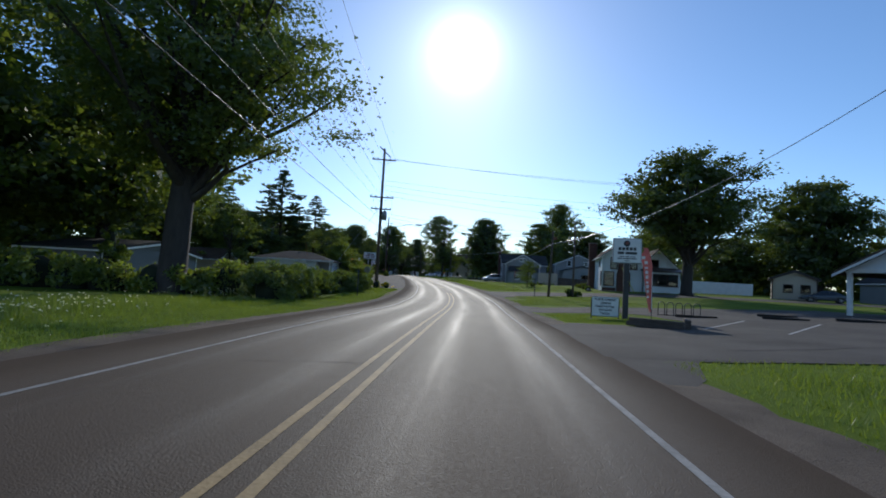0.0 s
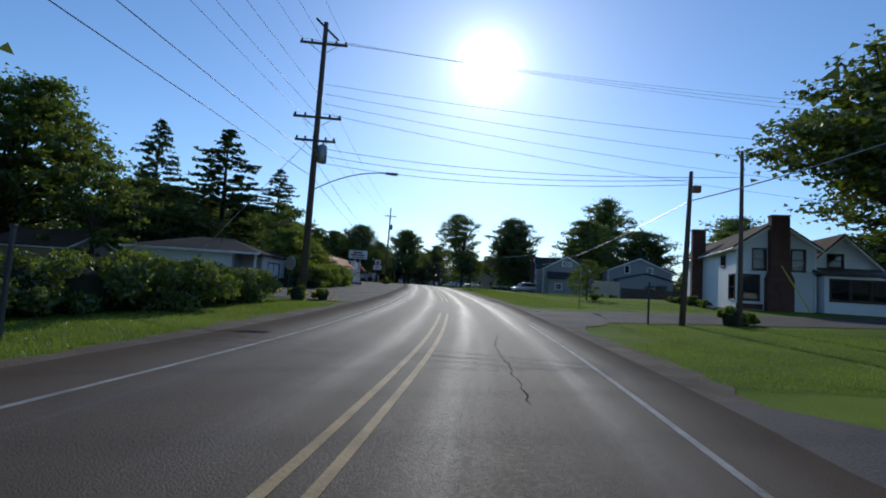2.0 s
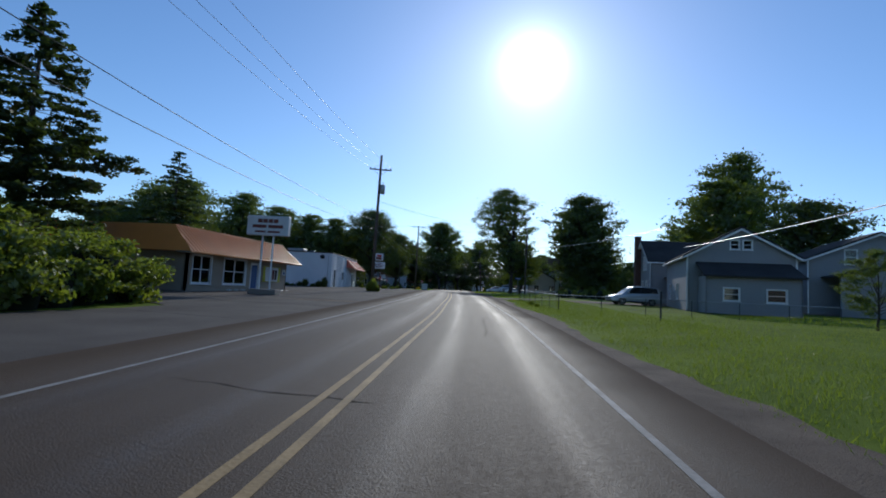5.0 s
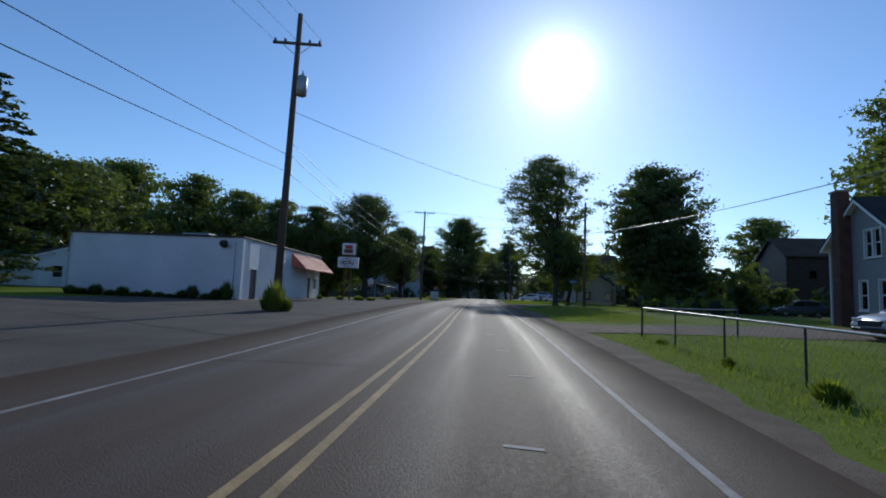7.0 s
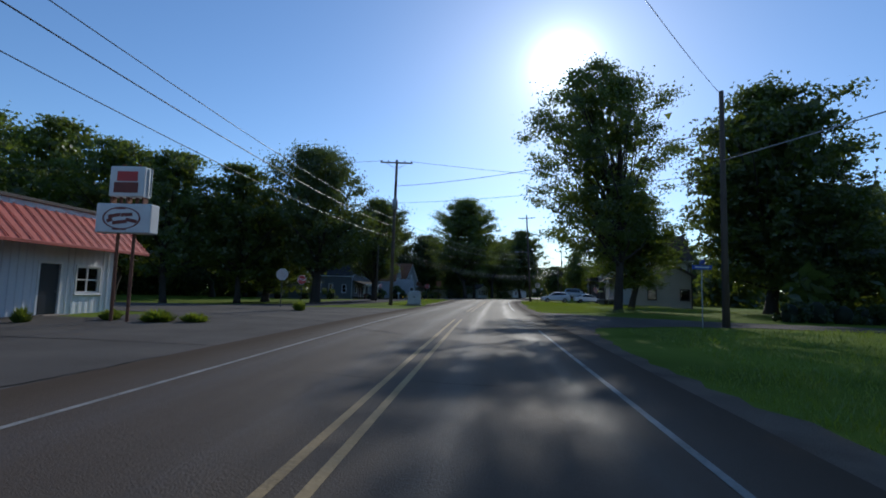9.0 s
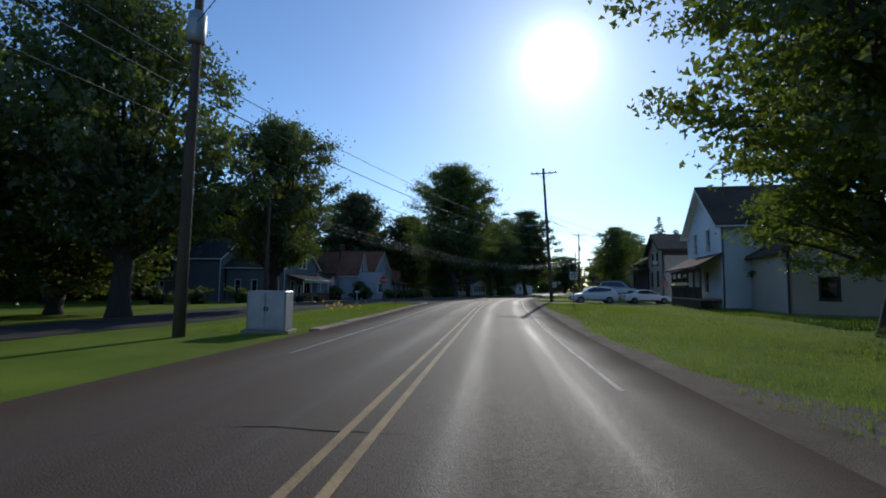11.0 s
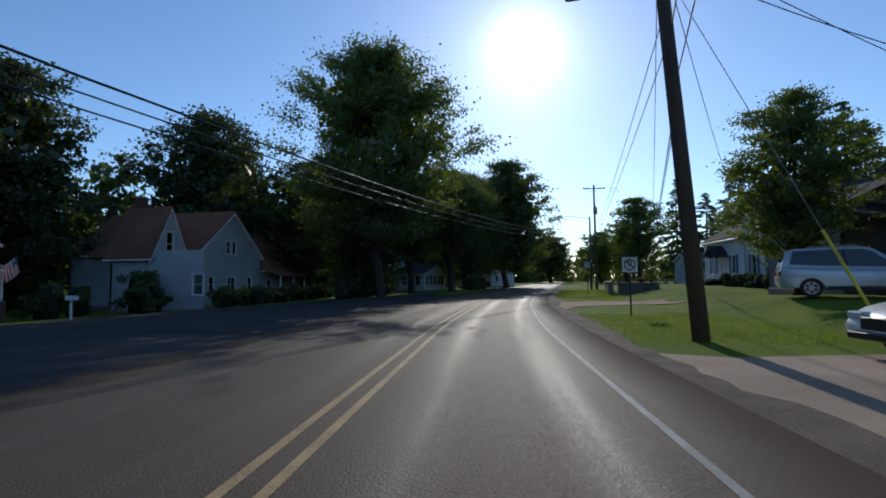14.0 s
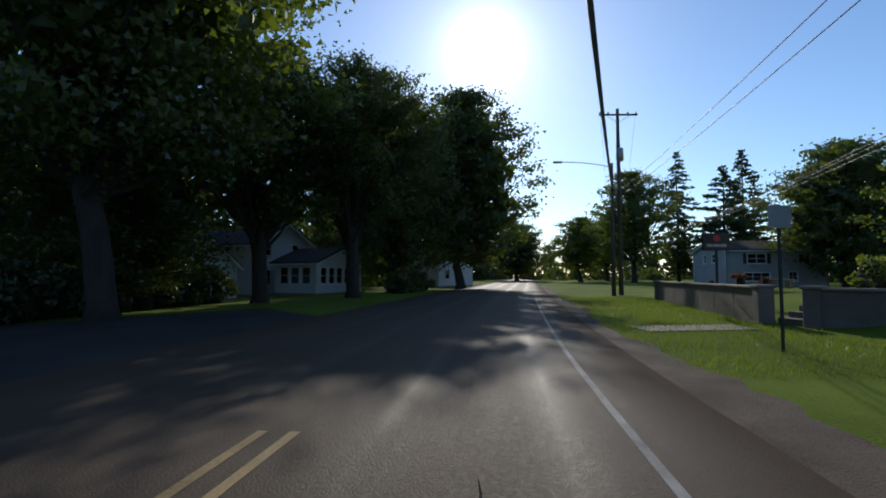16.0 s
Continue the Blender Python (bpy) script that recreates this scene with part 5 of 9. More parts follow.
def wire(a, b, sag=0.6, radius=0.009, material=None, label="thin bare power line between poles", group="overhead wires"):
    """A hanging line from a to b."""
    a, b = Vector(a), Vector(b)
    n = 18
    pts = [a.lerp(b, k / n) - Vector((0, 0, 4 * sag * (k / n) * (1 - k / n))) for k in range(n + 1)]
    mid_p = a
    s = Shape().tube([p - mid_p for p in pts], radius, 5, cap=False)
    ob = part("power_line", s, material or M_WIRE, smooth=True)
    ob.matrix_world = Matrix.Translation(mid_p)
    return tagged(ob, label, "wire", group)


for k in (-1.2, -0.1, 1.2):
    wire(top_of(POLE_0, k, 14.3), top_of(POLE_A, k, 14.3), 1.0)
    wire(top_of(POLE_A, k * 0.9, 10.1), top_of(POLE_D, k, 13.2), 0.9)
    wire(top_of(POLE_F, k * 1.1, 13.7), (14 + k, 345, 16), 0.9)
    wire(top_of(POLE_A, k, 14.3), (46, 64 + k, 18.5), 0.9)
    wire(top_of(POLE_0, k * 0.8, 10.1), top_of(POLE_A, k * 0.8, 10.1), 0.9)
CABLE = "thick black telephone cable between poles"
for z_a, z_b, sag in ((7.6, 6.6, 1.3), (6.6, 5.8, 1.3)):
    wire(top_of(POLE_0, 0, z_a), top_of(POLE_A, 0, z_a), 0.9, 0.014, M_WIRE, CABLE)
    wire(top_of(POLE_A, 0, z_a), top_of(POLE_D, 0, z_b + 0.8), 1.1, 0.014, M_WIRE, CABLE)
for z_d, z_g, z_e, thick in ((8.1, 7.9, 8.1, 0.014), (7.5, 7.2, 7.3, 0.018), (6.6, 6.2, 6.1, 0.013)):
    wire(top_of(POLE_D, 0, z_d), top_of(POLE_G, 0, z_g), 0.9, thick, M_WIRE, CABLE)
    wire(top_of(POLE_G, 0, z_g), top_of(POLE_E, 0, z_e), 1.0, thick, M_WIRE, CABLE)
for z_e, z_f, thick in ((8.1, 7.7, 0.014), (7.3, 7.3, 0.014)):
    wire(top_of(POLE_E, 0, z_e), top_of(POLE_F, 0, z_f), 0.5, thick, M_WIRE, CABLE)
loop_tie = part("cable_loop", Shape().tube([(0.30 * math.cos(a), 0, 0.11 * math.sin(a)) for a in np.linspace(0, 2 * math.pi, 25)], 0.012, 6, cap=False), M_WIRE, smooth=True)
loop_tie.matrix_world = pose(-9.65, 236.4, 12.4, 0, 20, 0)
tagged(loop_tie, "spare loop of black cable tied to the line", "cable loop")
for dz in (0.0, 0.12, 0.3):
    wire(top_of(POLE_E, 0.1, 6.3 - dz), (8.0, 300.0, 12.0 - dz), 1.0, 0.012, M_WIRE, "service lines to the far houses")
# heavy line along the cross street
wire(top_of(POLE_G, -1.3, 13.35), (-75, 158, 16.5), 0.8, 0.016, M_WIRE, "power line along the cross street")
wire(top_of(POLE_G, 1.3, 13.35), (40, 196, 18.5), 0.8, 0.016, M_WIRE, "power line along the cross street")
# the heavy cable run that crosses to the last pole
for k, (z, dz) in enumerate(((9.3, 0.0), (9.0, -0.25), (8.75, -0.4))):
    wire(top_of(POLE_K, 0, 6.9 - 0.3 * k), top_of(POLE_F2, 0, 7.9 - 0.25 * k), 2.45, 0.026 if k == 0 else 0.018, M_WIRE, "bundle of heavy black cable crossing the street")
knot = part("splice_case", Shape().tube([(0, 0, 0), (0.1, 0.25, -0.05), (0.25, 0.9, -0.16), (0.3, 1.1, -0.2)], [0.03, 0.11, 0.11, 0.03], 8), M_WIRE, smooth=True)
knot.matrix_world = pose(-8.85, 261.4, 11.55)
tagged(knot, "black cable splice case hanging on the line", "splice case")
for a, b, sag in ((top_of(POLE_E, 0, 10.2), (-5.5, 243, 11.4), 0.5), (top_of(POLE_E, 0, 9.6), (3.4, 248, 10.6), 0.7), (top_of(POLE_E, 0, 9.8), (6.0, 222, 10.2), 0.4), (top_of(POLE_E, 0, 9.2), (1.5, 217, 10.4), 0.5), (top_of(POLE_F, 0, 9.5), (9, 298, 10.5), 0.6)):
    wire(a, b, sag, 0.014, M_WIRE, "thin service line to a house")
# lines on the east side
wire(top_of(POLE_R0, 0, 13.0), top_of(POLE_C, 0, 5.3), 1.75, 0.024, M_BARE_WIRE, "sunlit cable along the lot")
wire(top_of(POLE_C, 0, 5.3), (12.8, 113.5, 9.6), 0.6, 0.022, M_BARE_WIRE, "sunlit service cable over the lawn")
wire((12.9, 118.0, 11.9), top_of(POLE_H, 0, 8.0), 0.5, 0.026, M_BARE_WIRE, "sunlit service cable to the brick chimney house")
wire(top_of(POLE_G, 0, 11.0), top_of(POLE_H, 0, 9.5), 0.5, 0.02, M_WIRE, "line across the road at the corner")
wire(top_of(POLE_G, 0, 9.4), top_of(POLE_H, 0, 7.4), 0.3, 0.014, M_WIRE, "line across the road at the corner")
wire(top_of(POLE_D, 0, 9.6), top_of(POLE_H, 0, 11.2), 0.9, 0.012, M_WIRE, "line slanting over the road")
for k in range(4):
    wire(top_of(POLE_A, 0.3, 11.8 - 0.55 * k), (40, 62 + 3 * k, 15.5 - 0.7 * k), 0.8, 0.011, M_WIRE)
for k in range(3):
    wire(top_of(POLE_A, 0.3, 8.2 - 0.4 * k), top_of(POLE_C if k else POLE_B, 0, 6.4 - 0.2 * k), 0.5, 0.012, M_WIRE, "service line across the road")
guy = wire(top_of(POLE_A, 0, 9.0), (-13.6, 50.4, ground(-13.6, 50.4)), 0.0, 0.012, M_STEEL, "steel guy wire of the pole")
guy_e = wire(top_of(POLE_E, 0, 9.0), (-8.35, 213.2, ground(-8.35, 213.2)), 0.0, 0.010, M_STEEL, "steel guy wire of the leaning pole")
end_e = Vector((-8.35, 213.2, ground(-8.35, 213.2)))
rise_e = (Vector(top_of(POLE_E, 0, 9.0)) - end_e).normalized() * 2.7
part("guy_guard", Shape().tube([(end_e - guy_e.matrix_world.translation)[:], (end_e + rise_e - guy_e.matrix_world.translation)[:]], 0.035, 8), M_CLOTHY, guy_e, "yellow plastic guy guard")
guard = part("guy_guard", Shape().tube([(0, 0, 0), (1.05, 0.8, 1.9)], 0.035, 8), M_CLOTHY, guy, "yellow plastic guy guard")
guard.matrix_world = pose(-13.6, 50.4, ground(-13.6, 50.4))


# ---- road signs ----
def octagon(r):
    return [(r * math.cos(math.pi / 8 + k * math.pi / 4), r * math.sin(math.pi / 8 + k * math.pi / 4)) for k in range(8)]


def lettering(text, size, material, parent, where, name="lettering", extrude=0.003, align="CENTER", bold=0.0):
    cu = bpy.data.curves.new(name, "FONT")
    cu.body, cu.size, cu.extrude, cu.align_x, cu.align_y = text, size, extrude, align, "CENTER"
    cu.offset = bold
    tmp = bpy.data.objects.new("tmp", cu)
    scene.collection.objects.link(tmp)
    me = bpy.data.meshes.new_from_object(tmp.evaluated_get(bpy.context.evaluated_depsgraph_get()))
    bpy.data.objects.remove(tmp)
    me.materials.append(material)
    ob = new(name, me)
    ob.parent = parent
    ob.matrix_local = where
    return ob


FRONT = pose(0, 0, 0, 90, 0, 0)


def stop_sign(x, y, turn, label, height=2.1, size=0.41, words=True):
    ob = put_at(new("stop_sign"), x, y, turn)
    part("post", Shape().box(-0.03, -0.02, -0.3, 0.03, 0.02, height + 0.35, 0.006), M_DARKSTEEL, ob)
    o = octagon(size)
    plate = part("plate", Shape().prism([(a, b + height) for a, b in o], -0.035, -0.025, "y"), M_SIGNWHITE, ob, "bare white aluminium octagon")
    face = part("face", Shape().prism([(a * 0.94, b * 0.94 + height) for a, b in o], -0.039, -0.0355, "y"), M_SIGNRED, plate, "red face with white border")
    if words:
        lettering("STOP", 0.30, M_SIGNWHITE, plate, pose(0, -0.041, height, 90, 0, 0))
    part("back_plate", Shape().prism([(a * 0.99, b * 0.99 + height) for a, b in o], 0.0205, 0.03, "y"), M_STEEL, ob)
    return tagged(ob, label, "stop sign", "stop signs")


def no_parking_sign(x, y, turn, label, height=2.05, lean=0.0, marked=True):
    ob = put_at(new("no_parking_sign"), x, y, turn, 0, lean)
    part("post", Shape().box(-0.028, -0.02, -0.3, 0.028, 0.02, height + 0.25, 0.006), M_DARKSTEEL, ob)
    s = 0.30 if marked else 0.225
    plate = part("plate", Shape().prism([(-s, height - s), (s, height - s), (s, height + s), (-s, height + s)], -0.032, -0.022, "y"), M_SIGNWHITE if marked else M_STEEL, ob, "square plate")
    if marked:
        part("ring", Shape().disc((0, -0.034, height), 0.235, 0.004, "y", 32, 0.185), M_BROWNINK, plate, "faded dark ring")
        lettering("P", 0.40, M_BLACK, plate, pose(0, -0.0345, height, 90, 0, 0))
        part("slash", Shape().prism([(-0.17, height + 0.11), (-0.13, height + 0.15), (0.17, height - 0.11), (0.13, height - 0.15)], -0.038, -0.034, "y"), M_BLACK, plate, "faded diagonal slash")
    return tagged(ob, label, "road sign", "road signs")


stop_sign(7.5, 60.0, 75, "stop sign seen from its bare metal edge at a side street", 2.15, 0.42)
stop_sign(-9.6, 55.6, 152, "stop sign seen from its bare back beside the forecourt", 1.85, 0.40)
stop_sign(-28.3, 165.3, 12, "red stop sign in the shade of the trees", 2.1, 0.40)
stop_sign(-25.4, 157.6, 195, "stop sign seen from its grey back at the lot", 2.2, 0.42)
stop_sign(-26.8, 200.0, 8, "red stop sign on a thin post at the junction", 1.95, 0.40)
no_parking_sign(-10.15, 198.0, 8, "square no-parking sign on a steel post on the lawn", 2.42)
no_parking_sign(-11.75, 222.0, 6, "square no-parking sign on a steel post by the verge")
no_parking_sign(-10.95, 241.6, 4, "square faded sign plate on a steel post", 2.62, 0, False)
for x, y, h, label in ((-7.1, 36.6, 1.9, "thin dark marker post in the verge grass"), (8.2, 50.0, 1.75, "short dark post at the side street"), (5.9, 94.5, 1.3, "short dark post on the lawn")):
    ob = put_at(new("marker_post"), x, y)
    part("post", Shape().box(-0.035, -0.035, -0.3, 0.035, 0.035, h, 0.008), M_DARKSTEEL, ob)
    part("cap", Shape().box(-0.05, -0.045, h - 0.02, 0.05, 0.045, h + 0.04, 0.01), M_DARKSTEEL, ob)
    tagged(ob, label, "post", "marker posts")
# two dark boards on a post at the west lawn
ob = put_at(new("route_sign"), -23.4, 193.5, 12)
part("post", Shape().box(-0.04, -0.03, -0.3, 0.04, 0.03, 2.64, 0.008), M_DARKSTEEL, ob)
for k in (-1, 1):
    part("plate", Shape().box(k * 0.05, -0.05, 1.95, k * 0.34, -0.032, 2.62, 0.01), M_RUST, ob, "grey back of a sign plate")
tagged(ob, "pair of sign plates seen from behind on a dark post", "road sign", "road signs")
# street name sign at the shaded corner
ob = put_at(new("street_name_sign"), -0.85, 153.2, 10)
part("post", Shape().tube([(0, 0, -0.3), (0, 0, 2.9)], 0.03, 8), M_STEEL, ob)
for z, turn in ((2.78, 0), (3.02, 80)):
    bl = part("blade", Shape().box(-0.45, -0.012, -0.1, 0.45, 0.012, 0.1, 0.004), M_SIGNBLUE, ob, "blue street name blade")
    bl.matrix_local = pose(0, -0.03, z, 0, 0, turn)
    part("name_bar", Shape().box(-0.32, -0.016, -0.035, 0.32, -0.0125, 0.035), M_SIGNWHITE, bl)
tagged(ob, "blue street name sign in the tree shade", "street sign", "road signs")

# ---- houses ----
def wall_panel(openings, length, top, thick=0.16):
    """A wall in its own plane: u along x from 0 to length, v up; top(u) is its upper edge; openings (u0, u1, v0, v1) go through it."""
    cuts = sorted({0.0, length, *[q for o in openings for q in o[:2]], *([length / 2] if abs(top(length / 2) - top(0)) > 1e-6 else [])})
    levels = sorted({0.0, *[q for o in openings for q in o[2:4]]})
    s, at, seen = Shape(), {}, {}

    def corner(u, v, side):
        key = (round(u, 4), round(v, 4), side)
        if key not in at:
            at[key] = len(s.v)
            s.v.append((u, side * thick, v))
        return at[key]

    for a, b in zip(cuts, cuts[1:]):
        if b - a < 1e-6:
            continue
        low = min(top(a), top(b))
        steps = [q for q in levels if q < low - 0.01]
        for v0, v1 in zip(steps, steps[1:] + [None]):
            m = ((a + b) / 2, v0 + 0.005)
            if any(o[0] < m[0] < o[1] and o[2] <= m[1] < o[3] for o in openings):
                continue
            ring = [(a, v0), (b, v0), (b, top(b) if v1 is None else v1), (a, top(a) if v1 is None else v1)]
            near, back = [corner(*q, 0) for q in ring], [corner(*q, 1) for q in ring]
            faces = [tuple(near), tuple(back[::-1])] + [(near[k], near[(k + 1) % 4], back[(k + 1) % 4], back[k]) for k in range(4)]
            for q in faces:
                key = frozenset(q)
                seen[key] = None if key in seen else q
    # faces shared by two cells lie inside the wall
    s.f = [q for q in seen.values() if q]
    return s


def window(parent, w, h, where, trim, bars=1, sill=True, curtain=False, shutters=None):
    """A window unit filling an opening: frame, sashes, panes, sill."""
    win = new("window")
    win.parent, win.matrix_local = parent, where
    t = 0.07
    part("frame", Shape().ring((-t, -t, w + t, h + t), (0, 0, w, h), -0.05, 0.10), trim, win)
    part("sash", Shape().ring((0, 0, w, h), (0.045, 0.045, w - 0.045, h - 0.045), 0.02, 0.075), trim, win)
    part("meeting_rail", Shape().box(0.045, 0.03, h / 2 - 0.025, w - 0.045, 0.08, h / 2 + 0.025), trim, win)
    for k in range(1, bars):
        part("mullion", Shape().box(w * k / bars - 0.025, 0.028, 0.045, w * k / bars + 0.025, 0.082, h - 0.045), trim, win)
    part("pane", Shape().box(0.0, 0.09, 0.0, w, 0.098, h), M_GLASS, win)
    if sill:
        part("sill", Shape().box(-0.12, -0.10, -0.11, w + 0.12, 0.02, -0.072, 0.01), trim, win)
    if curtain:
        n = 25
        cu = Shape().add([(w * k / (n - 1), 0.15 + 0.022 * math.sin(k * 1.9) + q, z) for q in (0, 0.008) for z in (h * 0.35, h) for k in range(n)], [(b_ + k, b_ + k + 1, b_ + n + k + 1, b_ + n + k) for b_ in (0, 2 * n) for k in range(n - 1)] + [(k, 2 * n + k, 2 * n + k + 1, k + 1) for k in range(n - 1)])
        part("curtain", cu, M_CURTAIN, win)
    if shutters:
        for k in (-0.52, w + 0.12):
            saw = [(-0.04, -0.02)]
            for q in range(9):
                saw += [(-0.04, 0.05 + q * (h - 0.1) / 9), (-0.06, 0.05 + (q + 0.2) * (h - 0.1) / 9), (-0.04, 0.05 + (q + 0.9) * (h - 0.1) / 9)]
            part("shutter", Shape().prism(saw + [(-0.04, h + 0.02), (-0.005, h + 0.02), (-0.005, -0.02)], k, k + 0.4, "x"), shutters, win, "dark louvred shutter")
    return win


def door(parent, w, h, where, leaf, trim, lit=0.0):
    d = new("door")
    d.parent, d.matrix_local = parent, where
    part("frame", Shape().prism([(-0.08, 0), (0, 0), (0, h), (w, h), (w, 0), (w + 0.08, 0), (w + 0.08, h + 0.08), (-0.08, h + 0.08)], -0.05, 0.1, "y"), trim, d)
    leaf_ob = part("leaf", Shape().box(0, 0.04, 0.02, w, 0.08, h), leaf, d)
    for z0, z1 in ((0.15, h * 0.42), (h * 0.5, h * 0.92)):
        part("door_panel", Shape().box(0.12, 0.028, z0, w - 0.12, 0.045, z1, 0.005), leaf, leaf_ob)
    part("handle", Shape().tube([(w - 0.08, 0.03, h * 0.48), (w - 0.08, -0.02, h * 0.48)], [0.03, 0.035], 8), M_STEEL, leaf_ob)
    return d


def gable_house(name, x, y, turn, w, d, eave, ridge, wall, roof, trim, label, faces=None, over=0.35, doors=(), cat="house", drop=0.0, thick=0.18, closed=True):
    """A house whose front gable looks along -y of its own frame; origin: the front wall's left corner.
    faces: {"front"|"back"|"left"|"right": [(u0, w, v0, h, options)]}. The ridge runs back from the front."""
    ob = new(name)
    z = ground(x, y) - drop
    ob.matrix_world = pose(x, y, z, 0, 0, turn)
    faces = faces or {}
    rise = lambda u: eave + (ridge - eave) * (1 - abs(2 * u / w - 1))
    flat = lambda u: eave
    sides = {"front": (pose(0, 0, 0), w, rise), "back": (pose(w, d, 0, 0, 0, 180), w, rise), "left": (pose(0, d, 0, 0, 0, -90), d, flat), "right": (pose(w, 0, 0, 0, 0, 90), d, flat)}
    for side, (m, length, top) in sides.items():
        holes = [(o[0], o[0] + o[1], o[2], o[2] + o[3]) for o in faces.get(side, ())] + [(o[1], o[1] + o[2], 0.0, o[3]) for o in doors if o[0] == side]
        panel = part("wall", wall_panel(holes, length, top), wall, ob)
        panel.matrix_local = m
        for o in faces.get(side, ()):
            opt = dict(o[4]) if len(o) > 4 else {}
            window(panel, o[1], o[3], pose(o[0], 0, o[2]), opt.pop("trim", trim), **opt)
        for o in doors:
            if o[0] == side:
                door(panel, o[2], o[3], pose(o[1], 0, 0), o[4], trim)
    slope = math.atan2(ridge - eave, w / 2)
    for sgn in (-1, 1):
        eave_x = w / 2 + sgn * (w / 2 + over)
        eave_z = eave - over * math.tan(slope)
        o = [(w / 2, ridge + 0.02), (eave_x, eave_z + 0.02), (eave_x, eave_z + thick), (w / 2, ridge + thick + 0.04)]
        rp = part("roof", Shape().prism(o, -over, d + over, "y"), roof, ob)
        part("soffit", Shape().prism([(w / 2, ridge - 0.02), (eave_x, eave_z - 0.02), (eave_x, eave_z + 0.015), (w / 2, ridge + 0.015)], -over, d + over, "y"), trim, rp)
        part("fascia", Shape().prism([(w / 2, ridge - 0.14), (eave_x, eave_z - 0.14), (eave_x, eave_z + 0.03), (w / 2, ridge + 0.03)], -over - 0.03, -over + 0.02, "y"), trim, rp)
        part("fascia", Shape().prism([(w / 2, ridge - 0.14), (eave_x, eave_z - 0.14), (eave_x, eave_z + 0.03), (w / 2, ridge + 0.03)], d + over - 0.02, d + over + 0.03, "y"), trim, rp)
        part("gutter", Shape().box(eave_x - 0.06, -over, eave_z - 0.08, eave_x + 0.06, d + over, eave_z + 0.05, 0.02), trim, rp)
    for u in (0, w):
        part("corner_board", Shape().box(u - 0.06, -0.025, 0, u + 0.06, 0.04, eave, 0.008), trim, ob)
    part("foundation", Shape().box(-0.05, -0.05, -1.2, w + 0.05, d + 0.05, 0.12, 0.02), M_CONCRETE, ob)
    part("floor", Shape().box(0.2, 0.2, 0.13, w - 0.2, d - 0.2, 0.2), M_INTERIOR, ob)
    return tagged(ob, label, cat)


def chimney(parent, x, y, z0, z1, w=0.7, d=0.6, material=None):
    ch = part("chimney", Shape().box(x - w / 2, y - d / 2, z0, x + w / 2, y + d / 2, z1, 0.02), material or M_BRICK, parent, "brick chimney")
    part("cap", Shape().box(x - w / 2 - 0.06, y - d / 2 - 0.06, z1, x + w / 2 + 0.06, y + d / 2 + 0.06, z1 + 0.12, 0.02), M_CONCRETE, ch)
    return ch


def porch(parent, x0, y0, x1, y1, height, roof, trim, posts, slope=0.5, rail=True, deck=0.45, steps=None, back="y1"):
    """A porch on a deck with posts, rail and a lean-to roof that falls towards y0 (or x1)."""
    dk = part("porch_deck", Shape().box(x0, y0, deck - 0.12, x1, y1, deck, 0.015), M_CONCRETE, parent)
    n = int((x1 - x0) / 0.22)
    slat = Shape().box(0, y0 + 0.03, -0.2, (x1 - x0) * 0.7 / n, y0 + 0.06, deck - 0.12).data("skirt_slat", trim)
    for k in range(n):
        part("skirt_slat", slat, None, parent).location = (x0 + (x1 - x0) * k / n, 0, 0)
    for px, py in posts:
        part("porch_post", Shape().box(px - 0.06, py - 0.06, deck, px + 0.06, py + 0.06, height, 0.012), trim, parent)
    o = [(y0 - 0.35, height), (y1, height + slope), (y1, height + slope + 0.14), (y0 - 0.35, height + 0.14)]
    r = part("porch_roof", Shape().prism(o, x0 - 0.35, x1 + 0.35, "x"), roof, parent)
    part("beam", Shape().box(x0 - 0.05, y0 - 0.02, height - 0.22, x1 + 0.05, y0 + 0.12, height + 0.0, 0.01), trim, r)
    part("fascia", Shape().box(x0 - 0.37, y0 - 0.39, height - 0.02, x1 + 0.37, y0 - 0.352, height + 0.15, 0.008), trim, r)
    if rail:
        part("handrail", Shape().box(x0, y0 + 0.02, deck + 0.82, x1, y0 + 0.10, deck + 0.88, 0.01), trim, parent)
        m = int((x1 - x0) / 0.14)
        bal = Shape().box(-0.018, y0 + 0.04, deck, 0.018, y0 + 0.08, deck + 0.83).data("baluster", trim)
        for k in range(m):
            part("baluster", bal, None, parent).location = (x0 + (x1 - x0) * (k + 0.5) / m, 0, 0)
    if steps:
        sx0, sx1, count = steps
        for k in range(count):
            part("step", Shape().box(sx0, y0 - 0.3 * (k + 1), -0.2, sx1, y0 - 0.3 * k, deck - deck * (k + 1) / (count + 1), 0.012), M_CONCRETE, parent)


W1 = {"bars": 1}
W2 = {"bars": 2}
WC = {"bars": 1, "curtain": True}

# white house at the east side street: a broad brick chimney climbs its front gable
WD = {"bars": 1, "curtain": True, "trim": M_DARKTRIM}
W0 = {"bars": 1, "trim": M_DARKTRIM}
h = gable_house("house", 19.7, 65.0, -11, 4.9, 15.5, 4.65, 6.35, M_WHITE_SIDING, M_SHINGLE, M_TRIM, "white clapboard house with brown shingle roof, corner windows and two chimneys", {
    "front": [(0.22, 1.2, 0.8, 1.75, WD), (1.02, 0.8, 3.0, 1.45, W0), (3.45, 0.8, 3.0, 1.45, W0)], "left": [(13.9, 1.3, 0.8, 1.75, WD), (11.9, 1.0, 3.35, 0.75, {"bars": 2, "trim": M_DARKTRIM}), (2.4, 0.8, 1.0, 1.2, W0)]})
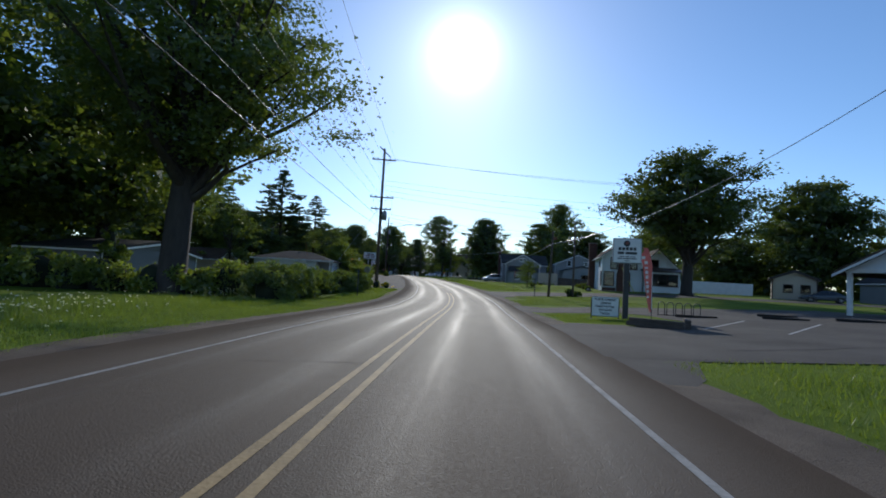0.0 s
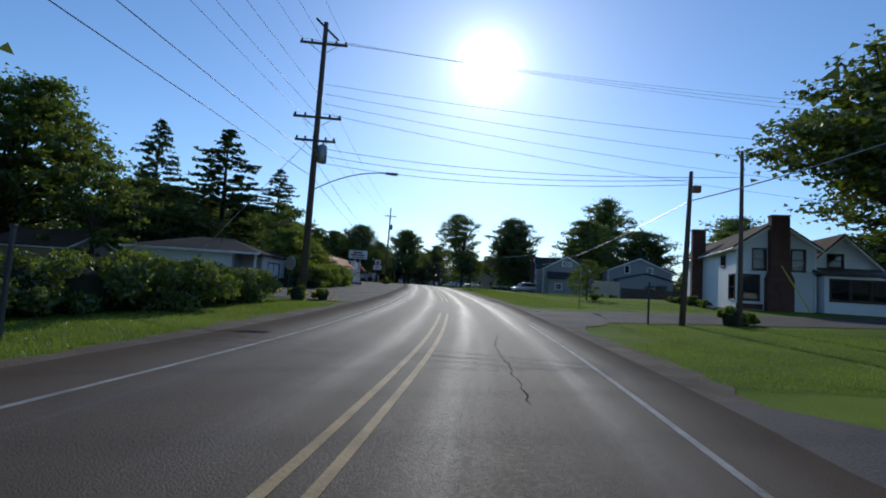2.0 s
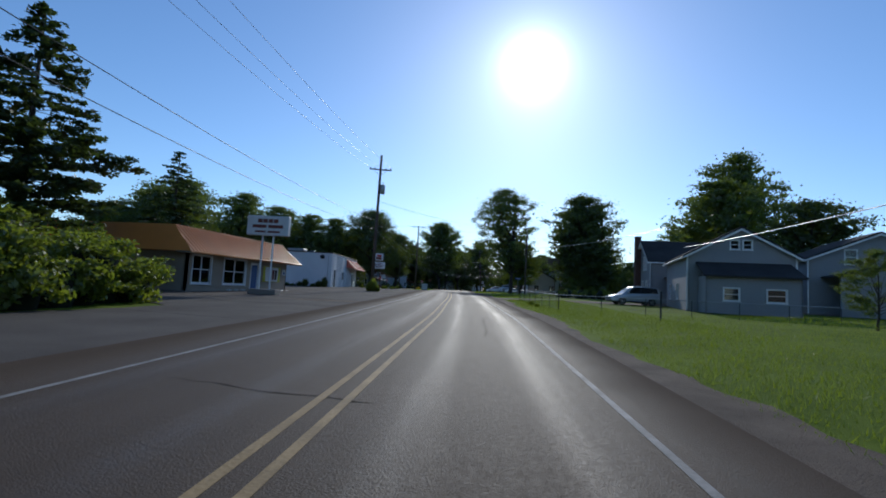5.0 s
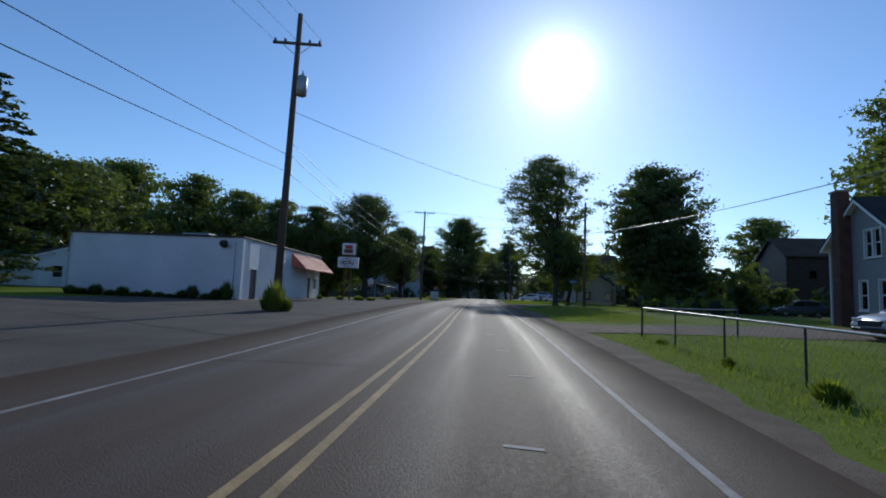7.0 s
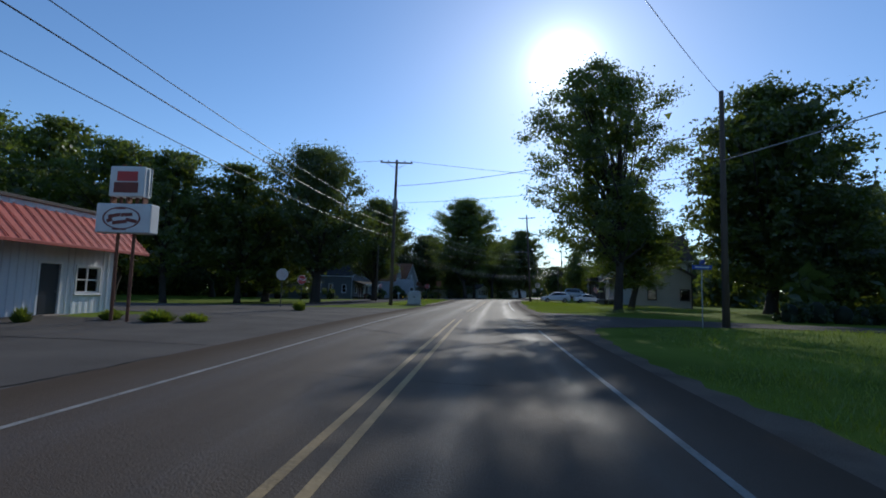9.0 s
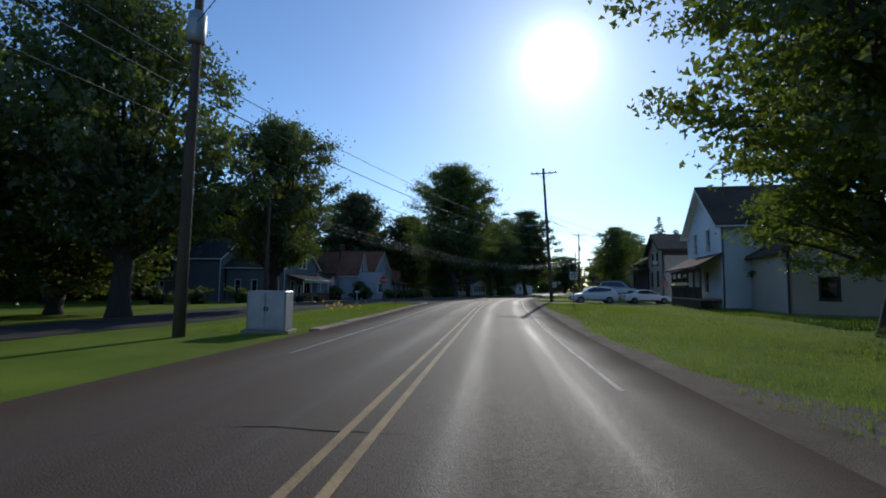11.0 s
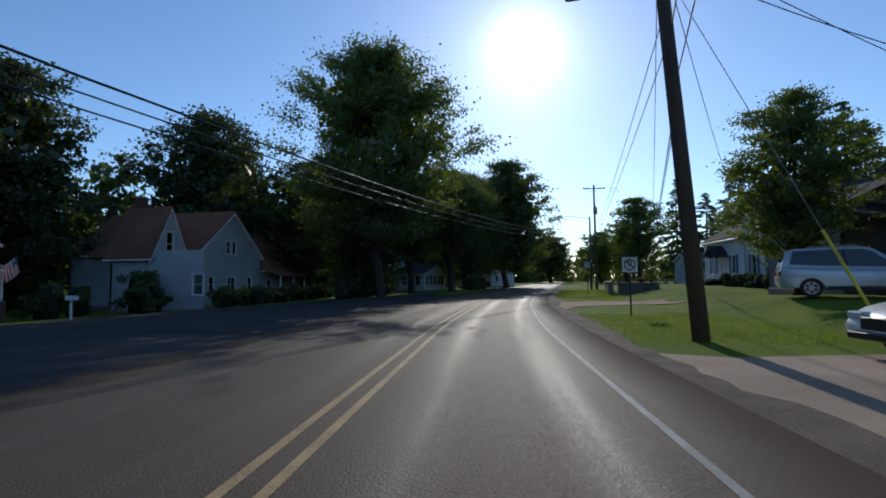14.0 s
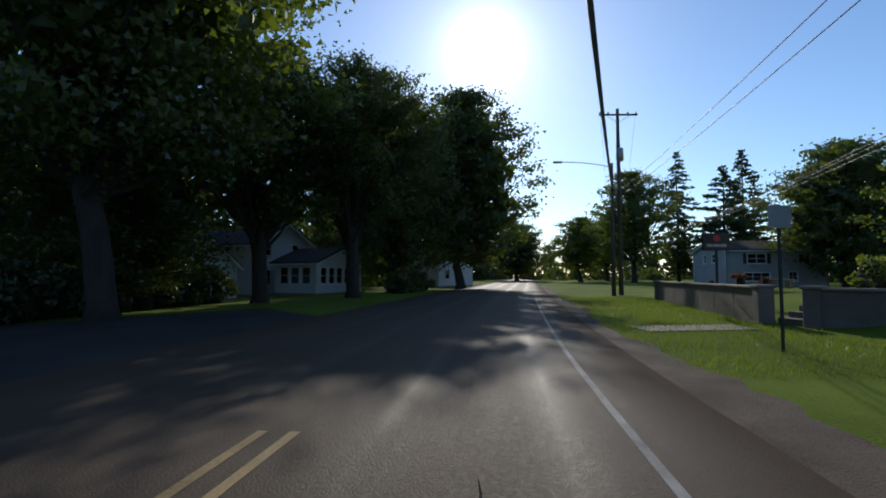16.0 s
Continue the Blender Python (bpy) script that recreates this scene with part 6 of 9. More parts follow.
stack = [(1.75, 0), (3.4, 0), (3.4, 2.3), (3.15, 2.9), (3.1, 6.75), (1.95, 6.75), (1.95, 2.9), (1.75, 2.3)]
ch = part("chimney", Shape().prism(stack, -0.62, -0.01, "y"), M_BRICK, h, "dark red brick chimney with stepped shoulders")
part("cap", Shape().box(1.9, -0.67, 6.75, 3.15, 0.04, 6.85, 0.02), M_CONCRETE, ch)
chimney(h, -0.33, 9.4, 0, 6.9, 1.1, 0.62)
part("skirt_board", Shape().box(-0.02, -0.03, 0.0, 1.7, -0.002, 0.5, 0.01), M_BRICK, h, "brick footing under the corner window")
h = gable_house("house_wing", 24.65, 65.3, -11, 4.6, 9.0, 3.2, 5.5, M_WHITE_SIDING, M_SHINGLE, M_TRIM, "low white wing under a brown roof", {"front": [(1.4, 0.9, 3.3, 0.9, W0)], "left": [(5.5, 1.6, 0.9, 1.4, W2)]})
sp = part("sun_porch_wall", wall_panel([(0.35, 1.45, 0.9, 2.3), (1.55, 2.65, 0.9, 2.3), (2.75, 3.85, 0.9, 2.3)], 4.2, lambda u: 2.55), M_WHITE_SIDING, h, "glazed porch front")
sp.matrix_local = pose(0.3, -2.0, 0)
for u in (0.35, 1.55, 2.75):
    window(sp, 1.1, 1.4, pose(u, 0, 0.9), M_DARKTRIM, curtain=True)
for u in (0.3, 4.34):
    part("sun_porch_wall", Shape().box(u, -1.84, 0, u + 0.16, 0, 2.55), M_WHITE_SIDING, h)
part("porch_roof", Shape().prism([(-2.4, 2.6), (0.02, 3.1), (0.02, 3.25), (-2.4, 2.72)], -0.1, 4.9, "x"), M_DARKTRIM, h, "low dark porch roof")
part("porch_step", Shape().box(4.9, -2.0, -0.1, 6.2, -0.9, 0.18, 0.02), M_CONCRETE, h)

# grey houses beyond the lawn
h = gable_house("house", 12.9, 113.0, -8, 7.6, 11, 4.55, 6.7, M_PALE_SIDING, M_SHINGLE_GREY, M_TRIM, "grey-blue two-storey gable house with dark roof", {
    "front": [(3.1, 0.6, 5.1, 0.7, W1), (4.0, 0.6, 5.1, 0.7, W1)], "left": [(2, 0.9, 1.0, 1.3, W1), (6, 0.9, 1.0, 1.3, W1)]})
lo = [(-0.2, 3.0), (6.0, 3.0), (4.9, 4.0), (1.0, 4.0)]
part("porch_roof", Shape().prism([(-3.2, 2.7), (0.02, 3.9), (0.02, 4.02), (-3.2, 2.85)], 0.6, 7.2, "x"), M_SHINGLE_GREY, h)
sun_room = part("sunroom_wall", wall_panel([(1.2, 2.2, 1.0, 1.9), (4.0, 5.2, 1.0, 1.9)], 6.2, lambda u: 2.75), M_PALE_SIDING, h)
sun_room.matrix_local = pose(0.8, -2.8, 0)
window(sun_room, 1.0, 0.9, pose(1.2, 0, 1.0), M_TRIM)
window(sun_room, 1.2, 0.9, pose(4.0, 0, 1.0), M_TRIM)
for u in (0.8, 6.85):
    part("sunroom_wall", Shape().box(u, -2.8, 0, u + 0.15, 0, 2.8), M_PALE_SIDING, h)
h = gable_house("house", 26.0, 121.0, -8, 11.0, 10, 5.2, 7.6, M_PALE_SIDING, M_SHINGLE_GREY, M_TRIM, "light grey gable house with white rake boards", {
    "front": [(2.9, 0.9, 4.8, 1.3, W1), (6.9, 0.9, 4.9, 1.0, W1), (5.2, 3.0, 1.6, 1.2, {"bars": 4})]})
part("porch_roof", Shape().prism([(1.0, 3.4), (6.2, 4.7), (11.4, 3.4), (11.4, 3.55), (6.2, 4.88), (1.0, 3.55)], -2.6, 0.05, "y"), M_SHINGLE_GREY, h)
part("porch_wall", wall_panel([(4.4, 8.2, 1.4, 2.6)], 9.2, lambda u: 3.42 + (1.15) * (1 - abs(2 * u / 9.2 - 1))), M_PALE_SIDING, h).matrix_local = pose(1.6, -2.3, 0)

# farmhouse with brick chimney on its road-side gable
h = gable_house("house", 13.8, 134.4, -90, 6.5, 11.5, 4.85, 7.2, M_PALE_SIDING, M_SHINGLE_GREY, M_TRIM, "tall grey-white farmhouse with dark roof and brick chimney", {
    "front": [(3.5, 0.62, 3.9, 1.5, W1), (4.25, 0.62, 3.9, 1.5, W1), (4.6, 0.7, 1.0, 1.6, W1), (2.9, 0.7, 1.0, 1.6, W1)], "right": [(2.6, 0.8, 1.4, 1.5, W1), (6, 0.8, 1.4, 1.5, W1)], "left": [(2, 0.8, 1.4, 1.5, W1)]})
chimney(h, 1.9, -0.34, 0, 7.9, 0.8, 0.62)
part("entry_roof", Shape().prism([(6.6, 2.9), (8.4, 2.2), (8.4, 2.34), (6.6, 3.05)], 1.4, 5.2, "y"), M_SHINGLE, h)
for v in (1.6, 5.0):
    part("porch_post", Shape().box(8.2, v - 0.06, 0, 8.32, v + 0.06, 2.25, 0.01), M_TRIM, h)

# grey houses west of the junction: gables to the street
h = gable_house("house", -46.0, 215.2, 90, 9.2, 8.8, 4.6, 7.9, M_GREY_SIDING, M_SHINGLE_GREY, M_TRIM, "grey gable house with white trim and a deep front porch", {
    "front": [(3.55, 0.85, 4.5, 1.35, W1), (4.75, 0.85, 4.5, 1.35, W1), (1.6, 0.9, 1.2, 1.5, W1), (5.2, 1.6, 1.0, 1.5, W2)],
    "left": [(1.5, 0.8, 1.2, 1.6, W1), (4.0, 0.8, 1.2, 1.6, W1), (6.8, 0.8, 1.2, 1.5, W1)]}, doors=(("front", 3.4, 0.9, 2.1, M_DARKTRIM),))
part("vent", Shape().disc((4.6, -0.03, 6.9), 0.32, 0.05, "y", 20, 0.2), M_TRIM, h, "round gable vent")
porch(h, 0.9, -2.3, 8.3, 0, 2.75, M_SHINGLE_GREY, M_TRIM, [(1.05, -2.2), (3.2, -2.2), (5.8, -2.2), (8.15, -2.2)], 0.75, False, 0.5, (3.2, 4.6, 2))
for a, b in ((0.9, 3.1), (4.7, 8.3)):
    part("porch_wall", Shape().box(a, -2.36, -0.1, b, -2.20, 1.15, 0.01), M_BRICK, h, "low dark brick porch wall")
for k in range(7):
    part("wall_cap", Shape().box(4.75 + 0.51 * k, -2.42, 1.15, 5.2 + 0.51 * k, -2.14, 1.22, 0.01), M_CONCRETE, h)
h = gable_house("house", -55.0, 214.3, 90, 11.2, 11, 6.0, 10.1, M_GREY_SIDING, M_SHINGLE_GREY, M_TRIM, "taller grey house section with white corner boards", {
    "front": [(1.7, 1.0, 4.2, 1.5, W2)], "left": [(1.5, 0.7, 1.4, 1.3, W1), (4.5, 0.7, 1.4, 1.3, W1), (3.0, 0.7, 4.0, 1.0, W1)]})
for u in (0.7, 3.4):
    part("porch_lamp", Shape().tube([(u, -0.1, 2.3), (u, -0.12, 2.42), (u, -0.1, 2.55)], [0.05, 0.08, 0.03], 8), M_HEADLIGHT, h)

# white house with two gables under the big tree
h = gable_house("house", -43.6, 233.6, 90, 3.5, 3.4, 4.5, 7.9, M_SHADED_SIDING, M_SHINGLE_RED, M_TRIM, "white house with a steep narrow gable and old red-brown roof", {
    "front": [(1.6, 0.75, 4.2, 1.9, W1), (1.6, 0.8, 1.0, 1.7, W1)], "left": [(3.0, 0.8, 1.2, 1.5, W1), (7.0, 0.8, 1.2, 1.5, W1)]})
h = gable_house("house", -42.3, 237.0, 90, 9.4, 12, 4.6, 8.3, M_SHADED_SIDING, M_SHINGLE_RED, M_TRIM, "white clapboard house with a broad gable and red-brown roof", {
    "front": [(4.0, 0.62, 4.6, 1.15, W1), (4.85, 0.62, 4.6, 1.15, W1), (1.6, 0.7, 1.2, 1.3, W1), (4.2, 1.2, 1.2, 1.3, W2), (7.4, 0.7, 1.2, 1.3, W1)]})
chimney(h, 1.4, 6.5, 5, 9.4, 0.7, 0.7)
part("infill_roof", Shape().prism([(-1.2, 4.2), (0.0, 4.6), (0.0, 4.75), (-1.2, 4.35)], 0.3, 9, "y"), M_SHINGLE_RED, h)
h = gable_house("house_wing", -49.0, 246.5, 0, 6.4, 9.5, 3.8, 7.4, M_SHADED_SIDING, M_SHINGLE_RED, M_TRIM, "side wing with a broad sunlit red-brown roof", {"right": [(2.0, 0.9, 1.2, 1.3, W1)]})
part("porch_roof", Shape().prism([(6.3, 3.6), (8.6, 2.8), (8.6, 2.92), (6.3, 3.74)], 1.0, 9.2, "y"), M_SHINGLE_RED, h)
for v in (1.2, 4.0, 6.6, 9.0):
    part("porch_post", Shape().box(8.35, v - 0.06, 0, 8.47, v + 0.06, 2.85, 0.01), M_TRIM, h)

# white house deeper in the trees
h = gable_house("house", -36.2, 272.0, 70, 7.5, 9, 4.6, 6.6, M_WHITE_SIDING, M_SHINGLE_GREY, M_TRIM, "white two-storey house in the tree shade", {"front": [(1.0, 0.8, 3.6, 1.1, W1), (4.5, 0.8, 3.6, 1.1, W1), (1.0, 0.8, 1.0, 1.3, W1)], "left": [(2, 0.8, 1.0, 1.3, W1), (5, 0.8, 3.4, 1.1, W1)]})
h2 = gable_house("sun_porch", -30.5, 271.0, 70, 6.5, 4.5, 2.7, 3.9, M_WHITE_SIDING, M_SHINGLE_GREY, M_TRIM, "glazed white sun porch", {"front": [(0.6 + 1.1 * k, 0.85, 0.9, 1.4, W1) for k in range(5)], "left": [(0.6 + 1.2 * k, 0.9, 0.9, 1.4, W1) for k in range(3)]})

# cream house with dark trim behind the parked cars
h = gable_house("house", 0.2, 225.4, -90, 8.5, 13.5, 5.5, 7.4, M_CREAM, M_SHINGLE_GREY, M_DARKTRIM, "cream-painted house with dark brown trim and a window", {
    "right": [(1.9, 0.95, 1.3, 1.9, {"bars": 1, "curtain": True}), (7.5, 0.95, 1.3, 1.9, W1)], "front": [(2.2, 0.85, 1.3, 1.7, W1), (5.6, 0.85, 1.3, 1.7, W1), (2.6, 0.8, 3.8, 1.4, W1), (5.4, 0.8, 3.8, 1.4, W1)]}, over=0.5)
part("eave_band", Shape().box(8.504, -0.04, 4.75, 8.54, 13.54, 5.45, 0.01), M_DARKTRIM, h, "deep brown eave band")
part("window_unit", Shape().box(5.5, -0.5, 3.85, 6.1, -0.01, 4.25, 0.02), M_TRIM, h, "white window air conditioner")
h3 = gable_house("house_wing", -1.4, 226.6, 0, 6.0, 7, 4.0, 5.4, M_GREY_SIDING, M_SHINGLE_GREY, M_DARKTRIM, "dim grey porch wing behind the cars", {"left": [(2.0, 0.9, 1.0, 1.4, W1)]})
for u in (0.1, 1.5, 3.0, 4.6):
    part("porch_post", Shape().box(u - 0.07, -1.9, 0, u + 0.07, -1.76, 3.35, 0.01), M_DARKTRIM, h3)
part("porch_roof", Shape().prism([(-2.2, 3.3), (0.05, 4.0), (0.05, 4.15), (-2.2, 3.45)], -0.4, 6.2, "x"), M_SHINGLE_GREY, h3)
part("porch_deck", Shape().box(0, -2.0, 0, 6.0, 0, 0.35, 0.02), M_DARKTRIM, h3)

# white house with the dark porch by the lawn: its gable and porch face the road
h = gable_house("house", 0.25, 206.2, -90, 9.0, 9, 6.4, 9.7, M_WHITE_SIDING, M_SHINGLE, M_TRIM, "white two-storey house with gable, window fans and brown roof", {
    "front": [(2.0, 0.9, 4.5, 1.65, W1), (5.6, 0.9, 4.5, 1.65, W1), (1.2, 0.9, 1.2, 1.7, W1), (4.9, 1.0, 1.2, 1.7, W1)], "left": [(3, 0.9, 1.2, 1.6, W1)]}, over=0.5)
part("vent", Shape().disc((4.5, -0.03, 8.1), 0.28, 0.05, "y", 20, 0.17), M_TRIM, h, "oval gable vent")
for u in (2.15, 5.75):
    part("window_unit", Shape().box(u, -0.28, 4.52, u + 0.58, -0.04, 4.95, 0.02), M_TRIM, h, "white box fan in the window")
porch(h, -0.1, -1.5, 9.0, 0, 3.0, M_SHINGLE, M_DARKTRIM, [(0.05, -1.4), (1.7, -1.4), (3.4, -1.4), (5.2, -1.4), (7.0, -1.4), (8.85, -1.4)], 1.0, True, 0.75)
arch_x = (0.05, 1.7, 3.4, 5.2, 7.0, 8.85)
for a, b in zip(arch_x, arch_x[1:]):
    for k, u in ((1, a), (-1, b)):
        part("arch_bracket", Shape().prism([(u + k * 0.06, 2.78), (u + k * 0.45, 2.78), (u + k * 0.2, 2.66), (u + k * 0.06, 2.4)], -1.43, -1.37, "y"), M_DARKTRIM, h)
for k in range(3):
    part("step", Shape().box(-0.4 - 0.3 * k, -1.3, -0.2, -0.1 - 0.3 * k, -0.2, 0.56 - 0.19 * k, 0.012), M_CONCRETE, h)
for u in (0.9, 2.55, 4.3):
    bk = part("hanging_basket", Shape().tube([(u, -1.35, 2.05), (u, -1.35, 2.2), (u, -1.35, 2.37)], [0.08, 0.26, 0.24], 12), M_HEDGE_CORE, h, "dark round hanging basket")
    part("chain", Shape().tube([(u, -1.35, 2.35), (u, -1.35, 2.8)], 0.01, 4), M_BLACK, bk)
# flower boxes along the porch rail
fb = new("flower_box")
fb.matrix_world = pose(-1.35, 202.2, ground(-1.9, 202.2) + 1.68, 0, 0, 90)
part("box", Shape().box(-1.8, -0.14, -0.1, 3.4, 0.06, 0.06, 0.01), M_DARKTRIM, fb)
rng_f = np.random.default_rng(2)
v, f = leaf_cloud(rng_f, [(-1.7 + 0.33 * k, -0.05, 0.14) for k in range(15)], [0.17] * 15, 1300, 0.09, 0.5, 0.8)
part("flowers", arr_mesh("flowers", v, f, M_FLOWER), None, fb)
tagged(fb, "flower box with pale blossoms on the porch rail", "flower box")


def flag(x, y, z, turn, label, ln=1.5, drop=0.9, striped=True):
    ob = new("flag")
    ob.matrix_world = pose(x, y, z, 0, 0, turn)
    part("staff", Shape().tube([(0, 0, 0), (0.75, 0, 0.75)], 0.018, 6), M_TRIM, ob)
    if striped:
        for k in range(9):
            s = Shape()
            pts = []
            for q in range(7):
                t = q / 6
                pts.append((0.25 + 0.5 * k / 9 + 0.10 * t - 0.1 * math.sin(3 * t + k * 0.3) * 0.3, 0.05 * math.sin(5 * t + k * 0.7), 0.25 + 0.5 * k / 9 - drop * t))
            v_, f_ = [], []
            for p in pts:
                v_ += [p, (p[0] + 0.5 / 9, p[1] + 0.015, p[2] + 0.5 / 9)]
            s.add(v_, [(2 * i, 2 * i + 1, 2 * i + 3, 2 * i + 2) for i in range(6)])
            part("stripe", s, M_BANNER if k % 2 == 0 else M_CLOTHW, ob)
        part("canton", Shape().add([(0.5, -0.012, 0.55), (0.78, -0.012, 0.8), (0.80, -0.012, 0.42), (0.54, -0.012, 0.16)], [(0, 1, 2, 3)]), M_CLOTHB, ob, "dark blue field of the flag")
    return tagged(ob, label, "flag")


flag(-1.25, 206.3, ground(-1.8, 206) + 2.1, 150, "striped red and white flag hanging from the porch post")
flag(-43.5, 222.9, ground(-43, 223) + 2.75, 35, "striped red and white flag hanging off the porch corner")

# white house with shuttered windows and the low neighbour
SH = {"bars": 1, "shutters": M_CLOTHB}
h = gable_house("house", 2.5, 246.0, -90, 6.4, 9, 6.1, 8.0, M_WHITE_SIDING, M_SHINGLE_GREY, M_TRIM, "white colonial house with dark shutters", {
    "front": [(1.15, 0.85, 3.7, 1.5, SH), (4.0, 0.85, 3.7, 1.5, SH), (1.15, 0.85, 1.0, 1.6, SH), (4.0, 0.85, 1.0, 1.6, SH)], "right": [(2.0, 0.85, 3.7, 1.4, W1), (5.0, 0.85, 1.1, 1.6, W1)]})
part("vent", Shape().disc((3.2, -0.03, 6.9), 0.25, 0.05, "y", 20, 0.15), M_TRIM, h, "small round gable vent")
h = gable_house("house_wing", 2.5, 246.1, 0, 7.2, 9.2, 4.3, 6.3, M_WHITE_SIDING, M_SHINGLE_GREY, M_TRIM, "white one-storey wing with a gabled entry roof", {"left": [(2.0, 0.8, 1.1, 1.9, SH), (6.6, 0.8, 1.1, 1.6, SH)]}, doors=(("left", 4.2, 0.95, 2.1, M_TRIM),))
part("entry_roof", Shape().prism([(3.3, 2.6), (4.5, 3.5), (5.7, 2.6), (5.7, 2.78), (4.5, 3.7), (3.3, 2.78)], -1.3, 0.02, "x"), M_SHINGLE_GREY, h)
for v in (3.5, 5.5):
    part("porch_post", Shape().box(-1.2, v - 0.06, 0, -1.08, v + 0.06, 2.7, 0.01), M_TRIM, h)
for k in range(4):
    part("stone_step", Shape().box(-1.3 - 0.35 * (k + 1), 3.4, -0.2, -0.05, 6.9, 0.62 - 0.15 * k, 0.02), M_CONCRETE, h, "broad pale concrete step")
h = gable_house("house", 13.4, 303.0, -90, 9.0, 12.0, 4.5, 5.75, M_DIMMED_SIDING, M_SHINGLE_GREY, M_TRIM, "low white raised ranch house with grey roof, walls toned down for tree shade", {
    "right": [(2.6, 2.2, 2.85, 1.2, {"bars": 2, "shutters": M_BLACK}), (8.6, 1.4, 2.95, 1.1, W2), (2.2, 3.0, 0.7, 1.0, {"bars": 3}), (7.4, 1.0, 0.7, 1.1, W2)], "front": [(3.0, 0.9, 3.0, 1.1, W1), (5.5, 0.9, 3.0, 1.1, W1)]})
# notice board on one post above the garden wall
nb = put_at(new("yard_sign"), -3.5, 260.1, 12)
part("post", Shape().box(-0.06, -0.05, -0.3, 0.06, 0.05, 2.2, 0.01), M_DARKSTEEL, nb)
bd = part("board", Shape().box(-0.84, -0.06, 2.15, 0.84, 0.06, 3.15, 0.02), M_BLACK, nb, "dark board with a pale line of writing")
part("bar", Shape().disc((0, -0.064, 2.85), 0.2, 0.006, "y", 20), M_SIGNRED, bd)
for u in (-0.62, -0.2, 0.22):
    part("bar", Shape().box(u, -0.066, 2.36, u + 0.38, -0.061, 2.52), M_STEEL, bd)
tagged(nb, "dark sign board on one post behind a garden wall", "sign")
# low wing of the white house under the trees
h = gable_house("house_wing", -37.4, 263.0, 70, 5.0, 6, 2.6, 4.5, M_WHITE_SIDING, M_SHINGLE_GREY, M_TRIM, "low white gabled wing behind a dark hedge", {"front": [(2.0, 0.9, 1.0, 1.2, W1)]})
# dark barn behind the side street; its very dark brown walls hold its shade
h = gable_house("barn", 30.8, 190.0, -90, 10.0, 17, 8.6, 11.6, M_DARKTRIM, M_SHINGLE, M_DARKTRIM, "tall weathered barn, deep shade put into its dark walls", {"right": [(3.0, 0.9, 5.2, 1.2, W2), (9.0, 0.9, 5.2, 1.2, W2)]})
# sheds at the west of the start
h = gable_house("long_shed", -25.5, 36.0, 90, 13.0, 6, 2.4, 3.3, M_GREY_SIDING, M_SHINGLE_GREY, M_TRIM, "long low shed with a pale eave behind the hedge", {})
h = gable_house("cottage", -30.5, 64.0, 90, 5, 6, 2.2, 3.4, M_TAN_SIDING, M_SHINGLE, M_TRIM, "small tan cottage under the trees", {"front": [(1.5, 1.2, 0.9, 1.1, W2)]})
h = gable_house("house", -44.5, 28.5, 90, 11, 7, 2.7, 4.6, M_TAN_SIDING, M_SHINGLE_GREY, M_TRIM, "low dim house deep under the trees", {"front": [(1.5, 1.2, 0.9, 1.1, W2)]})
h = gable_house("house", -78, 160, 60, 9, 8, 4.2, 6, M_WHITE_SIDING, M_SHINGLE_GREY, M_TRIM, "white house far behind the shops", {"front": [(1.5, 0.9, 1.0, 1.2, W1), (4, 0.9, 1.0, 1.2, W1)]})
h = gable_house("house", -52, 137, 78, 11, 8, 3.2, 5.2, M_WHITE_SIDING, M_SHINGLE_GREY, M_TRIM, "pale house behind the forecourt trees", {"front": [(1.5, 0.9, 1.0, 1.2, W1), (5, 0.9, 1.0, 1.2, W1), (8, 0.9, 1.0, 1.2, W1)]})
h = gable_house("house", -22, 291, 60, 8, 8, 3.0, 5.0, M_WHITE_SIDING, M_SHINGLE_GREY, M_TRIM, "white house beyond the dark trees", {"front": [(1.5, 0.9, 1.0, 1.2, W1)]})
h = gable_house("house", 1.5, 190.0, -5, 6.2, 7, 3.9, 5.6, M_TAN_SIDING, M_SHINGLE, M_DARKTRIM, "dim low house in the shade of the maples", {"front": [(1.5, 0.9, 1.0, 1.2, W1), (5, 0.9, 1.0, 1.2, W1)]})
h = gable_house("brick_shop", 41.2, 64.0, -32, 4.6, 5, 2.7, 3.6, M_TAN_SIDING, M_SHINGLE_GREY, M_DARKTRIM, "small brown shed with a grey roof by the lot", {"front": [(1.2, 0.9, 1.0, 0.9, W1), (3.0, 0.9, 1.0, 0.9, W1)]})
h = gable_house("house", 56, 62, -10, 9, 8, 2.9, 5.2, M_GREY_SIDING, M_SHINGLE_GREY, M_TRIM, "grey house far behind the white fence", {"front": [(1.5, 0.9, 1.0, 1.2, W1), (5, 0.9, 1.0, 1.2, W1)]})

